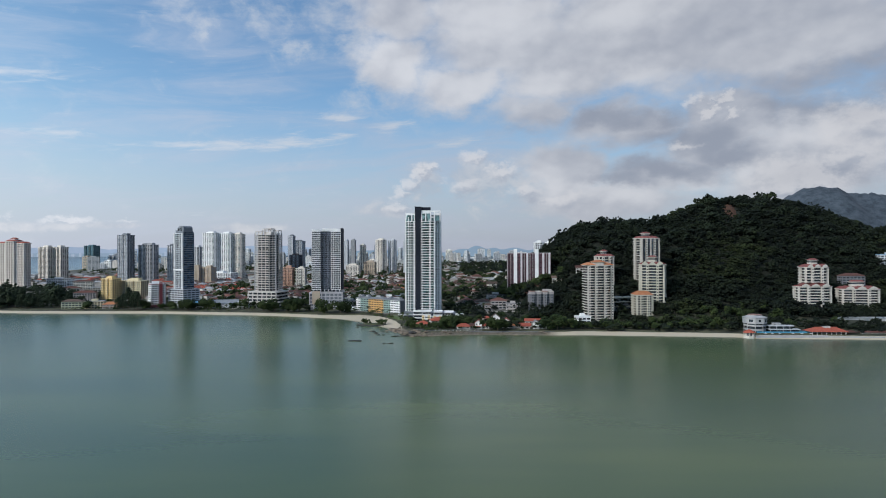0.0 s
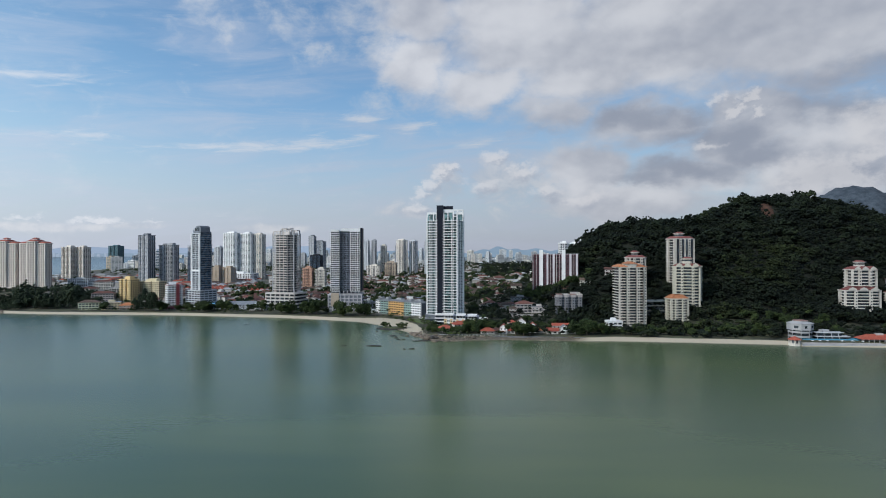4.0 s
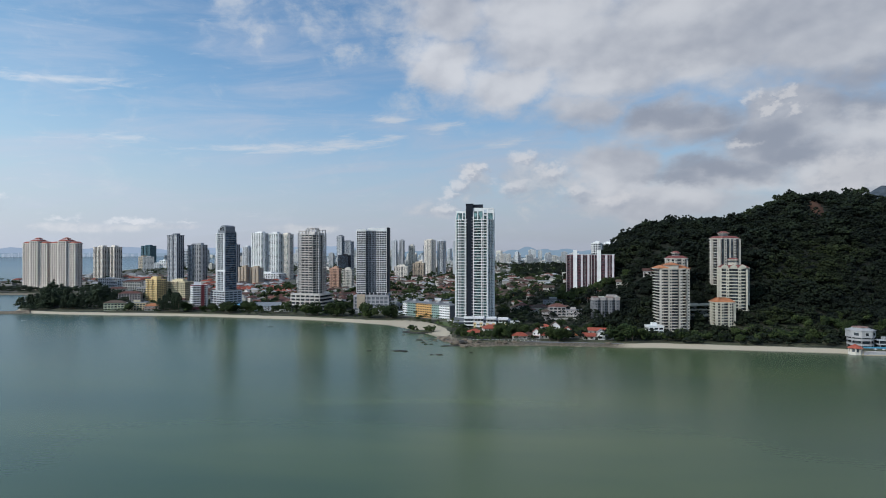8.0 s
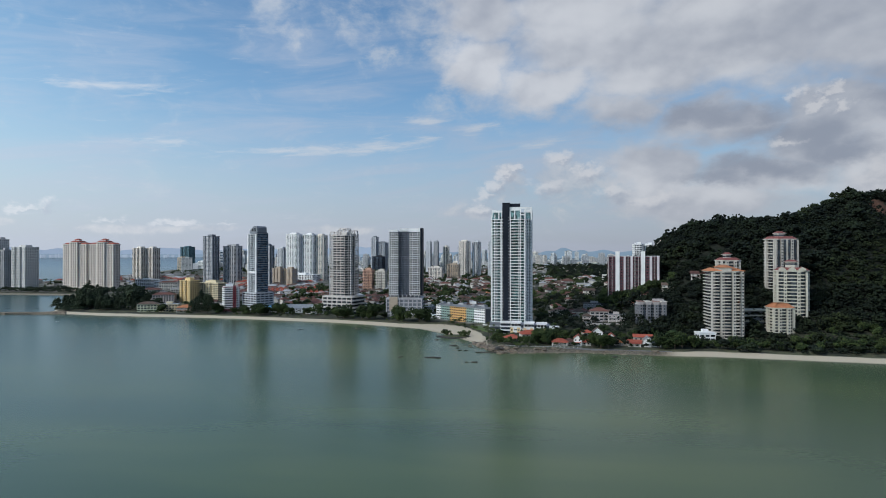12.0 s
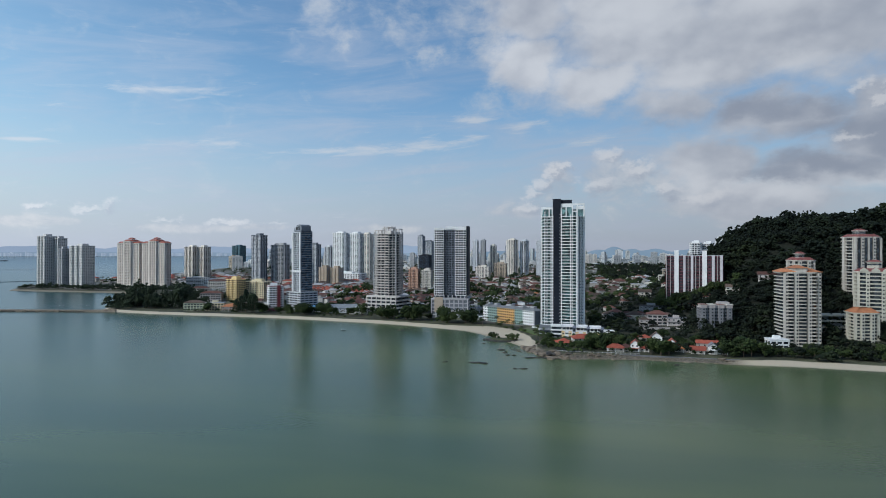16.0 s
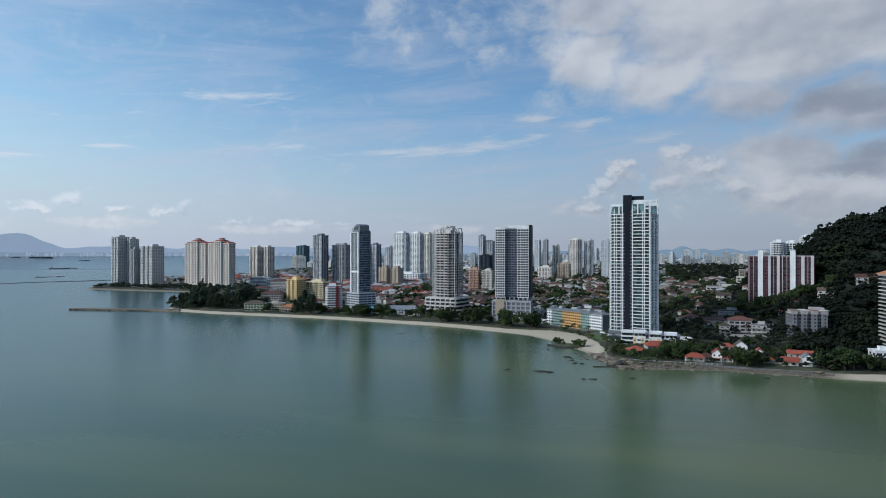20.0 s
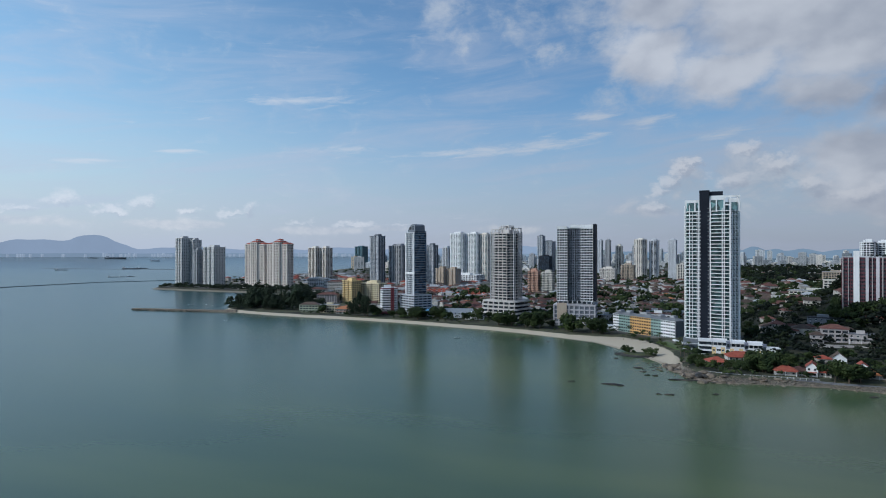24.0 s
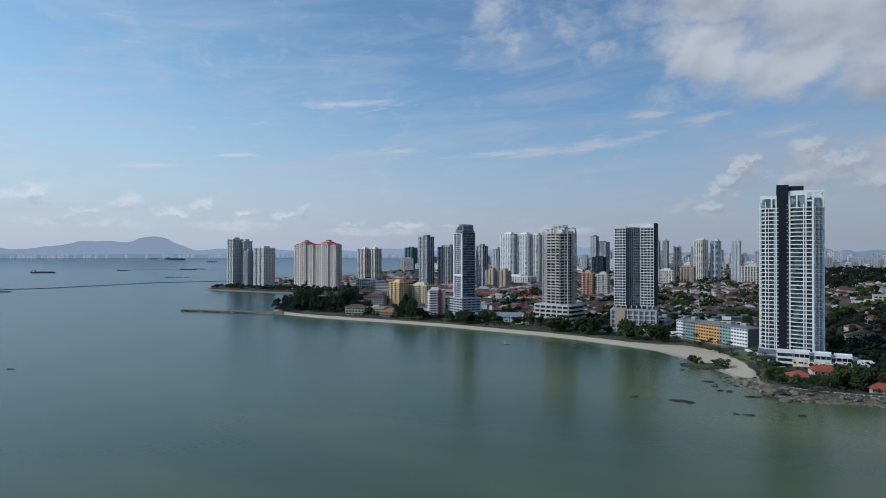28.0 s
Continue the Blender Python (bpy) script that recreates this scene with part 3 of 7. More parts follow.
def sea_height(px, py):
    # the far rim lifts a little, as the horizon stands above the end of the sheet
    return np.clip(np.hypot(px, py) - 3600, 0, 1080) ** 2 * 3.9e-5


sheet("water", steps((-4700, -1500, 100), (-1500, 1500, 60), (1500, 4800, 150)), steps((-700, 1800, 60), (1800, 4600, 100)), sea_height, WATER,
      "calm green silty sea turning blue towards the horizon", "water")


def ridge(name, a0, a1, dist, profile, mat, label, base=-5.0, n=160):
    """A far range of hills on the horizon, as a solid wall of land that follows a profile of heights by bearing."""
    s = Shape()
    pts = []
    for i in range(n + 1):
        a = radians(a0 + (a1 - a0) * i / n)
        h = profile(a0 + (a1 - a0) * i / n)
        pts.append(((math.sin(a) * dist, math.cos(a) * dist, base), (math.sin(a) * dist * 1.004, math.cos(a) * dist * 1.004, h), (math.sin(a) * dist * 1.02, math.cos(a) * dist * 1.02, base)))
    for p, q in zip(pts, pts[1:]):
        s.face((p[0], q[0], q[1], p[1]))
        s.face((p[1], q[1], q[2], p[2]))
    ob = new(name, s.mesh(name, mat))
    return tagged(ob, label, "hills", "", "structure")


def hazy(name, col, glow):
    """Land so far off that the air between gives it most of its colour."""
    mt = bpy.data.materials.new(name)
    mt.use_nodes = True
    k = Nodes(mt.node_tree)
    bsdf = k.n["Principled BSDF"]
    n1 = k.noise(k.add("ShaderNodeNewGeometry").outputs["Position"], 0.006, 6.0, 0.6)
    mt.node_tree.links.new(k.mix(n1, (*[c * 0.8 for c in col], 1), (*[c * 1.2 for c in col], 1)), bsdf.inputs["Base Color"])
    # the haze in between is painted in as a glow of the land itself
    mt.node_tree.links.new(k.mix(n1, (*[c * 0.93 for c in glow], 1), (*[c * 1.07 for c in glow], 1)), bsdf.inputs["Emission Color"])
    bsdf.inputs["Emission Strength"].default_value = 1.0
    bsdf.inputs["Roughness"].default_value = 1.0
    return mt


def bump_profile(rows, wobble=4.0, seed=0.0, floor=0.0):
    def f(a):
        h = max([p * math.exp(-((a - c) / w) ** 2) for c, w, p in rows])
        return floor + h + wobble * noise.noise((a * 0.9 + seed, seed, 0.3)) + wobble * 0.5 * noise.noise((a * 3.1, seed, 1.3))
    return f


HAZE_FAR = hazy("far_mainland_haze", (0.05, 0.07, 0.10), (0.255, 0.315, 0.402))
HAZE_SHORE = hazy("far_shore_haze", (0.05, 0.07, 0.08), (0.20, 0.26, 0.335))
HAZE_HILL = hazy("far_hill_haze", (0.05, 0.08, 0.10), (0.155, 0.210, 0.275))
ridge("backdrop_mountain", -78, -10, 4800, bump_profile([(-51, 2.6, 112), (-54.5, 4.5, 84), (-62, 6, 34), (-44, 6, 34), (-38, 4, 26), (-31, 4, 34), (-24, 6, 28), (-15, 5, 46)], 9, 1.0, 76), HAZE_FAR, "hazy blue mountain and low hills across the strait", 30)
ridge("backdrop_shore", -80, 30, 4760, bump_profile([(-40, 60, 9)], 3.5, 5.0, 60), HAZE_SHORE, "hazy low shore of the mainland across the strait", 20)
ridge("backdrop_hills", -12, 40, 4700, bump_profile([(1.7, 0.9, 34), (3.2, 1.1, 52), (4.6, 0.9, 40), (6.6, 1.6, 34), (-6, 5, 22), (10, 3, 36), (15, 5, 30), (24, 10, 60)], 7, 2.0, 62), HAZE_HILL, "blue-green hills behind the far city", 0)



def mainland_towns():
    gen = random.Random(5)
    s = Shape()
    for _ in range(230):
        c = gen.choice((-66, -58, -47, -42, -36, -30, -22))
        a, r = radians(c + gen.gauss(0, 2.6)), gen.uniform(4690, 4740)
        w, h = gen.uniform(6, 20), gen.choice((2, 3, 4, 5, 7, 13)) * gen.uniform(0.8, 1.2)
        x, y = math.sin(a) * r, math.cos(a) * r
        s.box(x - w / 2, y - 5, 30, x + w / 2, y + 5, 60 + h)
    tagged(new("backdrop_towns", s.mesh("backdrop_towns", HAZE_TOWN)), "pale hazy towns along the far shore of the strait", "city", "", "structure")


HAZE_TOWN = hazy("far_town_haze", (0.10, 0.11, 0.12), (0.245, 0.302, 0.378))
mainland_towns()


def far_mountain():
    """The wooded range inland of the hill."""
    def h(px, py):
        r = np.zeros(px.shape)
        for cx, cy, w, p in ((1632, 2750, 330, 352), (1850, 2800, 420, 335), (2300, 2800, 600, 360), (1380, 2900, 330, 230), (1050, 3000, 300, 90)):
            r = np.maximum(r, p * np.exp(-((px - cx) ** 2 + (py - cy) ** 2) / w ** 2))
        rough = np.array([noise.fractal((a * 0.004, b * 0.004, 0.7), 0.7, 2.1, 6) for a, b in zip(px.ravel(), py.ravel())]).reshape(px.shape)
        return r + rough * 36 * np.clip(r / 100, 0, 1) - 4
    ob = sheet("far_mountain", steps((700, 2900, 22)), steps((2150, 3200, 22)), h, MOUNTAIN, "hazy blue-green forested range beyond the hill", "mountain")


# the blue is air haze mixed into the forest's own colour
MOUNTAIN = material("hazed_distant_forest", (0.022, 0.034, 0.048), (0.068, 0.086, 0.108), 1.0, 0.035, 5, 1.0)
far_mountain()

# ---- the tall tower on the point ----


def point_tower():
    root = thing("apartment_tower", (-22, 698, 10), 0, "white high-rise with green glass, and a black slab up its middle", "apartment tower")
    left = [(-19.5, -4), (-16, -8.5), (-9, -9.5), (-9, 14), (-19.5, 14)]
    right = [(-2.4, -9), (3, -12.6), (8, -13.4), (12.6, -14), (19, -7), (19, 14), (-2.4, 14)]
    n, fh = 35, 2.83
    for poly, thick in ((left, 0.60), (right, 0.52)):
        part("glazing", Shape().prism(grown(poly, -0.7), 3.5, 3.5 + n * fh).mesh("glazing", TEAL_GLASS), root)
        slab = Shape().prism(grown(poly, 0.9), 0, thick).mesh("floor_band", WHITE)
        rail = Shape().prism(grown(poly, 0.75), 0, 0.46).mesh("balcony_rail", RAIL_GLASS)
        for i in range(n + 1):
            part("floor_band", slab, root, (0, 0, 3.2 + i * fh))
            if i < n:
                part("balcony_rail", rail, root, (0, 0, 3.2 + thick + i * fh))
    # white wall strips between the windows of the corner and side rooms
    for p, q, count, w in (((12.6, -14), (19, -7), 3, 0.9), ((19, -7), (19, 14), 7, 1.0), ((-19.5, 14), (-19.5, -4), 5, 0.4), ((-16, -8.5), (-9, -9.5), 2, 0.25)):
        p, q = Vector(p), Vector(q)
        ang = math.atan2(q.y - p.y, q.x - p.x)
        strip = Shape().box(-w / 2, -0.85, 0, w / 2, 0.75, n * fh + 0.4).mesh("wall_strip", WHITE)
        for j in range(count):
            c = p.lerp(q, (j + 0.5) / count)
            part("wall_strip", strip, root, (c.x, c.y, 3.5), ang)
    slab = Shape().box(-9.0, -10.4, -6, -2.0, 14.4, 118.6).box(-9.2, 6, 108, 8, 15, 119.2).box(-9.3, -10.6, 118.2, -1.8, 6, 118.8)
    part("core_slab", slab.mesh("core_slab", DARK), root, label="black slab of the stair core")
    ledge = Shape().box(-0.5, -0.5, 0, 0.5, 0.2, 0.7).mesh("core_ledge", GREY)
    for i in range(34):
        part("core_ledge", ledge, root, (-2.6, -10.3, 5.2 + i * 3.0))
    # white piers: broad at the corners, slim between
    for x, y, w, h in ((12.6, -14.2, 1.2, 108), (7.0, -13.5, 0.55, 101), (8.4, -13.7, 0.55, 101), (-1.2, -10.4, 0.7, 105), (19.3, -7.2, 1.0, 108), (16.2, -10.6, 0.6, 100),
                       (-19.8, -4.2, 0.9, 104), (-16.3, -8.9, 0.6, 104), (-9.6, -10.0, 0.8, 106), (19.6, 0, 0.7, 100), (19.6, 7, 0.7, 100), (19.6, 13.6, 1.2, 108)):
        part("pier", Shape().box(-w / 2, -w / 2 - 0.35, 0, w / 2, w / 2, h).mesh("pier", WHITE), root, (x, y, 3.5))
    # crown: tall glass between white frames, open at the corners
    for poly, z0, z1 in ((grown(left, -0.6), 102.5, 109.5), (grown([(-2.4, -9), (3, -12.6), (8, -13.4), (8, 10), (-2.4, 10)], -0.2), 102.5, 111.0), ([(9, -5), (18, -5), (18, 13), (9, 13)], 102.5, 109.5)):
        part("crown_glass", Shape().prism(poly, z0, z1).mesh("crown_glass", RAIL_GLASS), root, label="tall pale green crown glazing")
    part("crown_wall", Shape().box(-19.8, -4.4, 105, -15.2, 4, 112).mesh("crown_wall", WHITE), root)
    part("crown_wall", Shape().box(12.2, 2, 104, 19.4, 14, 113).mesh("crown_wall", WHITE), root)
    part("crown_wall", Shape().box(-2.4, -9.4, 111, 8.2, 12, 114.6).mesh("crown_wall", WHITE), root)
    part("crown_wall", Shape().box(-15.2, -8.8, 109.4, -9.2, 12, 111.4).mesh("crown_wall", WHITE), root)
    part("roof_beam", Shape().box(8.2, -14.2, 112.6, 19.4, -12.9, 114.2).box(18.2, -13, 112.6, 19.4, 14, 114.2).mesh("roof_beam", WHITE), root)
    part("roof_beam", Shape().box(8.2, -14.2, 106.5, 13.4, -12.9, 107.6).mesh("roof_beam", WHITE), root)
    for x, y, z0, z1 in ((18.8, -13.4, 102, 112.6), (8.6, -13.6, 102, 112.6), (18.8, 13, 102, 112.6), (12.9, -13.6, 102, 112.6), (3.0, -12.9, 102, 111), (-1.6, -9.6, 102, 111), (-12.4, -9.2, 102, 109.4)):
        part("crown_post", Shape().box(-0.5, -0.5, 0, 0.5, 0.5, z1 - z0).mesh("crown_post", WHITE), root, (x, y, z0))
    part("podium", Shape().box(-21, -12, -9, 21, 16, 3.0).mesh("podium", DIM), root)
    for i in range(2):
        part("podium_band", Shape().prism(grown([(-21, -12), (21, -12), (21, 16), (-21, 16)], 0.4), 0, 0.5).mesh("podium_band", PALE), root, (0, 0, -5.0 + i * 4.4))
        part("podium_glazing", Shape().prism(grown([(-21, -12), (21, -12), (21, 16), (-21, 16)], 0.15), 0, 2.2).mesh("podium_glazing", GLASS), root, (0, 0, -8.2 + i * 4.4))
    return root


RAIL_GLASS = glass_material("pale_green_balcony_glass", (0.095, 0.170, 0.178))
point_tower()


def plain_tower(name, x, y, w, d, turn, floors, top, glass, wall, label, cut=0.0, z0=None, out=0.5, band=1.0, gap=4.0, pier=0.8, pier_mat=None, podium=None, roof="box", category="apartment tower", group="", pier_out=None, joined=False, bays=None, inset=0.0):
    """A tower of w by d metres whose roof stands at height top; podium: (grow w, grow d, height, storeys)."""
    base = ground_z(x, y) if z0 is None else z0
    root = thing(name, (x, y, base), turn, label, category, group)
    poly = bayed(w, d, *bays) if bays else rect(w, d, cut)
    lift = 0.0
    if podium:
        pw, pd, ph, pn = podium
        storeys(root, rect(w + pw, d + pd), 0.0, pn, ph / pn, GLASS, wall, 0.6, ph / pn * 0.45, 6.0, 0.9)
        lift = ph
        part("podium_roof", Shape().prism(rect(w + pw + 1, d + pd + 1), 0, 0.7).mesh("podium_roof", wall), root, (0, 0, ph + 0.1))
    body = top - base - lift
    storeys(root, poly, lift, floors, body / floors, glass, wall, out, band, gap, pier, pier_out, pier_mat, joined, inset)
    t = top - base
    if roof == "box":
        part("roof_slab", Shape().prism(grown(poly, out + 0.1), 0, 0.8).mesh("roof_slab", wall), root, (0, 0, t + 0.2))
        part("lift_house", Shape().prism(rect(w * 0.4, d * 0.5), 0, 4).mesh("lift_house", wall), root, (w * 0.08, 0, t + 1.0))
        part("water_tank", Shape().prism(rect(w * 0.15, d * 0.25), 0, 2.5).mesh("water_tank", wall), root, (-w * 0.25, 0, t + 1.0))
    elif roof == "parapet":
        ring = Shape()
        p, q = grown(poly, out), grown(poly, out - 0.5)
        n = len(p)
        for i in range(n):
            a, b, c, e = p[i], p[(i + 1) % n], q[(i + 1) % n], q[i]
            ring.prism((a, b, c, e), 0, 1.8)
        part("parapet", ring.mesh("parapet", wall), root, (0, 0, t + 0.6))
        part("lift_house", Shape().prism(rect(w * 0.35, d * 0.45), 0, 3.5).mesh("lift_house", wall), root, (0, 0, t + 0.5))
    return root


# ---- the towers along the beach ----
def slab_tower():
    root = thing("apartment_tower", (-155, 833, ground_z(-155, 833)), 5, "pale grey slab tower with gridded windows and a dark side wall", "apartment tower")
    base = ground_z(-155, 833)
    z0, n, fh = 25.5, 28, 2.72
    shell = [(-18.5, -12), (-8, -12), (-8, -8.5), (6.5, -8.5), (6.5, -12), (18.5, -12), (18.5, 12), (-18.5, 12)]
    part("glazing", Shape().prism(shell, z0 - 3, z0 + n * fh).mesh("glazing", GLASS), root)
    left, mid, right = rect(11.3, 24.8), rect(14.3, 17), rect(12.8, 24.8)
    for i in range(n + 1):
        for name, p, x, y, mt, b in (("floor_band", left, -13.1, 0, WHITE, 0.74), ("recess_band", mid, -0.7, 0, BLUE_GREY, 0.80), ("floor_band", right, 12.4, 0, WHITE, 0.74)):
            key = (name, x)
            if i == 0:
                SLABS[key] = Shape().prism(p, 0, b).mesh(name, mt)
            part(name, SLABS[key], root, (x, y, z0 + i * fh - b / 2))
    slim = Shape().box(-0.21, -0.4, 0, 0.21, 0.3, n * fh).mesh("pier", WHITE)
    for x in (-18.4, -15.8, -13.2, -10.6, -8.0, 6.6, 9.6, 12.6, 15.6, 18.6):
        part("pier", slim, root, (x, -12.3, z0))
    for i in range(9):
        part("pier", slim, root, (-18.8, -9 + i * 2.6, z0), -1.5708)
    inner = Shape().box(-0.15, -0.4, 0, 0.15, 0.3, n * fh).mesh("recess_pier", BLUE_GREY)
    for i in range(7):
        part("recess_pier", inner, root, (-6.2 + i * 1.85, -8.6, z0))
    top = z0 + n * fh
    part("roof_slab", Shape().prism(grown(shell, 0.4), 0, 0.8).mesh("roof_slab", WHITE), root, (0, 0, top + 0.2))
    part("parapet", Shape().box(-18.6, -12.6, 0, -8, 12.4, 1.6).mesh("parapet", WHITE), root, (0, 0, top + 1.0))
    part("roof_wall", Shape().box(-5.5, -10, 0, 18.6, 12, 3.2).mesh("roof_wall", WHITE), root, (0, 0, top + 1.0))
    part("side_wall", Shape().box(0, -0.3, 0, 2.6, 22, top - z0 + 4.6).mesh("side_wall", DARK), root, (18.9, -11.6, z0), label="dark blank side wall")
    # podium: parking decks behind white frames
    pod = rect(43, 36)
    part("podium", Shape().prism(grown(pod, -0.8), -2, 21).mesh("podium", DIM), root)
    for i in range(5):
        part("deck_band", Shape().prism(pod, 0, 1.25).mesh("deck_band", PODIUM_GREY), root, (0, 0, 2.6 + i * 4.4))
    for i in range(9):
        part("podium_pier", Shape().box(-0.6, -0.4, 0, 0.6, 0.6, 21).mesh("podium_pier", PODIUM_GREY), root, (-21 + i * 5.25, -18.1, 0))
    part("podium_roof", Shape().prism(grown(pod, 0.4), 0, 0.8).mesh("podium_roof", PODIUM_GREY), root, (0, 0, 21))
    for i in range(8):
        part("stilt", Shape().box(-0.5, -0.5, 0, 0.5, 0.5, 4).mesh("stilt", PODIUM_GREY), root, (-17 + i * 4.9, -11.6, 21.6))
    part("feature_wall", Shape().box(-5, -0.5, 0, 5, 0.5, 17).mesh("feature_wall", TAN), root, (-12.5, -18.8, 6.5), label="tan stone panel on the podium")
    return root


SLABS = {}
PODIUM_GREY = material("lilac_grey_podium_render", (0.40, 0.39, 0.42), (0.52, 0.51, 0.54), 0.7, 0.12, 14, 0.1, streaks=0.45)
BLUE_GREY = material("blue_grey_render", (0.15, 0.17, 0.23), (0.23, 0.25, 0.32), 0.65, 0.12, 14, 0.1, streaks=0.3)
slab_tower()
AGED = material("aged_grey_cream_render", (0.47, 0.445, 0.43), (0.61, 0.58, 0.56), 0.7, 0.12, 14, 0.1, streaks=0.5)
# weathered cream tower: deep balconies, terraced podium, open frames on the roof
root = plain_tower("apartment_tower", -241, 860, 31, 26, -14, 31, 102, GLASS, AGED, "weathered cream tower with deep balconies and a broken crown", 7, gap=6.4, band=0.62, pier=0.7, out=1.2, pier_out=0.3, roof="none", inset=2.2)
# balcony fronts: broad in the middle bay, narrow at the sides, missing here and there
rng = random.Random(91)
FRONTS = [Shape().box(-w / 2, -0.2, 0, w / 2, 0.15, 0.85).mesh("balcony_front", AGED) for w in (10.5, 4.2, 5.5)]
for i in range(1, 31):
    z = i * (102 - root.location.z) / 31
    for px, py, ang, kind in ((-2.6, -14.3, 0.0, 0), (5.6, -14.3, 0.0, 1), (-13.2, -10.6, -0.785, 2), (13.2, -10.6, 0.785, 2), (16.8, -2.0, 1.571, 1), (16.8, 4.0, 1.571, 1), (-16.8, 0.5, -1.571, 0)):
        if rng.random() < 0.82 and z > 24:
            part("balcony_front", FRONTS[kind], root, (px, py, z + 0.25), ang)
for i in range(5):
    p = rect(50 - i * 0.9, 38 - i * 0.7, 3)
    part("terrace", Shape().prism(p, 0, 1.6).mesh("terrace", AGED), root, (0, 0, 2.6 + i * 4.4))
    part("terrace_glazing", Shape().prism(grown(p, -2.0), 0, 2.8).mesh("terrace_glazing", GLASS), root, (0, 0, i * 4.4))
    post = Shape().box(-0.5, -0.5, 0, 0.5, 0.5, 2.9).mesh("terrace_post", AGED)
    for j in range(7):
        part("terrace_post", post, root, (-21 + j * 7, -18.4 + i * 0.35, i * 4.4))
for x, y, w, d, z, h in ((-9, -6, 9, 8, 98, 5.5), (4, -4, 10, 10, 98, 9.5), (11, 4, 8, 8, 98, 7.0), (-4, 6, 12, 8, 98, 8.5)):
    frame_ = Shape()
    for sx in (-1, 1):
        for sy in (-1, 1):
            frame_.box(x + sx * w / 2 - 0.45, y + sy * d / 2 - 0.45, 0, x + sx * w / 2 + 0.45, y + sy * d / 2 + 0.45, h)
    frame_.box(x - w / 2 - 0.6, y - d / 2 - 0.6, h, x + w / 2 + 0.6, y + d / 2 + 0.6, h + 0.7)
    frame_.box(x - w / 2 + 1.5, y - d / 2 + 1.5, 0, x + w / 2 - 1.5, y + d / 2 - 1.5, h * 0.55)
    part("roof_frame", frame_.mesh("roof_frame", AGED), root, (0, 0, z - 0.5))
for i, (s, z) in enumerate(((-1, 40), (1, 40), (-1, 70), (1, 70))):
    part("corner_fin", Shape().box(-0.5, -0.5, 0, 0.5, 0.5, 102 - 24).mesh("corner_fin", GREY), root, (s * 15.5, -9 if z == 40 else 9, 23))
MIST = material("mist_grey_render", (0.42, 0.44, 0.47), (0.54, 0.56, 0.59), 0.65, 0.12, 14, 0.1, streaks=0.35)
# slim tower with dark crest
root = plain_tower("apartment_tower", -358.5, 862, 19, 17, -32, 30, 104, GLASS, MIST, "slim grey tower with a glass side and dark rounded crest", 0, podium=(12, 8, 24, 8), gap=3.2, band=0.66, pier=0.5, out=0.7, roof="none")
crest = Shape().prism([(-8, -7), (8.5, -7), (8.5, 8), (-8, 8)], 0, 2.6)
arch = [(-5.5, 2.6), (-5.0, 5.2), (-3.4, 7.6), (-0.6, 9.2), (3.0, 9.8), (6.4, 9.2), (8.3, 7.6), (8.5, 2.6)]
crest.face([(x, -6.6, z) for x, z in arch]).face([(x, 7.6, z) for x, z in arch[::-1]])
for (xa, za), (xb, zb) in zip(arch, arch[1:]):
    crest.face(((xa, 7.6, za), (xb, 7.6, zb), (xb, -6.6, zb), (xa, -6.6, za)))
part("crest", crest.mesh("crest", DIM), root, (0, 0, 101.4), label="dark rounded roof crest")
part("crest_window", Shape().box(-4.6, -6.9, 3.0, -0.4, -6.5, 6.4).box(0.6, -6.9, 3.0, 5.0, -6.5, 7.4).mesh("crest_window", GLASS), root, (0, 0, 101.4))
part("crest_fin", Shape().box(-8.4, -7.3, 0, -7.4, -6.3, 5.4).box(-8.4, -7.3, 4.8, -3.8, -6.6, 5.4).mesh("crest_fin", PALE), root, (0, 0, 101.4), label="pale frame beside the crest")
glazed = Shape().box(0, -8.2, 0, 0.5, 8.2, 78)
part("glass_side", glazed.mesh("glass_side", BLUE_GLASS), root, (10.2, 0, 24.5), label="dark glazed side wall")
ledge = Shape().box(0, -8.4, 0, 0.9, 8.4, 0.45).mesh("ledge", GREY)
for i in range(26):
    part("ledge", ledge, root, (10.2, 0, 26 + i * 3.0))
part("white_band", Shape().prism(grown(rect(19, 17), 0.8), 0, 2.0).mesh("white_band", WHITE), root, (0, 0, 50))
for px in (-8.6, 8.6):
    part("white_strip", Shape().box(-0.9, -0.9, 0, 0.9, 0.4, 76).mesh("white_strip", WHITE), root, (px, -8.6, 24.5))

# ---- the right-hand group under the hill ----


PALE_STONE = material("weathered_pale_render", (0.40, 0.375, 0.335), (0.53, 0.50, 0.455), 0.7, 0.12, 14, 0.1, streaks=0.45)
WARM_WHITE = material("warm_white_render", (0.47, 0.445, 0.405), (0.58, 0.555, 0.51), 0.65, 0.12, 14, 0.1, streaks=0.4)
NET = material("teal_scaffold_net", (0.06, 0.125, 0.16), (0.09, 0.17, 0.21), 0.8, 0.05, 20, 0.2)


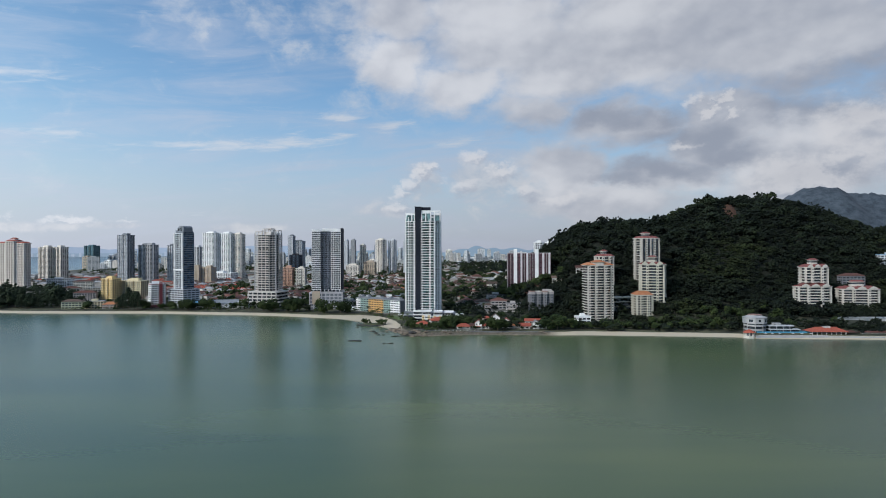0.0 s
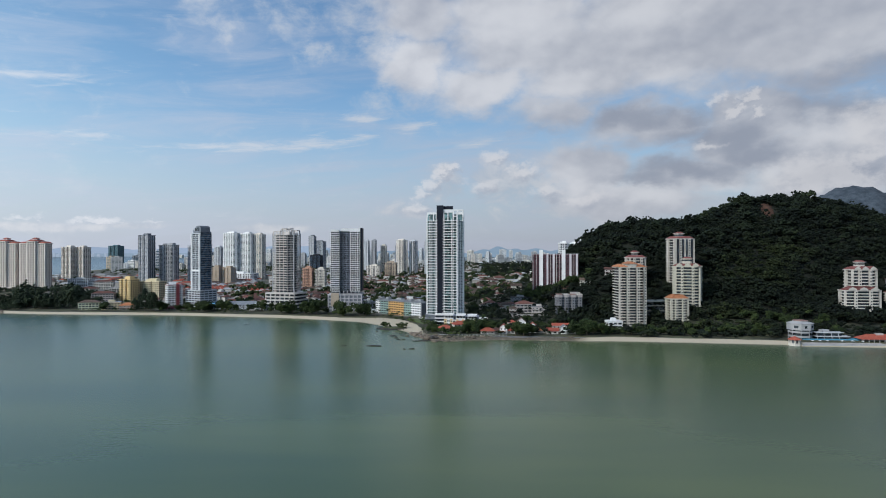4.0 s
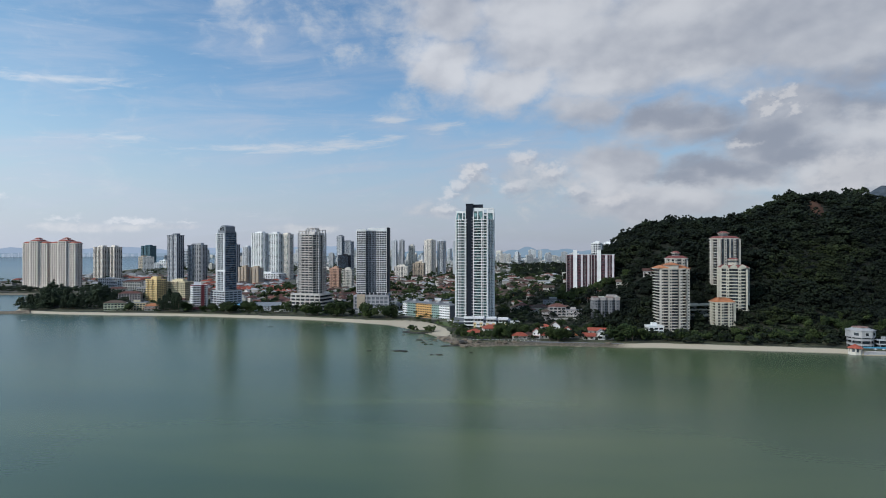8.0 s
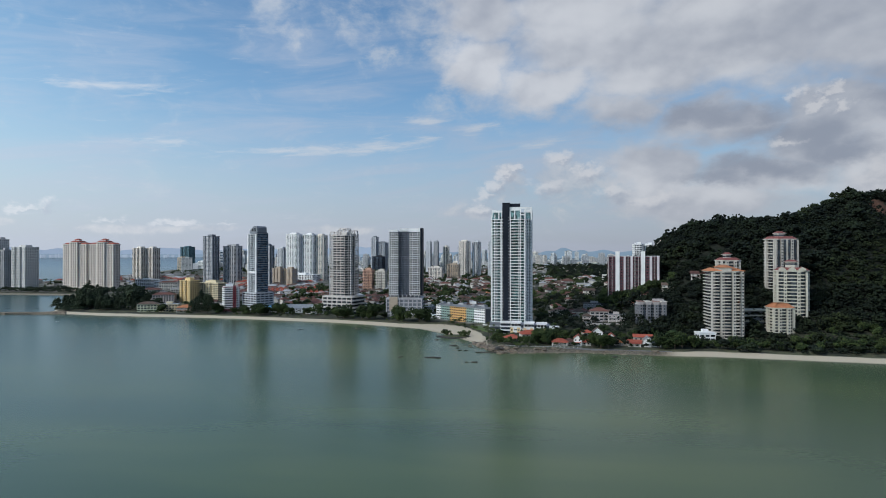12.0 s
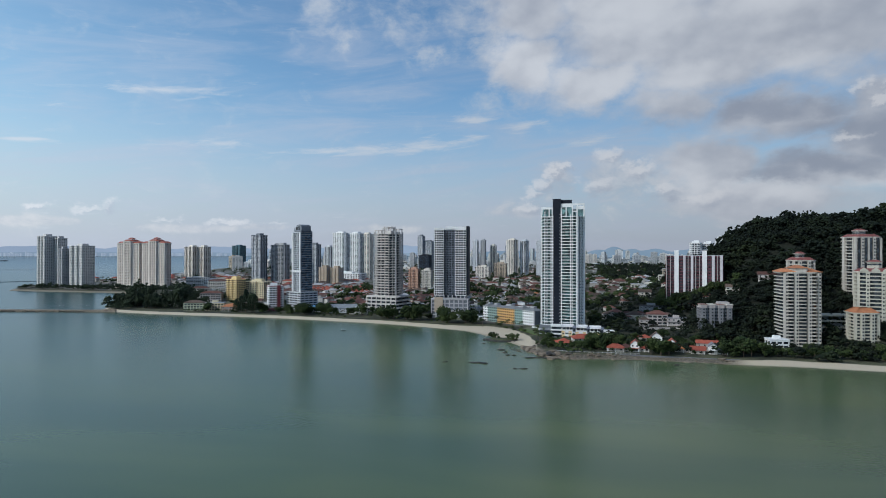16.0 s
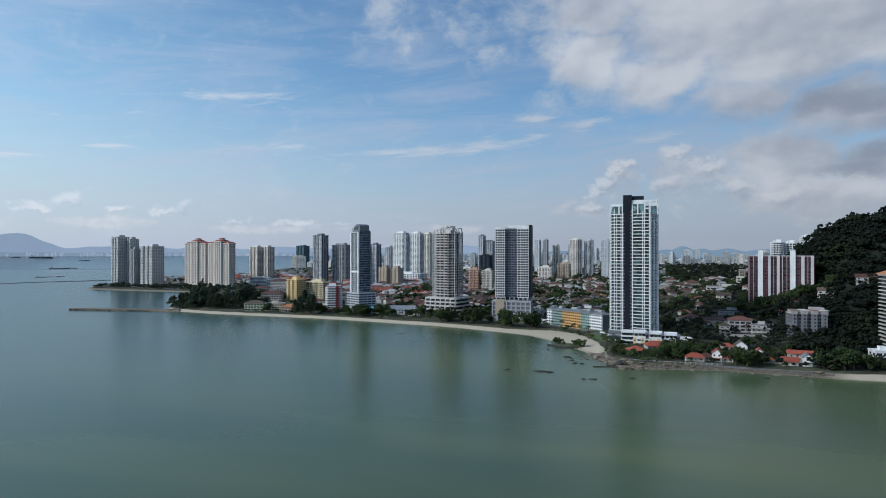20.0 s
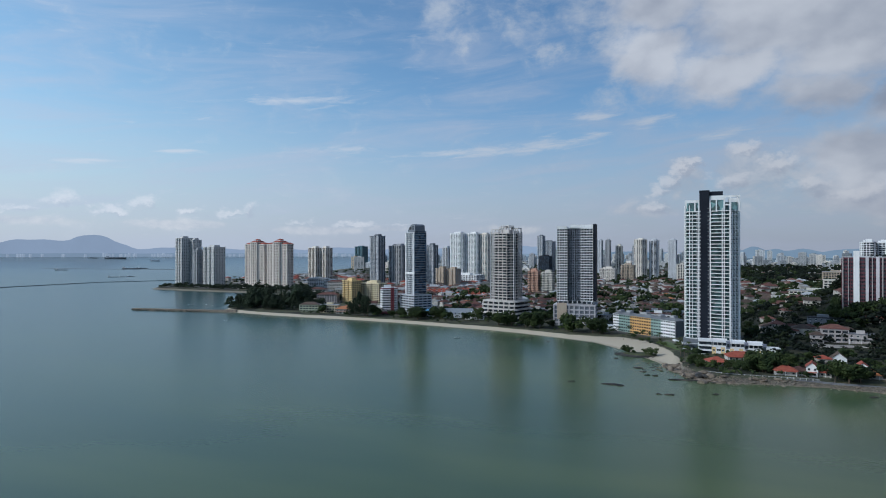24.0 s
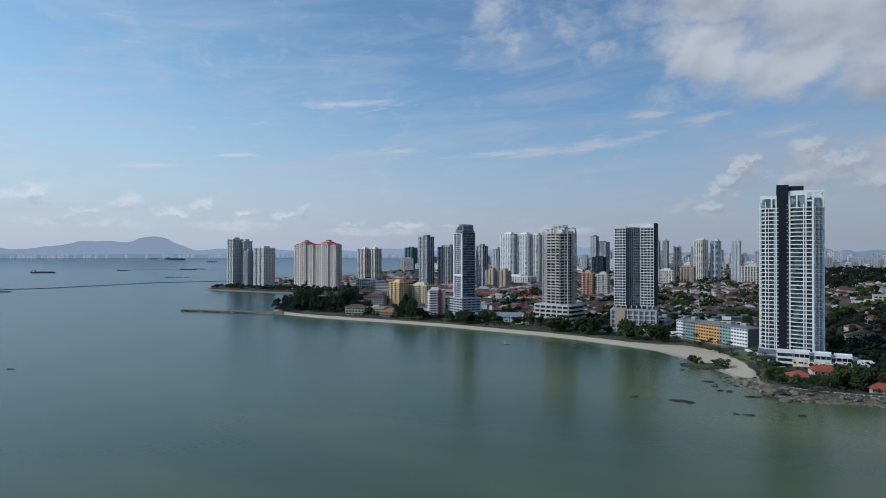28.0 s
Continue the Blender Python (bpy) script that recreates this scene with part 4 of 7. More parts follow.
def tiled_tower(x, y, w, d, turn, floors, top, z0, cut, roof_mat, label, tiers=1, style="", wall=None):
    root = thing("apartment_tower", (x, y, z0), turn, label, "apartment tower", "towers with tiled roofs")
    stone = wall or (WARM_WHITE if x > 300 else PALE_STONE)
    t = top - z0
    fh = t / floors
    poly = rect(w, d, cut)
    part("glazing", Shape().prism(grown(poly, -0.9), 0, t).mesh("glazing", GLASS), root)
    slab = Shape().prism(grown(poly, 0.9), 0, 0.46).mesh("floor_band", stone)
    rail = Shape().prism(grown(poly, 0.78), 0, 0.22 if style == "wings" else 0.50).mesh("balcony_wall", stone)
    for i in range(floors + 1):
        part("floor_band", slab, root, (0, 0, i * fh - 0.2))
        if i < floors and (i % 2 or style != "striped"):
            part("balcony_wall", rail, root, (0, 0, i * fh + 0.22))
    # rounded balcony bays between solid stacks with small windows
    bay_w = w / 5.2
    for s in (() if style == "wings" else (-1, 1)):
        stack = part("wall_bay", Shape().box(-1.2, -1.6, 0, 1.2, 3, t + 0.3).mesh("wall_bay", stone), root, (s * w * 0.2, -d / 2, 0))
        for i in range(floors):
            part("stack_window", SMALL_PANE, stack, (0, -1.62, i * fh + 0.9))
        part("corner_pier", Shape().box(-0.9, -0.9, 0, 0.9, 0.9, t).mesh("corner_pier", stone), root, (s * (w / 2 - cut * 0.4), -d / 2 + cut * 0.4, 0))
        part("side_pier", Shape().box(-1.2, -1.4, 0, 1.2, 1.4, t).mesh("side_pier", stone), root, (s * (w / 2 + 0.2), d * 0.1, 0))
    if style == "wings":
        # window stacks between the rounded balconies, and the balconies' own curved fronts
        for s in (-1, 1):
            for px, half in ((0.17, 1.35), (0.43, 1.2)):
                stack = part("wall_stack", Shape().box(-half, -1.5, 0, half, 2, t + 0.2).mesh("wall_stack", stone), root, (s * px * w, -d / 2 + (0.9 if px > 0.3 else 0.0), 0))
                for i in range(floors):
                    part("stack_window", SMALL_PANE, stack, (0.3, -1.55, i * fh + 0.95))
        for px, half in ((-0.3, 2.6), (0.0, 3.1), (0.3, 2.6)):
            bow = [(half * math.cos(a), -1.0 - 1.7 * math.sin(a)) for a in (math.pi, 2.6, 2.1, 1.5708, 1.04, 0.54, 0.0)]
            front = Shape().prism(bow, 0, 0.85).mesh("balcony_bow", stone)
            for i in range(floors):
                part("balcony_bow", front, root, (px * w, -d / 2 + 0.4, i * fh - 0.1))
    if style == "striped":
        for px in (-0.42, -0.32, -0.08, 0.0, 0.08, 0.32, 0.42):
            # dark glass strips stand in for shaded recesses between the pale stripes
            part("stripe", Shape().box(-0.8, -1.6, 0, 0.8, 0.2, t).mesh("stripe", GLASS if abs(px) in (0.08, 0.32) else stone), root, (px * w, -d / 2, 0))
    lip = Shape().prism(grown(poly, 1.3), 0, 0.7).mesh("eave", stone)
    part("eave", lip, root, (0, 0, t + 0.3))
    if style == "wings":
        # shallow hips over the outer bays, a raised middle
        for s in (-1, 1):
            part("roof", Shape().hip(-w * 0.2, -d * 0.45, w * 0.17, d * 0.42, 0, 2.6, over=0.8).mesh("roof", roof_mat), root, (s * w * 0.33, 0, t + 1.0))
        part("middle_storey", Shape().prism(rect(w * 0.34, d * 0.8, 1.5), 0, 3.0).mesh("middle_storey", stone), root, (0, -1, t + 1.0))
        part("middle_roof", Shape().hip(-w * 0.18, -d * 0.4, w * 0.18, d * 0.4, 0, 2.2, over=0.9).mesh("middle_roof", roof_mat), root, (0, -1, t + 4.0))
        return root
    part("roof", Shape().prism(grown(poly, 1.0), 0, 2.4 if tiers else 3.6, 0, grown(poly, -3.0 if tiers else -w * 0.3)).mesh("roof", roof_mat), root, (0, 0, t + 1.0))
    if style == "gabled":
        for gx in (-0.3, 0.0, 0.3):
            g, b = w * 0.11, -d / 2 - 1.7
            s = Shape().face(((-g, b, 0), (g, b, 0), (g, b, 1.2), (0, b, 3.2), (-g, b, 1.2))).face(((-g, b, 1.2), (0, b, 3.2), (0, 4, 3.2), (-g, 4, 1.2)), 1).face(((0, b, 3.2), (g, b, 1.2), (g, 4, 1.2), (0, 4, 3.2)), 1).face(((g, b, 0), (-g, b, 0), (-g, 4, 0), (g, 4, 0)))
            part("gable", s.mesh("gable", stone, roof_mat), root, (gx * w, 0, t + 1.0), label="white gable with tiled verges")
    zz, ww, dd = t + 2.8, w * 0.36, d * 0.4
    for i in range(tiers):
        p = rect(ww, dd, min(ww, dd) * 0.22)
        rise = 5.4 if style == "gabled" else 3.4
        part("upper_storey", Shape().prism(p, 0, rise).mesh("upper_storey", stone), root, (0, 2, zz))
        part("upper_glazing", Shape().prism(grown(p, 0.08), 0, 1.3).mesh("upper_glazing", GLASS), root, (0, 2, zz + rise - 2.4))
        part("upper_eave", Shape().prism(grown(p, 1.2), 0, 0.5).mesh("upper_eave", stone), root, (0, 2, zz + rise))
        part("upper_roof", Shape().prism(grown(p, 1.0), 0, 1.7, 0, grown(p, -min(ww, dd) * 0.3)).mesh("upper_roof", roof_mat), root, (0, 2, zz + rise + 0.5))
        zz, ww, dd = zz + 4.4, ww * 0.55, dd * 0.55
    return root


SMALL_PANE = Shape().box(-0.55, -0.06, 0, 0.55, 0.1, 1.2).mesh("stack_window", GLASS)
# cream darkened with the shade on these towers; only the streaks are weather
SHADED_CREAM = material("weathered_shaded_cream_render", (0.40, 0.39, 0.33), (0.52, 0.50, 0.43), 0.7, 0.12, 14, 0.1, streaks=0.45)
LILAC = material("greyish_lilac_render", (0.34, 0.31, 0.31), (0.46, 0.43, 0.42), 0.7, 0.12, 14, 0.1, streaks=0.45)
CRIMSON_TILE = material("weathered_crimson_roof_tile", (0.15, 0.045, 0.042), (0.23, 0.078, 0.068), 0.85, 0.4, 10, 0.3)
tiled_tower(161, 650, 27.5, 25, 2, 22, 64, 5, 6, ORANGE_TILE, "pale rounded balcony tower with low orange roofs", 0, "wings")
tiled_tower(186, 719, 19, 16, 4, 14, 72.5, 30, 3, CRIMSON_TILE, "pale tower with maroon hipped roof behind the balcony tower", 1)
tiled_tower(208, 652, 17.5, 16, 4, 11, 33, 5, 1.5, ORANGE_TILE, "cream mid-rise block with an orange tiled roof", 0, "", SHADED_CREAM)
tiled_tower(236, 724, 24.5, 21, 8, 20, 93, 38, 4, CRIMSON_TILE, "tall lilac-grey striped tower with layered maroon roofs on the wooded slope", 1, "striped", PALE_STONE)
tiled_tower(228.5, 680, 26, 21, -18, 13, 64, 24, 4, CRIMSON_TILE, "cream tower with maroon hipped roof and turret stepping down the hill", 1, "gabled", SHADED_CREAM)
tiled_tower(417, 702, 25.5, 19, -6, 15, 60, 12, 3, CRIMSON_TILE, "white stepped apartment block with maroon roof below the hill", 1, "gabled")
tiled_tower(407.5, 688, 35.5, 15, -6, 9, 39, 12, 3, CRIMSON_TILE, "white lower apartment block with maroon roof trim", 0, "gabled")
tiled_tower(460, 692, 39, 18, -8, 8, 36, 14, 3, CRIMSON_TILE, "white apartment block with maroon stepped roofs", 1, "gabled")

# purple-and-white slab
PALE_LILAC = material("pale_lilac_render", (0.50, 0.47, 0.50), (0.62, 0.59, 0.62), 0.7, 0.12, 14, 0.1, streaks=0.4)
root = thing("apartment_slab", (110, 796, 26), -11, "maroon slab block with tall white stair towers", "apartment block")
storeys(root, rect(54, 14), 0, 16, 3.1, GLASS, MAROON, 0.5, 1.3, 1.9, 0.45, 0.7)
for x, w, h in ((-16.8, 4.3, 56), (-9.2, 2.2, 51), (-1.8, 2.4, 51), (1.6, 0.8, 50.5), (10, 4.5, 56), (18.2, 2.6, 51), (25.8, 2.4, 51), (-26.6, 0.8, 50.5), (-22.6, 0.5, 50.2), (22.2, 0.5, 50.2), (5.2, 0.5, 50.2), (-5.6, 0.5, 50.2)):
    tower = part("stair_tower", Shape().box(-w / 2, -1.2, 0, w / 2, 1.6, h).mesh("stair_tower", WHITE if w > 4 else PALE_LILAC if w > 2 else LILAC), root, (x, -7.8, 0), label="white stair tower" if w > 4 else "")
part("roof_slab", Shape().prism(rect(55, 15), 0, 0.8).mesh("roof_slab", GREY), root, (0, 0, 50.3))


def grey_block():
    root = thing("apartment_block", (108, 690, ground_z(108, 690)), 4, "grey apartment block in bays with pinkish-white roof rooms among trees", "apartment block")
    poly = bayed(25, 14, 7, 1.6)
    storeys(root, poly, 0, 7, 2.7, GLASS, MID_GREY, 0.35, 0.9, 2.2, 0.5, 0.4)
    for i in range(4):
        x = -10.6 + i * 7.1
        part("bay_front", Shape().box(-1.7, -0.6, 0, 1.7, 1.0, 18.6).mesh("bay_front", MID_GREY), root, (x, -7.5, 0))
        for f in range(7):
            part("window", SMALL_PANE, root, (x, -8.14, f * 2.7 + 0.9))
        part("roof_room", Shape().box(-2.4, -7.6, 0, 2.4, 2, 2.4).mesh("roof_room", LILAC), root, (x, 0, 19.2))
        part("roof_cap", Shape().box(-2.8, -8.0, 0, 2.8, 2.4, 0.4).mesh("roof_cap", CREAM if i % 2 else PALE_RED), root, (x, 0, 21.6))
    part("lift_house", Shape().box(3, -2, 0, 12, 6, 4.4).mesh("lift_house", LILAC), root, (0, 0, 19.2))
    part("roof_slab", Shape().prism(grown(poly, 0.6), 0, 0.5).mesh("roof_slab", LILAC), root, (0, 0, 18.9))


MID_GREY = material("mid_grey_render", (0.14, 0.145, 0.165), (0.21, 0.215, 0.235), 0.7, 0.12, 14, 0.1, streaks=0.4)
PALE_RED = material("faded_red_roof", (0.24, 0.14, 0.12), (0.33, 0.20, 0.17), 0.8, 0.4, 10, 0.2)
grey_block()

# ---- further towers ----
BEIGE_GLASS = glass_material("beige_shaded_glass", (0.075, 0.07, 0.065))
# true tint on the white slabs; elsewhere haze painted into darker glazing
PALE_HAZED_GLASS = glass_material("pale_sea_green_and_hazed_glass", (0.15, 0.19, 0.19))
STONE_GREY = material("light_stone_grey_render", (0.50, 0.495, 0.49), (0.62, 0.61, 0.60), 0.65, 0.12, 14, 0.1, streaks=0.35)
IVORY = material("ivory_render", (0.64, 0.59, 0.53), (0.76, 0.71, 0.65), 0.65, 0.12, 14, 0.1, streaks=0.35)
SALMON = material("salmon_render", (0.46, 0.27, 0.19), (0.56, 0.35, 0.26), 0.7, 0.12, 14, 0.1, streaks=0.3)
PALE_YELLOW = material("pale_yellow_render", (0.58, 0.50, 0.33), (0.68, 0.60, 0.42), 0.7, 0.12, 14, 0.1, streaks=0.35)
LISTED = [
    # x, y, w, d, turn, storeys, top, glass, wall, cut, label
    (-518, 972, 20.9, 17.4, -16, 12, 37, GLASS, YELLOW, 0, "yellow rendered flats with rows of small windows"),
    (-489, 988, 37.5, 16.7, -16, 10, 33, GLASS, PALE_YELLOW, 0, "long pale yellow block of flats stepping back from the beach"),
    (-1095, 1212, 26.6, 24.7, -16, 32, 110, PALE_HAZED_GLASS, STONE_GREY, 4, "slender grey tower with red roof ornaments on the spit"),
    (-1072, 1222, 17.4, 19.2, -16, 30, 106, PALE_HAZED_GLASS, STONE_GREY, 3, "slender grey tower beside its taller twin"),
    (-1050, 1208, 14.5, 14.5, -16, 26, 84, PALE_HAZED_GLASS, GREY, 0, "lower grey-blue wing of a waterside tower"),
    (-1009, 1212, 41.7, 26.3, -16, 27, 90, PALE_HAZED_GLASS, STONE_GREY, 4, "stepped pale grey tower on the spit"),
    (-1037, 1632, 32.5, 24.8, -16, 27, 91, BEIGE_GLASS, IVORY, 4, "cream tower with stepped top beyond the point"),
    (-1006, 1638, 27.2, 23.6, -16, 27, 91, BEIGE_GLASS, IVORY, 4, "ivory tower joined to its cream neighbour"),
    (-1640, 2910, 54.6, 36.4, -16, 30, 106, TEAL_GLASS, NET, 0, "teal netted tower under construction far off"),
    (-1570, 2990, 58.6, 29.3, -16, 14, 60, BLUE_GLASS, DIM, 0, "dark low block beside the unfinished tower"),
    (-738, 1450, 27.7, 22.5, -16, 37, 117, GLASS, DIM, 0, "tall slate-grey apartment tower above the town"),
    (-712, 1490, 23.3, 20.0, -16, 30, 94, GLASS, DIM, 0, "slate-grey apartment tower beside its taller neighbour"),
    (-690, 1470, 30.1, 21.3, -16, 30, 95, GLASS, GREY, 3, "grey apartment tower with dark roof frame"),
    (-652, 1500, 14.1, 16.9, -16, 30, 93, GLASS, DIM, 0, "slim slate-grey apartment tower above the town"),
    (-625, 1512, 20.8, 17.6, -16, 31, 96, GLASS, DIM, 0, "dark grey tower with a pale edge"),
    (-714, 1815, 22.4, 19.2, -16, 30, 92, GLASS, PALE, 3, "pale grey tower in the middle distance"),
    (-633, 1702, 42, 26, -16, 40, 129, PALE_HAZED_GLASS, WHITE, 4, "large white apartment slab in the distance"),
    (-591, 1706, 35, 25, -16, 39, 128, PALE_HAZED_GLASS, WHITE, 3, "large white apartment slab with blue bays"),
    (-562, 1712, 30, 24, -16, 39, 126, PALE_HAZED_GLASS, IVORY, 3, "large cream apartment slab in the distance"),
    (-612, 1660, 129.3, 32.3, -16, 4, 22, GLASS, WHITE, 0, "white car park podium of the distant slabs"),
    (-556, 1410, 21.6, 18.3, -16, 12, 44, GREY, TAN, 0, "windowless tan block among red roofs"),
    (-530, 1412, 23.6, 18.5, -16, 12, 43, GREY, TAN, 0, "tan flat-roofed block among red roofs"),
    (-561, 2310, 19.9, 19.9, -16, 36, 136, BLUE_GLASS, DIM, 0, "dark blue glass office tower"),
    (-536, 2316, 39.6, 25.8, -16, 32, 116, BLUE_GLASS, DIM, 0, "broad dark blue glass tower"),
    (-520, 2200, 39.6, 21.6, -16, 18, 66, BLUE_GLASS, DARK, 0, "dark glass block in front of the office tower"),
    (-312, 1260, 18.7, 13.6, -8, 14, 46, GLASS, SALMON, 0, "orange-trimmed flats with red roof"),
    (-287, 1262, 18.6, 13.5, -8, 13, 44, GLASS, CREAM, 0, "cream flats with rows of balconies"),
    (-190, 1910, 30.9, 25.7, -8, 36, 113, GLASS, IVORY, 8, "ivory rounded tower in the middle distance"),
    (-156, 1925, 23.3, 23.3, -8, 35, 111, GLASS, PALE, 5, "pale tower beside the ivory rounded one"),
    (-102, 1760, 17.3, 17.3, -8, 34, 108, GLASS, PALE, 0, "slim pale tower behind the houses"),
    (-313, 2010, 14.1, 17.3, -8, 36, 113, GLASS, PALE, 0, "tall pale twin tower far off"),
    (-290, 2016, 12.1, 16.7, -8, 36, 114, GLASS, GREY, 0, "tall grey twin tower far off"),
    (-262, 2040, 17.9, 17.9, -8, 30, 98, GLASS, CREAM, 3, "cream apartment tower far off"),
    (-240, 2300, 22.3, 18.9, -8, 28, 100, BLUE_GLASS, DIM, 0, "blue-grey glass tower far off"),
    (-248, 1720, 36.7, 18.4, -8, 10, 40, GLASS, IVORY, 0, "cream mid-rise flats behind the town"),
    (-206, 1760, 31.9, 19.5, -8, 12, 48, GLASS, TAN, 0, "beige mid-rise flats behind the town"),
    (-70, 1700, 37.9, 19.0, -8, 12, 52, GLASS, CREAM, 2, "cream stepped flats behind the point tower"),
    (229, 1240, 12, 16, -8, 20, 103, GLASS, WHITE, 0, "white tower peeping over the hill shoulder"),
    (190, 1240, 18, 18, -8, 20, 95, GLASS, WHITE, 3, "white tower behind the maroon slab"),
    (211, 1250, 18, 18, -8, 20, 94, GLASS, WHITE, 3, "white tower behind the maroon slab"),
]
for x, y, w, d, turn, n, top, gl, wl, cut, label in LISTED:
    far = y > 1300
    plain_tower("apartment_tower", x, y, w, d, turn, n, top, gl, wl, label, cut, bays=(5, 3.2) if x < -900 else None if cut else (5, 1.6), gap=5.6 if far else 4.0, band=0.95 if far else 1.45 if x < -900 else 1.0, pier=2.1 if far else 1.5 if x < -900 else 0.9, pier_mat=PALE if wl is DIM else MAROON if gl is MAROON else None, out=0.7, group="towers of the town", joined=far)


def red_block():
    root = thing("apartment_block", (-393, 856, 4), 28, "white-banded mid-rise block with a red side and red roof edge", "apartment block")
    storeys(root, rect(20, 15, 2.5), 0, 10, 3.0, GLASS, WHITE, 0.9, 1.3, 4.2, 0.5, 0.2, None, False, 0.8)
    part("red_strip", Shape().box(-2.0, -2.2, 0, 2.0, 1.0, 32.4).mesh("red_strip", SIGNAL_RED), root, (4.2, -7.2, 0), label="red stair strip up the front")
    part("red_wall", Shape().box(0, -5, 0, 0.6, 5.8, 31).mesh("red_wall", SIGNAL_RED), root, (10.2, 0, 0), label="red side wall")
    for f in range(10):
        for y in (-2.4, 2.6):
            part("side_window", SIDE_PANE, root, (10.75, y, f * 3.0 + 0.9))
        part("strip_window", SMALL_PANE, root, (4.2, -9.42, f * 3.0 + 1.2))
    part("roof_edge", Shape().prism(rect(21.6, 16.6, 2.5), 0, 1.0).mesh("roof_edge", SIGNAL_RED), root, (0, 0, 30.8))
    part("roof_slab", Shape().prism(rect(19.6, 14.6, 2.5), 0, 0.6).mesh("roof_slab", WHITE), root, (0, 0, 31.5))
    part("lift_house", Shape().prism(rect(9, 7), 0, 3.2).mesh("lift_house", WHITE), root, (-2, 1, 32.0))
    part("porch", Shape().box(-12, -13, 0, 11, -7.5, 3.4).mesh("porch", MAROON), root, label="dark red ground-floor porch")


SIGNAL_RED = material("faded_signal_red_render", (0.16, 0.024, 0.032), (0.225, 0.038, 0.047), 0.7, 0.12, 14, 0.1, streaks=0.3)
SIDE_PANE = Shape().box(0, -1.2, 0, 0.25, 1.2, 1.3).mesh("side_window", WHITE)
red_block()


def twin(x, y, turn, label):
    """One of the two cream towers with red hipped roofs: three bays with dark slots between them."""
    root = thing("apartment_tower", (x, y, 3), turn, label, "apartment tower", "twin towers with red roofs")
    for dx, w, h in ((-16.5, 18, 92), (0, 20, 96), (16.5, 18, 92)):
        p = [(px + dx * 1.12, py) for px, py in rect(w, 27 if dx == 0 else 20, 3.5)]
        n = round(h / 3.2)
        storeys(root, p, 0, n, h / n, BEIGE_GLASS, PINK_CREAM, 0.6, 1.45, 4.2, 1.7, joined=True)
        for s in (-1, 1):
            part("pilaster", Shape().box(-0.9, -1.2, 0, 0.9, 3, h + 1).mesh("pilaster", IVORY), root, (dx * 1.12 + s * (w / 2 - 2.2), -13.2 if dx == 0 else -9.8, 0))
        part("eave", Shape().prism(grown(p, 1.8), 0, 1.2).mesh("eave", IVORY), root, (0, 0, h + 0.4))
        part("roof", Shape().prism(grown(p, 1.4), 0, 3.0, 0, grown(p, -4.5)).mesh("roof", RED_TILE), root, (0, 0, h + 1.6), label="red tiled hipped roof")
        if dx == 0:
            part("roof_cap", Shape().prism(rect(9, 9), 0, 2.4).mesh("roof_cap", WHITE), root, (0, 0, h + 4.0))
            part("cap_roof", Shape().prism(rect(11, 11), 0, 2.2, 0, rect(3, 3)).mesh("cap_roof", RED_TILE), root, (0, 0, h + 6.4))
    part("podium", Shape().prism(rect(62, 44), 0, 8).mesh("podium", PINK_CREAM), root)
    return root


PINK_CREAM = material("pinkish_cream_render", (0.56, 0.49, 0.44), (0.68, 0.61, 0.56), 0.65, 0.12, 14, 0.1, streaks=0.35)
twin(-904, 1228, -2, "cream triple-bayed tower with red tiled hipped roofs")
twin(-838, 1218, -2, "cream triple-bayed tower with red tiled roofs, beside its twin")

# ---- the far city ----
rng = random.Random(7)
for i in range(260):
    a = radians(rng.uniform(-36, 24))
    r = rng.uniform(2700, 4650)
    x, y = math.sin(a) * r, math.cos(a) * r
    if distance_to_coast(np.array([x]), np.array([y]))[0] < 60:
        continue
    tall = rng.random()
    h = rng.uniform(14, 40) if tall < 0.6 else rng.uniform(45, 95)
    w, d = rng.uniform(16, 40), rng.uniform(15, 26)
    if a > -0.06:
        h *= 0.85
        if r < 3500:
            continue
    wall = rng.choice((PALE, CREAM, WHITE, GREY, PALE, DIM, CREAM, TAN))
    root = thing("city_building", (x, y, 3), rng.uniform(-30, 30), "distant %s city block in the haze" % {PALE: "pale grey", CREAM: "cream", GREY: "grey", WHITE: "white", DIM: "slate-grey", TAN: "tan"}[wall], "building", "far city blocks")
    n = max(6, round(h / 2.2))
    # most far glazing is made pale, with distance haze in its colour
    storeys(root, rect(w, d), 0, n // 3 + 1, h / (n // 3 + 1), PALE_HAZED_GLASS if rng.random() < 0.7 else BLUE_GLASS, wall, 0.8, h / (n // 3 + 1) * 0.45, 12, 3.0, joined=True)
    part("roof_block", Shape().prism(rect(w * 0.4, d * 0.5), 0, 5).mesh("roof_block", wall), root, (0, 0, h))


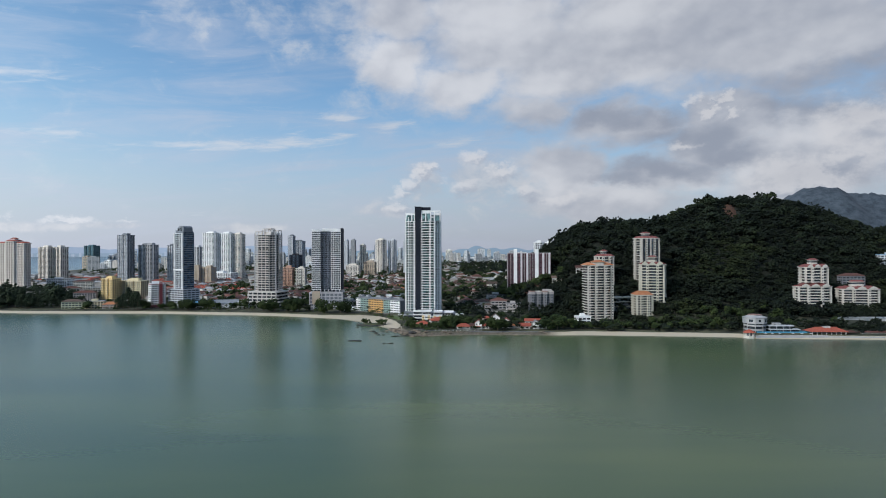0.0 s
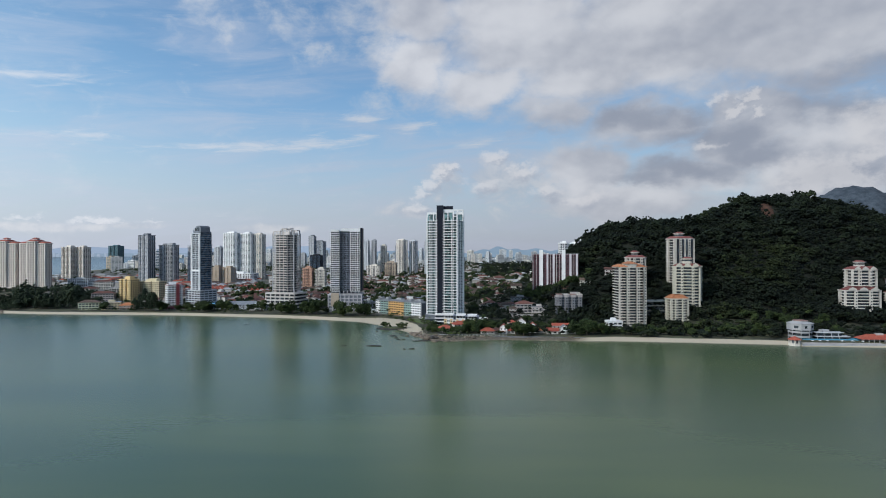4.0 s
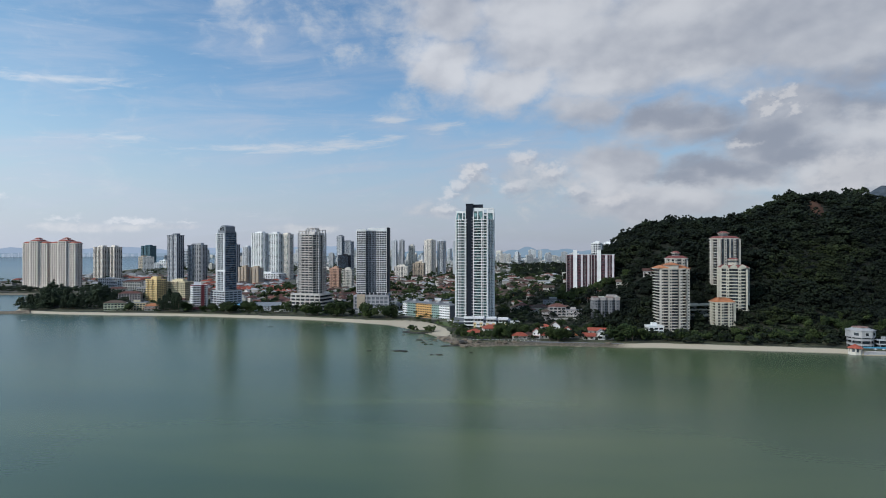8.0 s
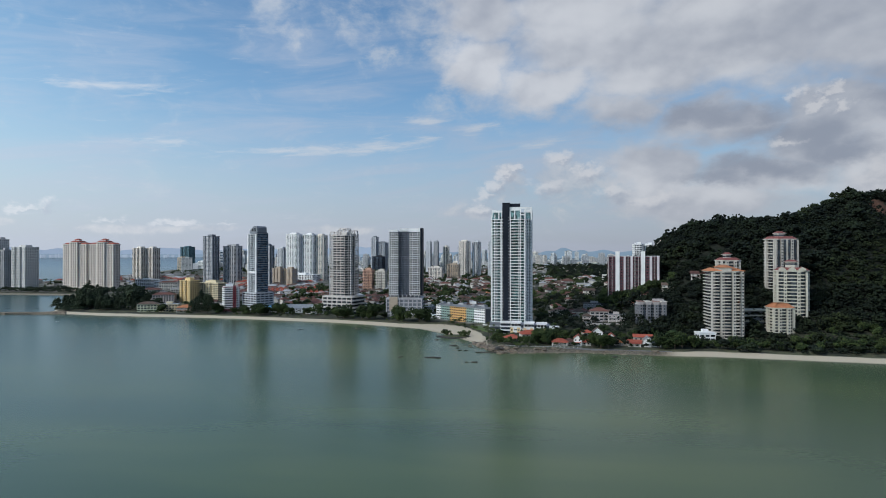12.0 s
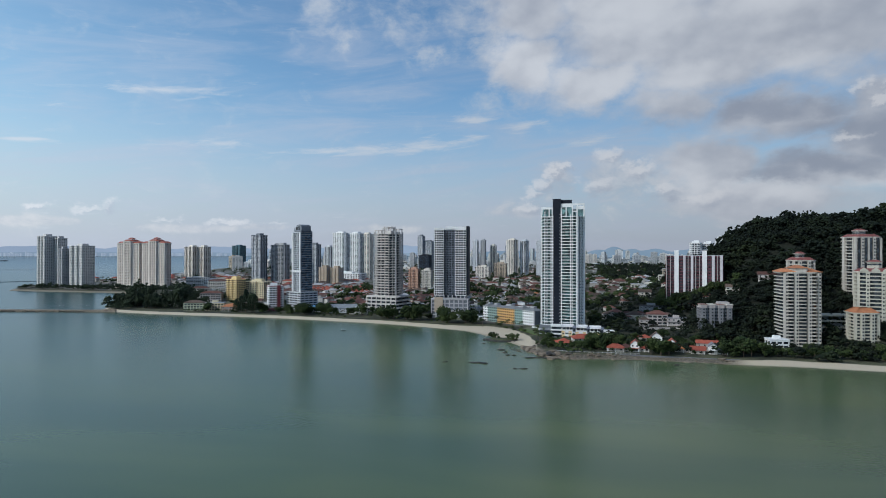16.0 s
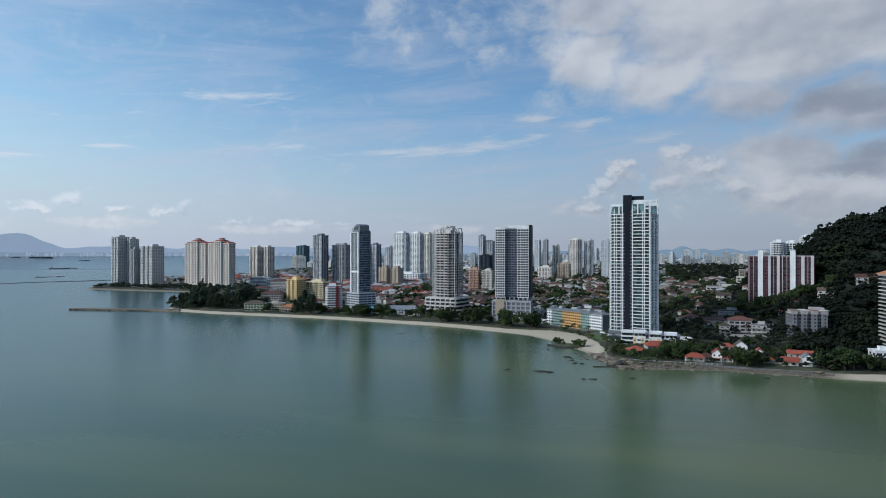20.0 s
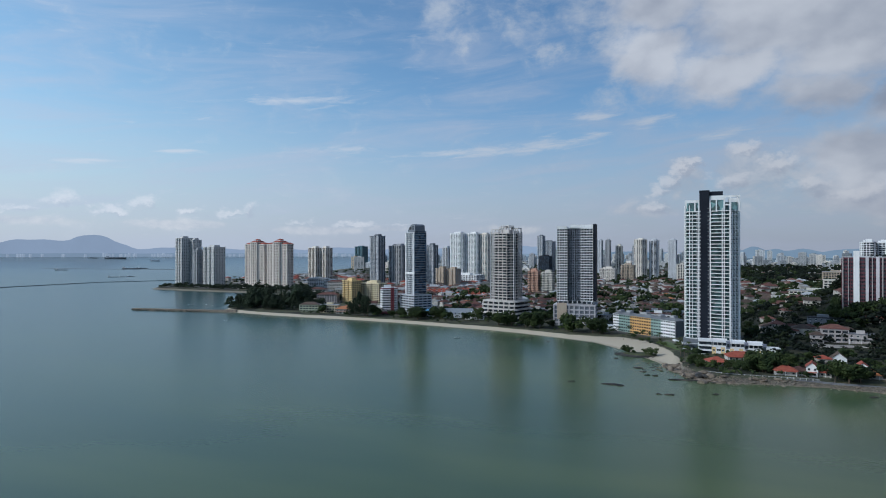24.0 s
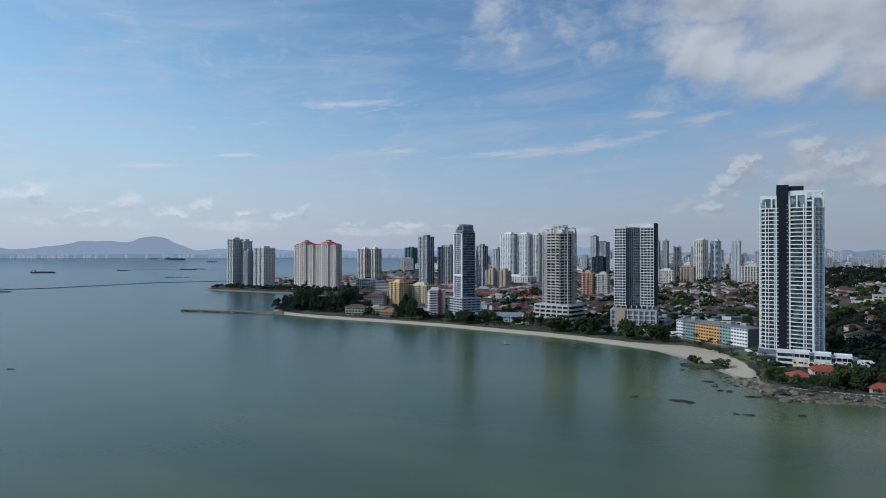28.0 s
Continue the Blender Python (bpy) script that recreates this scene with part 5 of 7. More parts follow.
def city_mass(name, count, seed, label, az0, az1, r0, r1, tall=1.0):
    """The farthest city blocks, too many and too small to pick apart: boxes with floor bands and roof rooms."""
    gen = random.Random(seed)
    s = Shape()
    for _ in range(count):
        a, r = radians(gen.uniform(az0, az1)), gen.uniform(r0, r1)
        x, y = math.sin(a) * r, math.cos(a) * r
        if distance_to_coast(np.array([x]), np.array([y]))[0] < 60 or (a > -0.05 and r < 3500):
            continue
        w, d, h = gen.uniform(14, 44), gen.uniform(12, 24), gen.choice((12, 16, 22, 30, 45, 60)) * gen.uniform(0.8, 1.2) * tall
        mi, t = gen.choice((0, 1, 1, 2, 3)), radians(gen.uniform(-25, 25))
        c, sn = math.cos(t), math.sin(t)
        i = len(s.v)
        s.box(-w / 2, -d / 2, 0, w / 2, d / 2, h, 4)
        z = 2.0
        while z < h:
            s.box(-w / 2 - 0.6, -d / 2 - 0.6, z, w / 2 + 0.6, d / 2 + 0.6, z + 2.6, mi)
            z += 4.4
        for j in range(4):
            px = -w / 2 + w * j / 3
            s.box(px - 1.2, -d / 2 - 0.9, 0, px + 1.2, -d / 2, h, mi)
        s.box(-w * 0.2, -d * 0.2, h, w * 0.2, d * 0.3, h + 4, mi)
        s.v[i:] = [(x + px * c - py * sn, y + px * sn + py * c, pz + 3) for px, py, pz in s.v[i:]]
    # the glazing here is lightened for haze too
    tagged(new(name, s.mesh(name, PALE, STONE_GREY, IVORY, GREY, PALE_HAZED_GLASS)), label, "city blocks", "", "stuff")


city_mass("ridge_city", 150, 79, "pale blocks of the far city below the hills", -3, 16, 3500, 4600, 1.25)
city_mass("far_city", 330, 77, "pale crowded blocks of the far city", -34, 25, 2600, 4600)

# ---- trees ----
OCT = np.array([(1, 0, 0), (0, 1, 0), (-1, 0, 0), (0, -1, 0), (0, 0, 1), (0, 0, -1)], float)
OCT_F = np.array([(0, 1, 4), (1, 2, 4), (2, 3, 4), (3, 0, 4), (1, 0, 5), (2, 1, 5), (3, 2, 5), (0, 3, 5)])


def clumps(gen, centres, sizes):
    """Leaf clumps as ragged octahedra: vertices and triangles for arrays of centres and sizes."""
    n = len(centres)
    v = OCT[None] * sizes[:, None, None] * gen.uniform(0.55, 1.35, (n, 6, 3))
    ang = gen.uniform(0, 6.28, n)
    c, s = np.cos(ang)[:, None], np.sin(ang)[:, None]
    tilt = gen.uniform(-0.6, 0.6, n)[:, None]
    x, y, z = v[..., 0], v[..., 1], v[..., 2] * 0.75
    x, z = x + z * tilt, z - x * tilt
    v = np.stack([x * c - y * s, x * s + y * c, z], -1) + centres[:, None]
    f = OCT_F[None] + (np.arange(n) * 6)[:, None, None]
    return v.reshape(-1, 3), f.reshape(-1, 3)


def tri_mesh(name, v, f, mat):
    me = bpy.data.meshes.new(name)
    me.vertices.add(len(v))
    me.vertices.foreach_set("co", np.ascontiguousarray(v, np.float32).ravel())
    me.loops.add(f.size)
    me.loops.foreach_set("vertex_index", np.ascontiguousarray(f, np.int32).ravel())
    me.polygons.add(len(f))
    me.polygons.foreach_set("loop_start", np.arange(0, f.size, 3, dtype=np.int32))
    me.materials.append(mat)
    me.update(calc_edges=True)
    return me


def crown_points(gen, n, radius, height, base, lobes=6):
    """Points through several lobes, denser at their skins."""
    cs = np.stack([gen.normal(0, radius * 0.42, lobes), gen.normal(0, radius * 0.42, lobes), base + height * gen.uniform(0.25, 0.85, lobes)], 1)
    rs = radius * gen.uniform(0.40, 0.68, lobes)
    which = gen.integers(0, lobes, n)
    d = gen.normal(0, 1, (n, 3))
    d /= np.linalg.norm(d, axis=1)[:, None]
    p = cs[which] + d * (rs[which] * gen.uniform(0.55, 1.05, n))[:, None] * np.array((1, 1, 0.75))
    return p


def trunk(h, r, limbs, gen):
    s = Shape()
    ring = lambda c, rad: [(c[0] + rad * math.cos(a * 1.0472), c[1] + rad * math.sin(a * 1.0472)) for a in range(6)]
    s.prism(ring((0, 0), r), -0.6, h * 0.55, 0, ring((0.1, 0.1), r * 0.6))
    for i in range(limbs):
        a = 6.28 * i / limbs + gen.uniform(-0.4, 0.4)
        e = (math.cos(a) * h * 0.28, math.sin(a) * h * 0.28)
        s.prism(ring((0.1, 0.1), r * 0.45), h * 0.42, h * 0.78, 0, ring(e, r * 0.15))
    return s.mesh("trunk", BARK)


def make_tree(seed, kind):
    gen = np.random.default_rng(seed)
    if kind == "broad":
        pts = crown_points(gen, 430, 5.0, 9.0, 0.6, 9)
        v, f = clumps(gen, pts, gen.uniform(0.45, 1.0, len(pts)))
        mat, h, r = LEAF, 9.0, 0.35
    elif kind == "casuarina":
        n = 240
        u = gen.uniform(0, 1, n) ** 0.8
        a = gen.uniform(0, 6.28, n)
        rad = (1 - u) ** 0.55 * 3.2 * (1 + 0.35 * np.sin(3 * a + 7 * u)) + 0.5
        q = np.sqrt(gen.uniform(0.1, 1, n))
        pts = np.stack([np.cos(a) * rad * q, np.sin(a) * rad * q, 2.0 + u * 11.5], 1)
        v, f = clumps(gen, pts, gen.uniform(0.4, 0.85, n))
        mat, h, r = LEAF_DARK, 15.0, 0.3
    else:
        v, f = [], []
        for i in range(13):
            a = 6.28 * i / 13 + gen.uniform(-0.2, 0.2)
            rise, reach = gen.uniform(0.2, 1.6), gen.uniform(2.6, 3.6)
            prev = None
            for j in range(6):
                u = j / 5
                c = np.array((math.cos(a) * reach * u, math.sin(a) * reach * u, 8 + rise * u * 1.6 - 2.6 * u * u))
                wd = 0.5 * math.sin(0.35 + 2.6 * u) + 0.05
                side = np.array((-math.sin(a), math.cos(a), 0)) * wd
                cur = (c - side - (0, 0, 0.25), c, c + side - (0, 0, 0.25))
                if prev is not None:
                    k = len(v)
                    v += [*prev, *cur]
                    f += [(k, k + 1, k + 4), (k, k + 4, k + 3), (k + 1, k + 2, k + 5), (k + 1, k + 5, k + 4)]
                prev = cur
        v, f = np.array(v), np.array(f)
        mat, h, r = LEAF, 14.5, 0.22
    label = {"broad": "dark green broad-leaved tree with an uneven crown", "casuarina": "tall dark feathery casuarina tree", "palm": "coconut palm with arching fronds"}[kind]
    root = thing("tree" if kind != "palm" else "palm_tree", (0, 0, -200), 0, label, "tree", "trees of the shore and town")
    gen2 = np.random.default_rng(seed + 1)
    if kind == "palm":
        part("trunk", trunk(h, r, 0, gen2), root)
    else:
        part("trunk", trunk(h, r, 4 if kind == "broad" else 0, gen2), root)
    part("crown", tri_mesh("crown", v, f, mat), root)
    return root


MASTERS = {"broad": [make_tree(s, "broad") for s in (11, 12, 13, 14, 15)], "casuarina": [make_tree(s, "casuarina") for s in (21, 22, 23)], "palm": [make_tree(s, "palm") for s in (31, 32)]}
TAKEN = []      # x, y, radius of what stands on the ground
for ob in list(scene.objects):
    if ob.parent is None and ob.type == "EMPTY" and ob.get("category", "") not in ("tree", ""):
        TAKEN.append((ob.location.x, ob.location.y, 24 if "tower" in ob.name or "slab" in ob.name else 18))
USED = set()


def plant(kind, x, y, size, gen):
    """A tree on the ground; the first of each master moves, the rest are copies."""
    i = gen.randrange(len(MASTERS[kind]))
    m = Matrix.LocRotScale((x, y, ground_z(x, y) - 0.1), Euler((0, 0, gen.uniform(0, 6.28))), (size * gen.uniform(0.85, 1.15), size * gen.uniform(0.85, 1.15), size * gen.uniform(0.85, 1.2)))
    if (kind, i) not in USED:
        USED.add((kind, i))
        MASTERS[kind][i].matrix_basis = Matrix.Translation(m.translation)
    else:
        copy_thing(MASTERS[kind][i], m)


def free(x, y, r):
    return all((x - a) ** 2 + (y - b) ** 2 > (r + c) ** 2 for a, b, c in TAKEN)



# ---- low buildings ----
PANE = Shape().box(-0.6, -0.06, 0, 0.6, 0.1, 1.3, 0).box(-0.72, -0.10, -0.14, 0.72, 0.02, -0.02, 1).box(-0.72, -0.10, 1.3, 0.72, 0.02, 1.42, 1).mesh("window", GLASS, WHITE)


def house_parts(root, w, d, floors, wall, roof_mat, roof="hip", over=0.8, rise=None, front=None):
    h = floors * 3.0
    part("wall", Shape().box(-w / 2, -d / 2, -1.5, w / 2, d / 2, h).mesh("wall", wall), root)
    rise = min(w, d) * 0.28 if rise is None else rise
    if roof == "hip":
        part("roof", Shape().hip(-w / 2, -d / 2, w / 2, d / 2, h, h + rise, over=over).mesh("roof", roof_mat), root)
    elif roof == "gable":
        a, b = w / 2 + over, d / 2 + over
        s = Shape()
        s.face(((-a, -b, h), (a, -b, h), (a, 0, h + rise), (-a, 0, h + rise))).face(((a, b, h), (-a, b, h), (-a, 0, h + rise), (a, 0, h + rise)))
        s.face(((-a, -b, h), (-a, 0, h + rise), (-a, b, h))).face(((a, -b, h), (a, b, h), (a, 0, h + rise))).face(((-a, b, h), (a, b, h), (a, -b, h), (-a, -b, h)))
        part("roof", s.mesh("roof", roof_mat), root)
    elif roof == "cross":
        # the gable end faces the sea
        a, b, r = w / 2 + 0.5, d / 2 + 0.6, w * 0.42
        t = Shape()
        t.v += [(x, y, z) for y in (-0.1, 0.1) for x, z in ((-w / 2, 0), (w / 2, 0), (0, r))]
        t.f += [(0, 1, 2), (5, 4, 3), (0, 3, 4, 1), (1, 4, 5, 2), (2, 5, 3, 0)]
        t.m += [0] * 5
        tri = t.mesh("gable", wall)
        for y in (-d / 2 + 0.1, d / 2 - 0.1):
            part("gable", tri, root, (0, y, h))
        s = Shape()
        s.v += [(x, y, z + k) for k in (0, 0.25) for y in (-b, b) for x, z in ((-a, h - 0.3), (0, h + r), (a, h - 0.3))]
        s.f += [(0, 1, 4, 3), (1, 2, 5, 4), (6, 9, 10, 7), (7, 10, 11, 8), (0, 6, 7, 1), (1, 7, 8, 2), (3, 4, 10, 9), (4, 5, 11, 10), (0, 3, 9, 6), (2, 8, 11, 5)]
        s.m += [0] * 10
        part("roof", s.mesh("roof", roof_mat), root)
    else:
        part("roof", Shape().box(-w / 2 - 0.5, -d / 2 - 0.5, h, w / 2 + 0.5, d / 2 + 0.5, h + 0.4).mesh("roof", roof_mat), root)
        part("roof_room", Shape().box(-w * 0.2, -d * 0.2, h + 0.4, w * 0.15, d * 0.25, h + 2.6).mesh("roof_room", wall), root)
    n = max(1, round(w / 4.0)) if front is None else front
    for f in range(floors):
        for i in range(n):
            part("window", PANE, root, (-w / 2 + (i + 0.5) * w / n, -d / 2 - 0.01, f * 3.0 + 0.9))
    if front is None and w < 20:
        # veranda along the front
        part("veranda_roof", Shape().box(-w / 2 + 0.3, -d / 2 - 1.8, 2.7, w / 2 - 0.3, -d / 2, 2.95).mesh("veranda_roof", roof_mat), root)
        for px in (-w / 2 + 0.6, 0, w / 2 - 0.6):
            part("veranda_post", VERANDA_POST, root, (px, -d / 2 - 1.6, 0))
    return h


VERANDA_POST = Shape().box(-0.12, -0.12, -1.5, 0.12, 0.12, 2.7).mesh("veranda_post", WHITE)
HOUSE_KINDS = []
rng = random.Random(19)
for w, d, fl, wall, rm, rf, lab in ((12, 10, 2, HOUSE_WALL, TILE, "hip", "white two-storey house with a red tiled roof"), (10, 12, 1, HOUSE_WALL, TILE, "gable", "low white house with a red tiled gable"),
                                    (14, 11, 2, HOUSE_WALL, BROWN_TILE, "hip", "pale house with a weathered brown roof"), (11, 9, 1, HOUSE_WALL, ORANGE_TILE, "hip", "bungalow with a faded orange tiled roof"),
                                    (16, 10, 2, HOUSE_WALL, GREY, "flat", "white flat-roofed villa with a roof room"), (20, 9, 2, HOUSE_WALL, TILE, "gable", "row of terraced houses under one red roof"), (13, 11, 2, CREAM, BROWN_TILE, "gable", "cream house with dark tiled gable")):
    root = thing("house", (0, 0, -300), 0, lab, "house", "houses of the town")
    house_parts(root, w, d, fl, wall, rm, rf, front=2)
    HOUSE_KINDS.append(root)
HOUSE_USED = set()


def settle(kind, x, y, turn, size=1.0):
    m = Matrix.LocRotScale((x, y, ground_z(x, y)), Euler((0, 0, radians(turn))), (size, size, size))
    if kind not in HOUSE_USED:
        HOUSE_USED.add(kind)
        HOUSE_KINDS[kind].matrix_basis = Matrix.Translation(m.translation)
    else:
        copy_thing(HOUSE_KINDS[kind], m)
    TAKEN.append((x, y, 7 * size))


def settle_zone(count, x0, y0, x1, y1, kinds, inland=45, size=(0.8, 1.15), gap=3):
    done = 0
    for _ in range(count * 8):
        if done >= count:
            break
        x, y = rng.uniform(x0, x1), rng.uniform(y0, y1)
        if distance_to_coast(np.array([x]), np.array([y]))[0] < inland or not free(x, y, gap):
            continue
        settle(rng.choice(kinds), x, y, rng.choice((12, 12, 102, -20, 60)) + rng.uniform(-10, 10), rng.uniform(*size))
        done += 1


# the point: hotel, terraces, villas with red roofs
def hotel():
    root = thing("hotel", (-111, 791, 4), -40.3, "curved beach hotel in white, sea green and orange render", "hotel")
    at = 0.0
    for length, wall, lab in ((8, WHITE, "white end wing"), (15, SEAGREEN, "sea-green wing"), (26.5, ORANGE, "orange wing"), (12, SEAGREEN, "sea-green wing"), (16.5, WHITE, "white wing with rows of windows")):
        h = 6
        wing = part("wing", Shape().box(0, 0.6, -2, length - 0.1, 15, h * 2.75).mesh("wing", wall), root, (at, 0, 0), label=lab)
        bays = max(2, round(length / 2.8))
        step = length / bays
        pane = Shape().box(step * 0.18, 0.35, 0, step * 0.82, 0.7, 1.25).mesh("window", GLASS)
        rib = Shape().box(0, 0.1, 0, length - 0.1, 0.65, 0.3).mesh("balcony_rail", wall)
        for f in range(h):
            for b in range(bays):
                part("window", pane, wing, (b * step, 0.2, f * 2.75 + 0.95))
            part("balcony_rail", rib, wing, (0, 0, f * 2.75 + 2.5))
        s = Shape().hip(0, 0.4, length - 0.1, 15, 0, 2.6, over=0.5)
        part("roof", s.mesh("roof", SLATE_METAL), wing, (0, 0, h * 2.75))
        part("roof_plant", Shape().box(length * 0.3, 6, 0, length * 0.6, 11, 3.0).mesh("roof_plant", GREY), wing, (0, 0, h * 2.75 + 0.7))
        at += length
    # shade on the end away from the sun is painted as dark grey
    part("end_wall", Shape().box(0, 0.4, -2, 0.5, 15.2, 16.6).mesh("end_wall", DIM), root, (at, 0, 0), label="end wall in dark grey for the side turned from the sun")
    TAKEN.extend([(-98, 790, 14), (-82, 773, 14), (-66, 757, 14), (-50, 740, 14)])


SLATE_METAL = material("grey_sloped_roof_sheet", (0.14, 0.15, 0.16), (0.22, 0.23, 0.24), 0.6, 0.3, 14, 0.1)
SEAGREEN = material("sea_green_render", (0.20, 0.30, 0.28), (0.27, 0.38, 0.35), 0.7, 0.12, 14, 0.1, streaks=0.3)
hotel()


def terrace_villas():
    """Stepped white and yellow villas at the tower's foot."""
    for i, x in enumerate((-16.5, -4.5, 7.0)):
        y, z = 666 - i * 1.0, 5.5 - i * 0.35
        root = thing("terrace_villa", (x, y, z), 0, "white stepped villa with yellow panels and dark windows", "villa", "villas at the tower's foot")
        part("lower_storey", Shape().box(-5.9, -6, -4, 5.9, 6, 6.6).mesh("lower_storey", WHITE), root)
        part("upper_room", Shape().box(-5.0, -3.6, 6.6, 4.4, 6, 9.4).mesh("upper_room", GLASS), root)
        for px in (-4.9, -2.0, 0.9):
            part("mullion", Shape().box(-0.2, -0.25, 6.6, 0.2, 0.1, 9.4).mesh("mullion", CREAM), root, (px, -3.7, 0))
        part("roof", Shape().box(-5.7, -5.4, 9.4, 4.4, 6.3, 10.2).box(-5.7, -5.4, 10.2, -5.2, 6.3, 10.9).box(-5.7, 5.8, 10.2, 4.4, 6.3, 11.0).mesh("roof", WHITE), root)
        part("dark_bay", Shape().box(3.6, -6.3, 5.2, 6.1, -1.0, 10.0).box(3.4, -6.5, 10.0, 6.3, -0.8, 10.3).mesh("dark_bay", BLUE_GREY), root, label="blue-grey clad bay")
        part("bay_window", Shape().box(3.9, -6.36, 6.2, 5.8, -6.2, 8.8).mesh("bay_window", GLASS), root)
        for px in (-4.6, 1.4):
            part("side_panel", Shape().box(-1.3, -0.15, 0, 1.3, 0.1, 5.6).mesh("side_panel", YELLOW), root, (px, -6.0, 0.4), label="yellow wall panel")
        for wx, wz in ((-2.0, 3.4), (-0.6, 3.4), (4.8, 3.0), (-4.6, 3.2), (1.4, 3.2), (-2.0, 0.2), (4.8, 0.0)):
            part("window", PANE, root, (wx, -6.16, wz))
        part("balcony_rail", Shape().box(-5.9, -6.2, 6.6, 3.4, -6.0, 7.4).mesh("balcony_rail", WHITE), root)
        TAKEN.append((x, y, 9))
    side = thing("terrace_villa", (-27, 666, 5.5), 0, "white block of stacked balconies beside the stepped villas", "villa", "villas at the tower's foot")
    part("body", Shape().box(-4.2, -4, -4, 4.2, 6, 10).mesh("body", GLASS), side)
    for f in range(4):
        part("balcony", Shape().box(-4.8, -6, 0, 4.6, 6.2, 1.1).mesh("balcony", WHITE), side, (0, 0, -0.6 + f * 3.4))
    end = thing("terrace_villa", (17.5, 663, 4.5), 0, "low white and yellow end villa with square windows", "villa", "villas at the tower's foot")
    part("body", Shape().box(-4.6, -6, -4, 4.2, 6, 8.2).mesh("body", WHITE), end)
    part("side_panel", Shape().box(1.6, -6.2, -2, 4.3, -5.9, 8.0).mesh("side_panel", YELLOW), end, label="yellow wall panel")
    part("parapet", Shape().box(-4.8, -6.2, 8.2, 4.4, -5.8, 8.9).mesh("parapet", WHITE), end)
    for wx, wz in ((-3, 4.6), (-0.6, 4.6), (-3, 1.0), (2.9, 4.4)):
        part("window", PANE, end, (wx, -6.22, wz))
    TAKEN.extend([(-27, 666, 8), (17.5, 663, 8)])


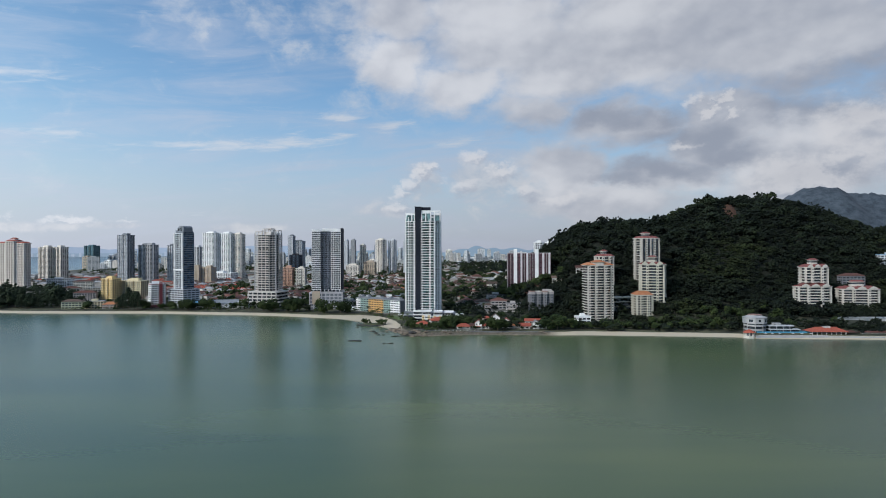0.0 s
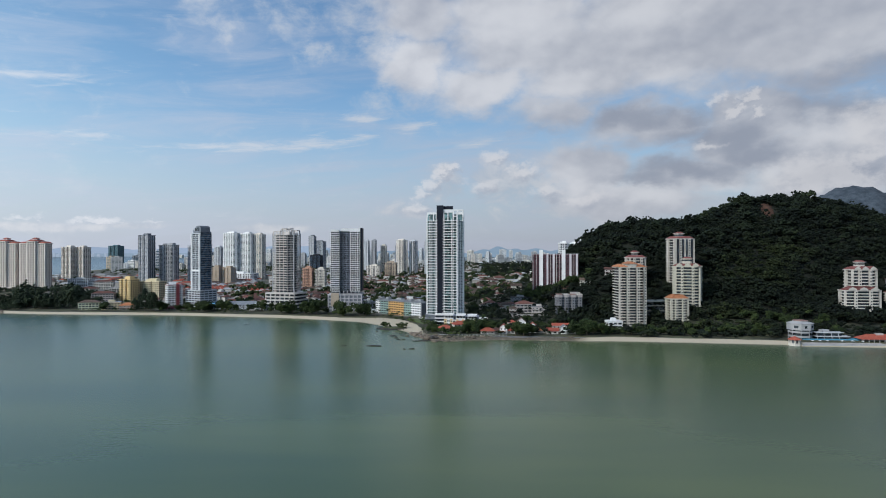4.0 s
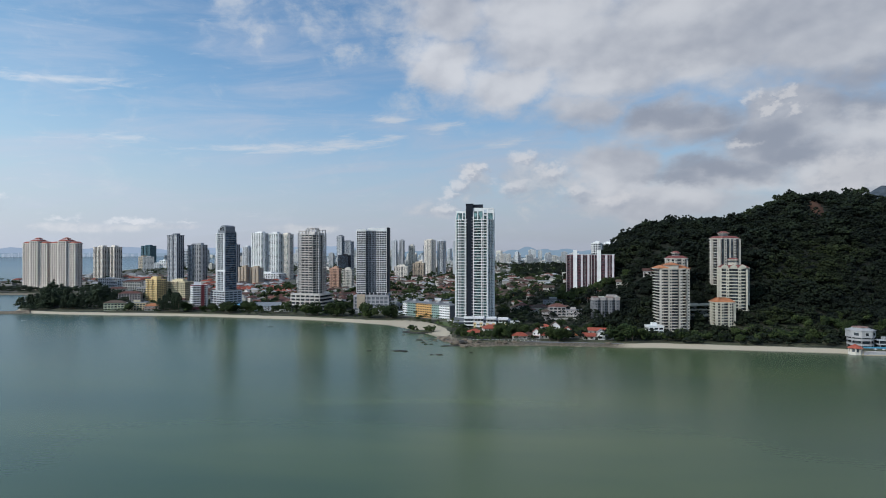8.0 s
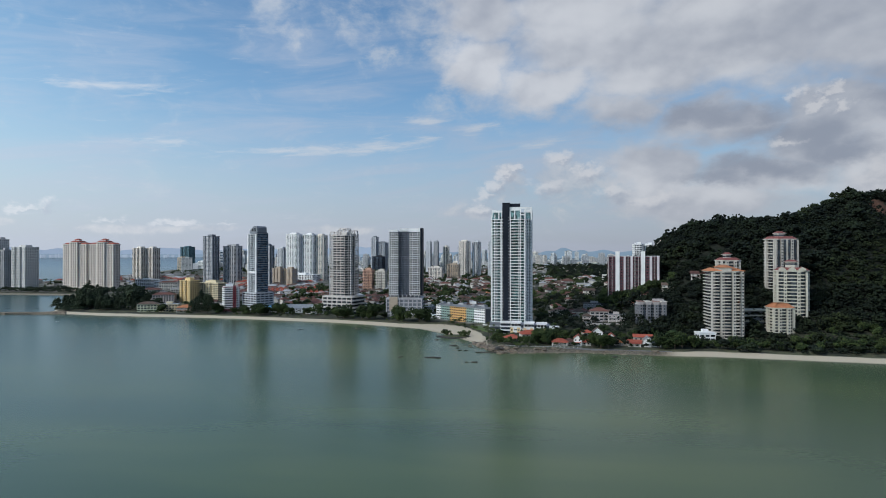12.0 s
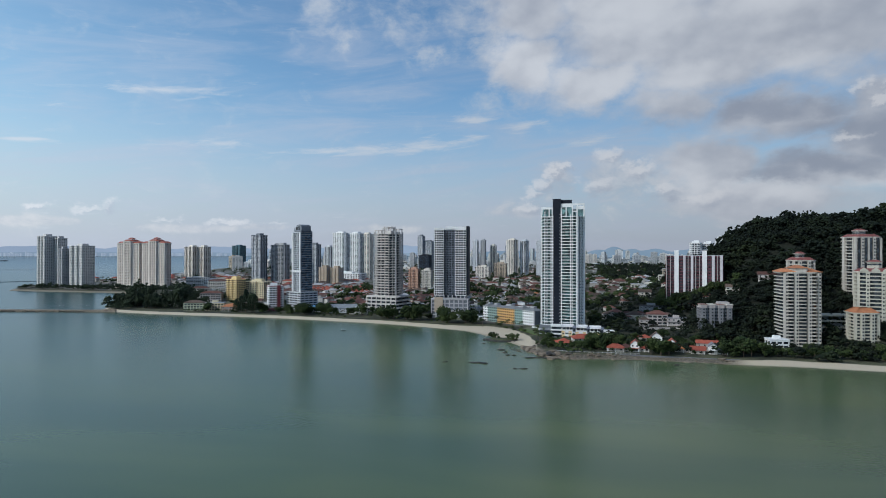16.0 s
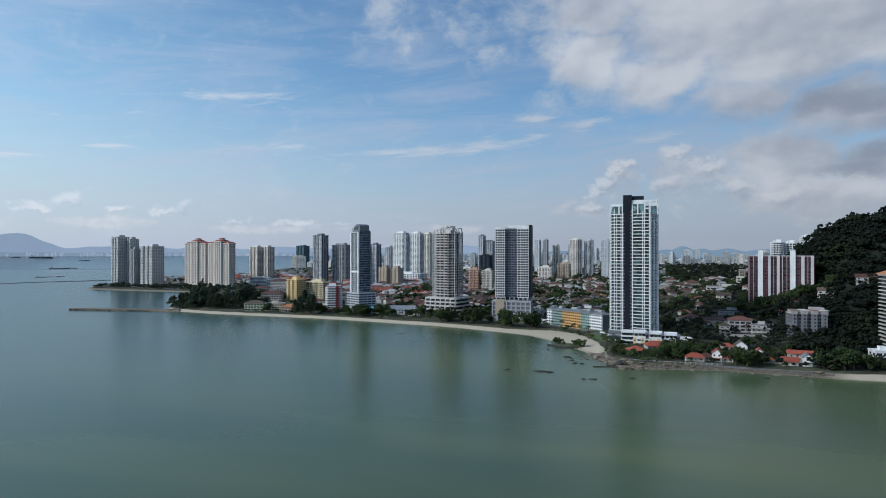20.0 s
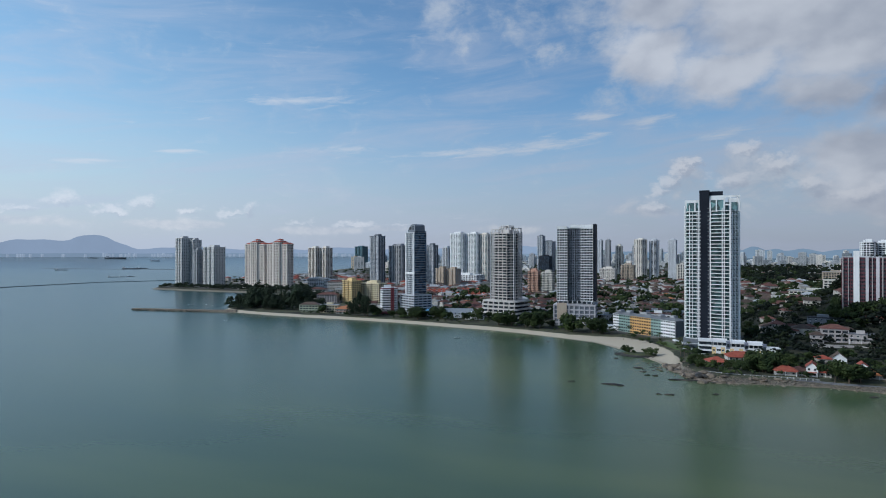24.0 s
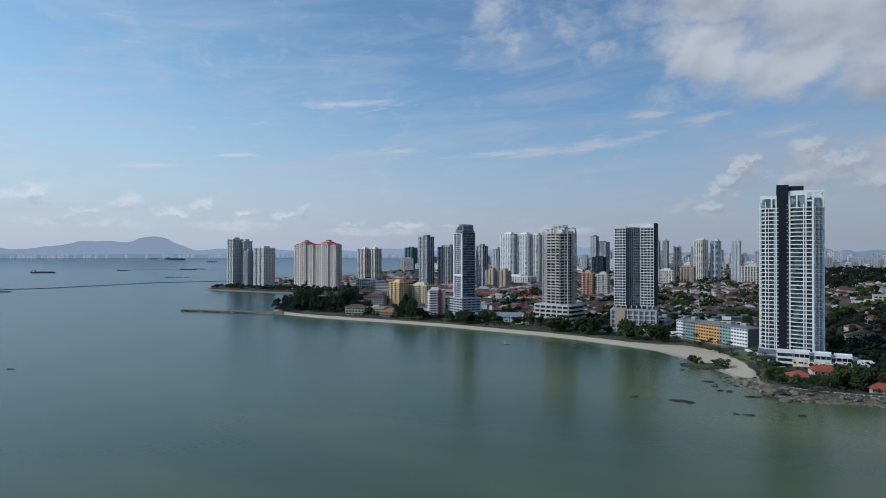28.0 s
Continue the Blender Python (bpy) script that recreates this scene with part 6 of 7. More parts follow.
PALE_GREEN = material("pale_green_render", (0.38, 0.41, 0.30), (0.50, 0.53, 0.40), 0.7, 0.12, 14, 0.1, streaks=0.4)
terrace_villas()
for x, y, w, d, turn, fl, wall, rm, rf, lab in (
        (-20, 629, 12, 10, 20, 1, HOUSE_WALL, RED_TILE, "hip", "low villa with a bright red hipped roof"),
        (-4, 645, 19, 11, 10, 1, HOUSE_WALL, RED_TILE, "hip", "villa with a broad red tiled roof above the trees"),
        (20, 612, 13, 9, -4, 1, HOUSE_WALL, RED_TILE, "hip", "low house with a red tiled roof by the sea wall"),
        (28, 616, 8, 9, -4, 1, HOUSE_WALL, TILE, "hip", "small house with red tiled roof by the sea wall"),
        (35, 614, 6.5, 10, -8, 2, WHITE, RED_TILE, "cross", "narrow white gabled house with red roof by the sea"),
        (42, 616, 7, 10, -4, 1, HOUSE_WALL, RED_TILE, "hip", "red-roofed house beside a white gabled one"),
        (54, 643, 9, 8, -4, 2, WHITE, BROWN_TILE, "cross", "white gabled house with dark roof behind the row"),
        (45, 640, 8, 8, 10, 2, HOUSE_WALL, RED_TILE, "hip", "pale house with red roof behind the row"),
        (63, 621, 8, 9, -6, 2, WHITE, RED_TILE, "cross", "white gabled house with orange roof by the shore"),
        (71, 619, 10, 9, -6, 1, HOUSE_WALL, ORANGE_TILE, "hip", "house with broad orange roof by the shore"),
        (80.5, 613, 10, 9, -6, 1, HOUSE_WALL, RED_TILE, "gable", "pale house with a red ridge roof and verandas"),
        (91, 613, 5.5, 9, -6, 2, WHITE, SLATE_METAL, "cross", "white gabled house with dark roof"),
        (98, 615, 8, 9, -6, 1, PALE, SLATE_METAL, "hip", "pale house with a dark hipped roof by the shore"),
        (90, 628, 15, 8, -6, 2, HOUSE_WALL, RED_TILE, "gable", "long house with a dull red ridge roof behind the row"),
        (117, 634, 13, 8, -6, 1, HOUSE_WALL, RED_TILE, "hip", "low house with orange roof among trees"),
        (64, 720, 17, 13, -4, 3, LILAC, TILE, "hip", "three-storey white villa with maroon hipped roof"),
        (52, 716, 9, 9, -4, 2, LILAC, BROWN_TILE, "hip", "greyish wing of a hillside villa with dark roof"),
        (80, 712, 16, 9, -10, 2, LILAC, MID_GREY, "flat", "pale terraced villa with flat roofs"),
        (66, 780, 24, 12, -4, 2, DIM, DARK, "flat", "dark modern house with a white framed window"),
        (94, 840, 14, 10, -8, 2, LILAC, TILE, "hip", "white house with red roof below the slab block"),
        (118, 770, 16, 10, -8, 2, HOUSE_WALL, TILE, "gable", "house with a red gabled roof among trees"),
        (140, 765, 12, 10, -8, 2, HOUSE_WALL, BROWN_TILE, "gable", "house with a dark gabled roof among trees"),
        (170, 760, 16, 10, -12, 2, LILAC, TILE, "gable", "white house with maroon roof on the hillside"),
        (142, 634, 13, 10, 6, 3, WHITE, WHITE, "flat", "white clubhouse at the foot of the balcony tower"),
        (-498, 838, 24, 12, 16, 3, PALE_GREEN, BROWN_TILE, "hip", "pale green resort block with a dark roof behind the beach"),
        (-470, 842, 22, 12, 16, 3, PALE_YELLOW, GREY, "flat", "pale yellow flat-roofed resort block"),
        (-446, 836, 18, 12, 16, 2, HOUSE_WALL, ORANGE_TILE, "hip", "low building with an orange tiled roof behind the beach"),
        (-606, 1015, 26, 14, 18, 5, CREAM, TILE, "hip", "cream walk-up flats with a red roof"),
        (-575, 1040, 22, 14, 18, 5, HOUSE_WALL, GREY, "flat", "pale walk-up flats with a flat roof"),
        (-800, 1300, 44, 14, 18, 6, WHITE, GREY, "flat", "white walk-up flats with a flat roof behind the grove"),
        (-752, 1285, 38, 14, 18, 5, PALE, GREY, "flat", "pale grey walk-up flats behind the grove"),
        (-715, 1240, 34, 13, 16, 5, CREAM, TILE, "hip", "cream walk-up flats with a red roof behind the grove"),
        (-548, 955, 30, 13, 16, 4, LILAC, TILE, "hip", "pinkish-grey balcony flats beside the grove"),
        (-298, 852, 34, 16, 14, 2, PALE, METAL, "gable", "long market hall with a pale metal roof"),
        (-272, 838, 22, 12, 14, 2, WHITE, METAL, "flat", "white low shop row with a flat roof"),
        (-330, 856, 26, 18, 14, 1, PALE, BLUE_METAL, "gable", "shed with a blue-green sheet roof"),
        (-318, 880, 24, 14, 14, 1, PALE, METAL, "gable", "shed with a grey sheet roof"),
        (-70, 815, 22, 14, 4, 4, WHITE, TILE, "flat", "white walk-up flats with red trim behind the hotel"),
        (-120, 800, 16, 10, 0, 1, WHITE, WHITE, "flat", "white beach pavilion beside the hotel"),
        (95, 1010, 60, 16, -4, 3, CREAM, GREY, "flat", "long cream school building on the rise"),
        (130, 1040, 50, 16, -6, 4, CREAM, CREAM, "flat", "cream institutional block with rows of openings"),
        (70, 1060, 40, 14, -4, 2, CREAM, CREAM, "flat", "cream arcaded hall on the rise"),
        (150, 1000, 40, 14, -10, 3, HOUSE_WALL, GREY, "flat", "pale stepped apartment block on the slope"),
        (180, 1420, 40, 20, -4, 7, TAN, GREY, "flat", "beige hospital-like block among trees"),
        (240, 1700, 34, 18, -4, 8, WHITE, WHITE, "flat", "white cube block above the trees"),
        (478, 730, 24, 12, -8, 5, MID_GREY, TILE, "hip", "grey decked block with maroon roof behind the flats"),
        (560, 780, 26, 12, -14, 4, PALE, BLUE_METAL, "flat", "pale blue-roofed house on the hillside"),
        (640, 760, 20, 12, -14, 3, WHITE, TILE, "hip", "white hillside house with red roof")):
    root = thing("house" if fl < 3 else "apartment_block", (x, y, ground_z(x, y)), turn, lab, "house" if fl < 3 else "apartment block")
    if fl < 3:
        house_parts(root, w, d, fl, wall, rm, rf)
    else:
        storeys(root, rect(w, d), 0, fl, 3.0, GLASS, wall, 0.5, 1.2, 4.0, 1.0)
        h = fl * 3.0
        if rf == "flat":
            part("roof", Shape().box(-w / 2 - 0.8, -d / 2 - 0.8, h + 0.6, w / 2 + 0.8, d / 2 + 0.8, h + 1.2).mesh("roof", rm), root)
            part("roof_room", Shape().box(-w * 0.2, -d * 0.2, h + 1.2, w * 0.15, d * 0.25, h + 3.6).mesh("roof_room", wall), root)
        else:
            part("roof", Shape().hip(-w / 2, -d / 2, w / 2, d / 2, h + 0.6, h + 3.8, over=1.2).mesh("roof", rm), root)
    TAKEN.append((x, y, max(w, d) * 0.6))

TAKEN.append((-540, 935, 85))
settle_zone(17, -5, 725, 100, 880, (0, 1, 2, 2, 6, 0), size=(0.7, 0.95), gap=1)
settle_zone(120, -330, 870, 70, 1180, (0, 1, 2, 3, 4, 5, 6), size=(0.85, 1.2), gap=2)
settle_zone(70, -300, 1180, 160, 1500, (0, 1, 2, 3, 5), size=(0.9, 1.3), gap=2)
settle_zone(95, -640, 870, -250, 1180, (0, 1, 3, 5, 5, 4), size=(0.9, 1.3), gap=0)


def far_houses(name, count, x0, y0, x1, y1, seed, label):
    """Roofs of the farther town, past counting."""
    gen = random.Random(seed)
    s = Shape()
    for _ in range(count):
        x, y = gen.uniform(x0, x1), gen.uniform(y0, y1)
        if distance_to_coast(np.array([x]), np.array([y]))[0] < 30 or not free(x, y, 5):
            continue
        w, d, h, z = gen.uniform(10, 26), gen.uniform(9, 14), gen.choice((3, 6, 6, 9)), ground_z(x, y)
        if z > 30:
            continue
        i = len(s.v)
        s.box(-w / 2, -d / 2, z - 2, w / 2, d / 2, z + h, 0)
        s.hip(-w / 2, -d / 2, w / 2, d / 2, z + h, z + h + 3, gen.choice((1, 1, 2, 3)), over=0.8)
        a = radians(gen.choice((12, 102)) + gen.uniform(-12, 12))
        c, sn = math.cos(a), math.sin(a)
        s.v[i:] = [(x + px * c - py * sn, y + px * sn + py * c, pz) for px, py, pz in s.v[i:]]
    tagged(new(name, s.mesh(name, HOUSE_WALL, RED_TILE if "waterside" in label else TILE, BROWN_TILE, GREY)), label, "houses", "", "stuff")


far_houses("town_roofs", 520, -520, 1350, 520, 2200, 41, "crowded red and brown roofs of the farther town")
def terrace_row(x, y, n, turn, label):
    root = thing("terrace_row", (x, y, ground_z(x, y)), turn, label, "terraced houses", "terraces with red roofs")
    wall = Shape().box(-4.3, -6, -1, 4.3, 6, 7).mesh("house_wall", WHITE)
    roof = Shape().hip(-4.3, -6, 4.3, 6, 7, 10.4, over=0.5).mesh("house_roof", RED_TILE)
    porch = Shape().box(-3.6, -7.6, 3.2, 3.6, -6, 3.6).mesh("porch_roof", RED_TILE)
    for i in range(n):
        part("house_wall", wall, root, (i * 8.8, 0, 0))
        part("house_roof", roof, root, (i * 8.8, 0, 0))
        part("porch_roof", porch, root, (i * 8.8, 0, 0))
        for wx, wz in ((-2, 4.4), (2, 4.4), (-2, 0.8), (2, 0.8)):
            part("window", PANE, root, (i * 8.8 + wx, -6.02, wz))
    TAKEN.append((x + n * 4.4, y, 9))


for x, y, n, turn in ((-520, 1180, 8, 14), (-500, 1215, 8, 14), (-450, 1240, 7, 14), (-405, 1120, 6, 14), (-410, 1160, 6, 14), (-480, 1150, 7, 14)):
    terrace_row(x, y, n, turn, "row of white terraced houses under bright red roofs")
far_houses("garden_roofs", 170, -240, 880, 190, 1360, 47, "red and brown roofs between the gardens")
far_houses("midtown_roofs", 240, -640, 1000, -240, 1360, 44, "red roofs of the terraces behind the beach towers")
far_houses("west_roofs", 260, -1180, 1300, -520, 1900, 42, "red terrace roofs behind the waterside towers")
far_houses("distant_roofs", 420, -1100, 2200, 1500, 3600, 43, "low roofs of the distant city")


# ---- the shore ----
def boulder_mesh(seed, flat=0.7):
    """A split, angular block: a ball cut by a few planes."""
    bm = bmesh.new()
    bmesh.ops.create_icosphere(bm, subdivisions=2, radius=1.0)
    gen = random.Random(seed)
    off = Vector((gen.uniform(0, 50), gen.uniform(0, 50), 0))
    cuts = [(Vector((gen.gauss(0, 1), gen.gauss(0, 1), gen.gauss(0.2, 0.8))).normalized(), gen.uniform(0.45, 0.8)) for _ in range(9)]
    for v in bm.verts:
        v.co *= 1.0 + noise.noise(v.co * 1.3 + off) * 0.4
        for n, reach in cuts:
            over = v.co.dot(n) - reach
            if over > 0:
                v.co -= n * over
        v.co *= 1.0 + noise.noise(v.co * 4.0 + off) * 0.10
        v.co.z *= flat
    me = bpy.data.meshes.new("boulder")
    bm.to_mesh(me)
    bm.free()
    me.materials.append(ROCK)
    return me


BOULDERS = [boulder_mesh(s) for s in range(7)]
WET_ROCK = material("dark_wet_rock", (0.018, 0.016, 0.013), (0.055, 0.047, 0.037), 0.5, 0.4, 8, 0.5)
WET = []
for s in range(4):
    me = boulder_mesh(50 + s, 0.4)
    me.materials.clear()
    me.materials.append(WET_ROCK)
    WET.append(me)


def boulder(x, y, z, sx, sy, sz, turn, wet=False):
    ob = new("boulder", rng.choice(WET if wet else BOULDERS))
    ob.matrix_basis = Matrix.LocRotScale((x, y, z), Euler((0, 0, radians(turn))), (sx, sy, sz))
    tagged(ob, "dark weed-covered rock awash in the sea" if wet else "pale granite boulder on the rocky shore", "rock", "rocks of the shore")


for x, y, a, b, turn in ((-79, 553.5, 6.5, 1.5, 6), (-74, 552, 3, 1.2, 20), (-104, 552, 2.4, 0.9, 30), (-51, 537, 1.6, 0.7, 0), (-46, 538, 2.8, 0.9, 5), (-21.6, 548.7, 2.0, 0.8, 10), (-90, 650, 1.8, 1.2, 0), (-69.6, 616, 4.0, 1.6, 4), (-66, 603, 2.2, 0.8, 0), (-62, 592, 2.0, 0.9, 10), (-57, 592, 1.8, 0.8, 0),
                         (-186, 718, 4.6, 1.8, 10), (-183, 718, 2.4, 1.6, 40), (-215, 739, 2.4, 0.9, 0), (-179, 738, 1.2, 0.8, 0), (-157, 716, 1.8, 0.7, 0), (-136, 684, 2.0, 0.7, 10), (-117, 638, 1.8, 0.6, 0), (-176, 722, 1.4, 0.8, 0), (-39, 585, 7.5, 1.8, 3), (-45, 583, 4.0, 1.4, 0), (60, 575, 3.0, 0.8, 20)):
    boulder(x, y, 0.15, a * 1.1, b * 1.3, 1.7, turn, True)
boulder(-185, 717.5, 0.8, 1.2, 1.0, 2.0, 30)
edge = [(-50, 632), (-44, 616), (-36, 596), (-24, 585), (-5, 588), (18, 592), (45, 594), (78, 590), (104, 589)]
for i in range(190):
    u = rng.random() ** 1.7 * (len(edge) - 1.001)
    j = int(u)
    p = Vector(edge[j]).lerp(Vector(edge[j + 1]), u - j)
    x, y = p.x + rng.gauss(0, 2.6), p.y + rng.gauss(0.5 if u > 3 else 0, 2.6)
    big = rng.choice((0.5, 0.7, 0.9, 1.2, 1.9)) * rng.uniform(0.8, 1.2) * (1.7 if u < 3 else 1.1 if u < 4 else 0.75)
    boulder(x, y, max(0.0, ground_z(x, y)) + 0.1 * big, big * rng.uniform(0.9, 1.5), big * rng.uniform(0.7, 1.1), big * rng.uniform(0.7, 1.2), rng.uniform(0, 360), rng.random() < 0.4)
for i in range(70):
    u = rng.random() * (len(edge) - 1.001)
    j = int(u)
    p = Vector(edge[j]).lerp(Vector(edge[j + 1]), u - j)
    big = rng.choice((1.2, 1.8, 2.6, 3.4)) * (1.15 if u < 4 else 0.65)
    x, y = p.x + rng.gauss(0, 1.5), p.y + rng.gauss(0.8, 1.8)
    boulder(x, y, max(0.0, ground_z(x, y)) + 0.05 * big, big * rng.uniform(1.0, 1.7), big * rng.uniform(0.6, 0.9), big * rng.uniform(0.4, 0.7), rng.uniform(-25, 25))
for i in range(35):
    boulder(rng.uniform(-66, -42), rng.uniform(608, 640), 0.1, rng.uniform(0.5, 2.0), rng.uniform(0.5, 1.1), rng.uniform(0.5, 0.9), rng.uniform(-40, 40), rng.random() < 0.75)

def rubble(name, count, seed, label):
    """Small stones between the boulders, past counting."""
    gen = random.Random(seed)
    v, f = [], []
    for _ in range(count):
        u = gen.random() * 4.6
        j = int(u)
        p = Vector(edge[j]).lerp(Vector(edge[j + 1]), u - j)
        x, y = p.x + gen.gauss(0, 3.0), p.y + gen.gauss(1.0, 3.0)
        k, a, z = gen.uniform(0.25, 0.75), gen.uniform(0, 6.28), max(0.0, ground_z(x, y))
        i = len(v)
        for px, py, pz in OCT.tolist():
            px, py, pz = px * k * gen.uniform(0.7, 1.5), py * k * gen.uniform(0.7, 1.2), pz * k * gen.uniform(0.5, 1.0)
            v.append((x + px * math.cos(a) - py * math.sin(a), y + px * math.sin(a) + py * math.cos(a), z + pz))
        f += [tuple(i + q for q in t) for t in OCT_F.tolist()]
    me = bpy.data.meshes.new(name)
    me.from_pydata(v, [], f)
    me.materials.append(ROCK)
    tagged(new(name, me), label, "rubble", "", "stuff")


rubble("shore_rubble", 520, 61, "loose brown stones between the boulders of the point")

# islet with its bushes and rim of stones
s = Shape()
ring0 = [(-74 + 18.5 * math.cos(a * 0.3142) * (1 + 0.12 * math.sin(a * 2.1)), 672 + 11.5 * math.sin(a * 0.3142) * (1 + 0.1 * math.cos(a * 1.7))) for a in range(20)]
ring1 = [(-74 + (x + 74) * 0.66, 672 + (y - 672) * 0.6) for x, y in ring0]
s.prism(ring0, -1.0, 1.0, 0, [(-74 + (x + 74) * 0.8, 672 + (y - 672) * 0.76) for x, y in ring0]).prism(ring1, 0.9, 1.8, 1, [(-74 + (x + 74) * 0.9, 672 + (y - 672) * 0.88) for x, y in ring1])
islet = tagged(new("islet", s.mesh("islet", WET_ROCK, EARTH)), "small sandy islet with a dark stone rim beside the beach", "islet", "", "structure")
for a in range(26):
    x, y = -74 + 18.5 * math.cos(a * 0.2417), 672 + 11.5 * math.sin(a * 0.2417)
    boulder(x, y, 0.4, rng.uniform(0.9, 2.0), rng.uniform(0.7, 1.2), rng.uniform(0.6, 1.0), rng.uniform(0, 90), True)


def bush(x, y, z, size, i):
    m = Matrix.LocRotScale((x, y, z - 0.9 * size), Euler((0, 0, rng.uniform(0, 6))), (size, size, size * 0.95))
    tagged(copy_thing(MASTERS["broad"][i], m), "rounded green bush on the sandy islet", "bush", "bushes on the islet")


for i, (x, y, k) in enumerate(((-85, 676, 0.62), (-82, 674, 0.5), (-70, 671, 0.48), (-65, 669, 0.62), (-79, 672, 0.3))):
    bush(x, y, 1.6, k, i)


def wall_run(name, pts, h, w, mat, label, z0=-1.0, category="wall"):
    """A low wall along a line, in lengths of stone or concrete."""
    root = thing(name, (0, 0, 0), 0, label, category)
    for p, q in zip(pts, pts[1:]):
        p, q = Vector(p), Vector(q)
        n = max(1, round((q - p).length / 8))
        ang = math.atan2(q.y - p.y, q.x - p.x)
        length = (q - p).length / n
        me = Shape().box(0, -w / 2, z0, length - 0.06, w / 2, h).box(-0.05, -w / 2 - 0.15, h, length + 0.02, w / 2 + 0.15, h + 0.25).mesh("wall_length", mat)
        for i in range(n):
            s = p.lerp(q, i / n)
            part("wall_length", me, root, (s.x, s.y, 0), ang)
    return root


wall_run("sea_wall", [(-27, 601), (-14, 597), (13, 597.5), (37, 598.5), (75, 595), (106, 593)], 2.5, 0.9, MID_GREY, "weathered concrete sea wall above the rocks")
balustrade = thing("balustrade", (0, 0, 2.7), 0, "pale stone balustrade along the sea wall of the point", "railing")
RAIL_POST = Shape().box(-0.22, -0.22, 0, 0.22, 0.22, 1.25).mesh("rail_post", WARM_WHITE)
for p, q in zip([(-27, 602.2), (-14, 598.2), (13, 598.7)], [(-14, 598.2), (13, 598.7), (37, 599.7)]):
    p, q = Vector(p), Vector(q)
    ang, length = math.atan2(q.y - p.y, q.x - p.x), (q - p).length
    part("top_rail", Shape().box(0, -0.16, 0.95, length, 0.16, 1.15).box(0, -0.12, 0.3, length, 0.12, 0.42).mesh("top_rail", GREY), balustrade, (p.x, p.y, 0), ang)
    for i in range(max(1, round(length / 3.4))):
        c = p.lerp(q, i / round(length / 3.4))
        part("rail_post", RAIL_POST, balustrade, (c.x, c.y, 0))
wall_run("garden_wall", [(46, 696), (75, 698), (90, 694)], 12.5, 0.6, LILAC, "greyish garden wall of a hillside villa", 10.0)
wall_run("sea_wall", [(283, 563), (330, 561), (395, 556), (600, 543)], 2.0, 1.2, GREY, "low grey sea wall before the restaurant deck")
wall_run("walkway_ramp", [(-52, 732), (-41, 704), (-33, 666)], 6.0, 2.2, WHITE, "white ramped walkway down to the beach", 1.0, "walkway")
# lawn between hotel and sand
s = Shape().prism([(-64, 722), (-50, 694), (-40, 668), (-35, 672), (-40, 706), (-54, 734)], 2.5, 4.4)
tagged(new("lawn", s.mesh("lawn", LAWN)), "sloping green lawn between hotel and sand", "lawn", "", "structure")

# breakwater at the western point
root = thing("breakwater", (-760, 792, 0), 0, "low rubble breakwater running out from the beach", "breakwater")
part("bank", Shape().prism([(0, -4), (122, 15), (160, 24), (150, 44), (122, 27), (-2, 4)], -2, 2.6, 0, [(1, -2), (122, 17), (158, 26), (148, 42), (122, 25), (0, 2)]).mesh("bank", ROCK), root)
for i in range(110):
    u = rng.random()
    ob = part("stone", rng.choice(BOULDERS), root, (u * 120, u * 19 + rng.choice((-4.0, 4.0)) + rng.uniform(-1, 1), rng.uniform(0.4, 2.0)))
    k = rng.uniform(0.8, 1.6)
    ob.scale = (k * 1.3, k, k * 0.8)


# ---- restaurant on the eastern shore ----
# pale grey taken darker: cloud shade over the restaurant is in the colour
SHADED_SHELL_GREY = material("shaded_shell_grey_render", (0.30, 0.305, 0.315), (0.41, 0.415, 0.425), 0.7, 0.12, 14, 0.1, streaks=0.4)


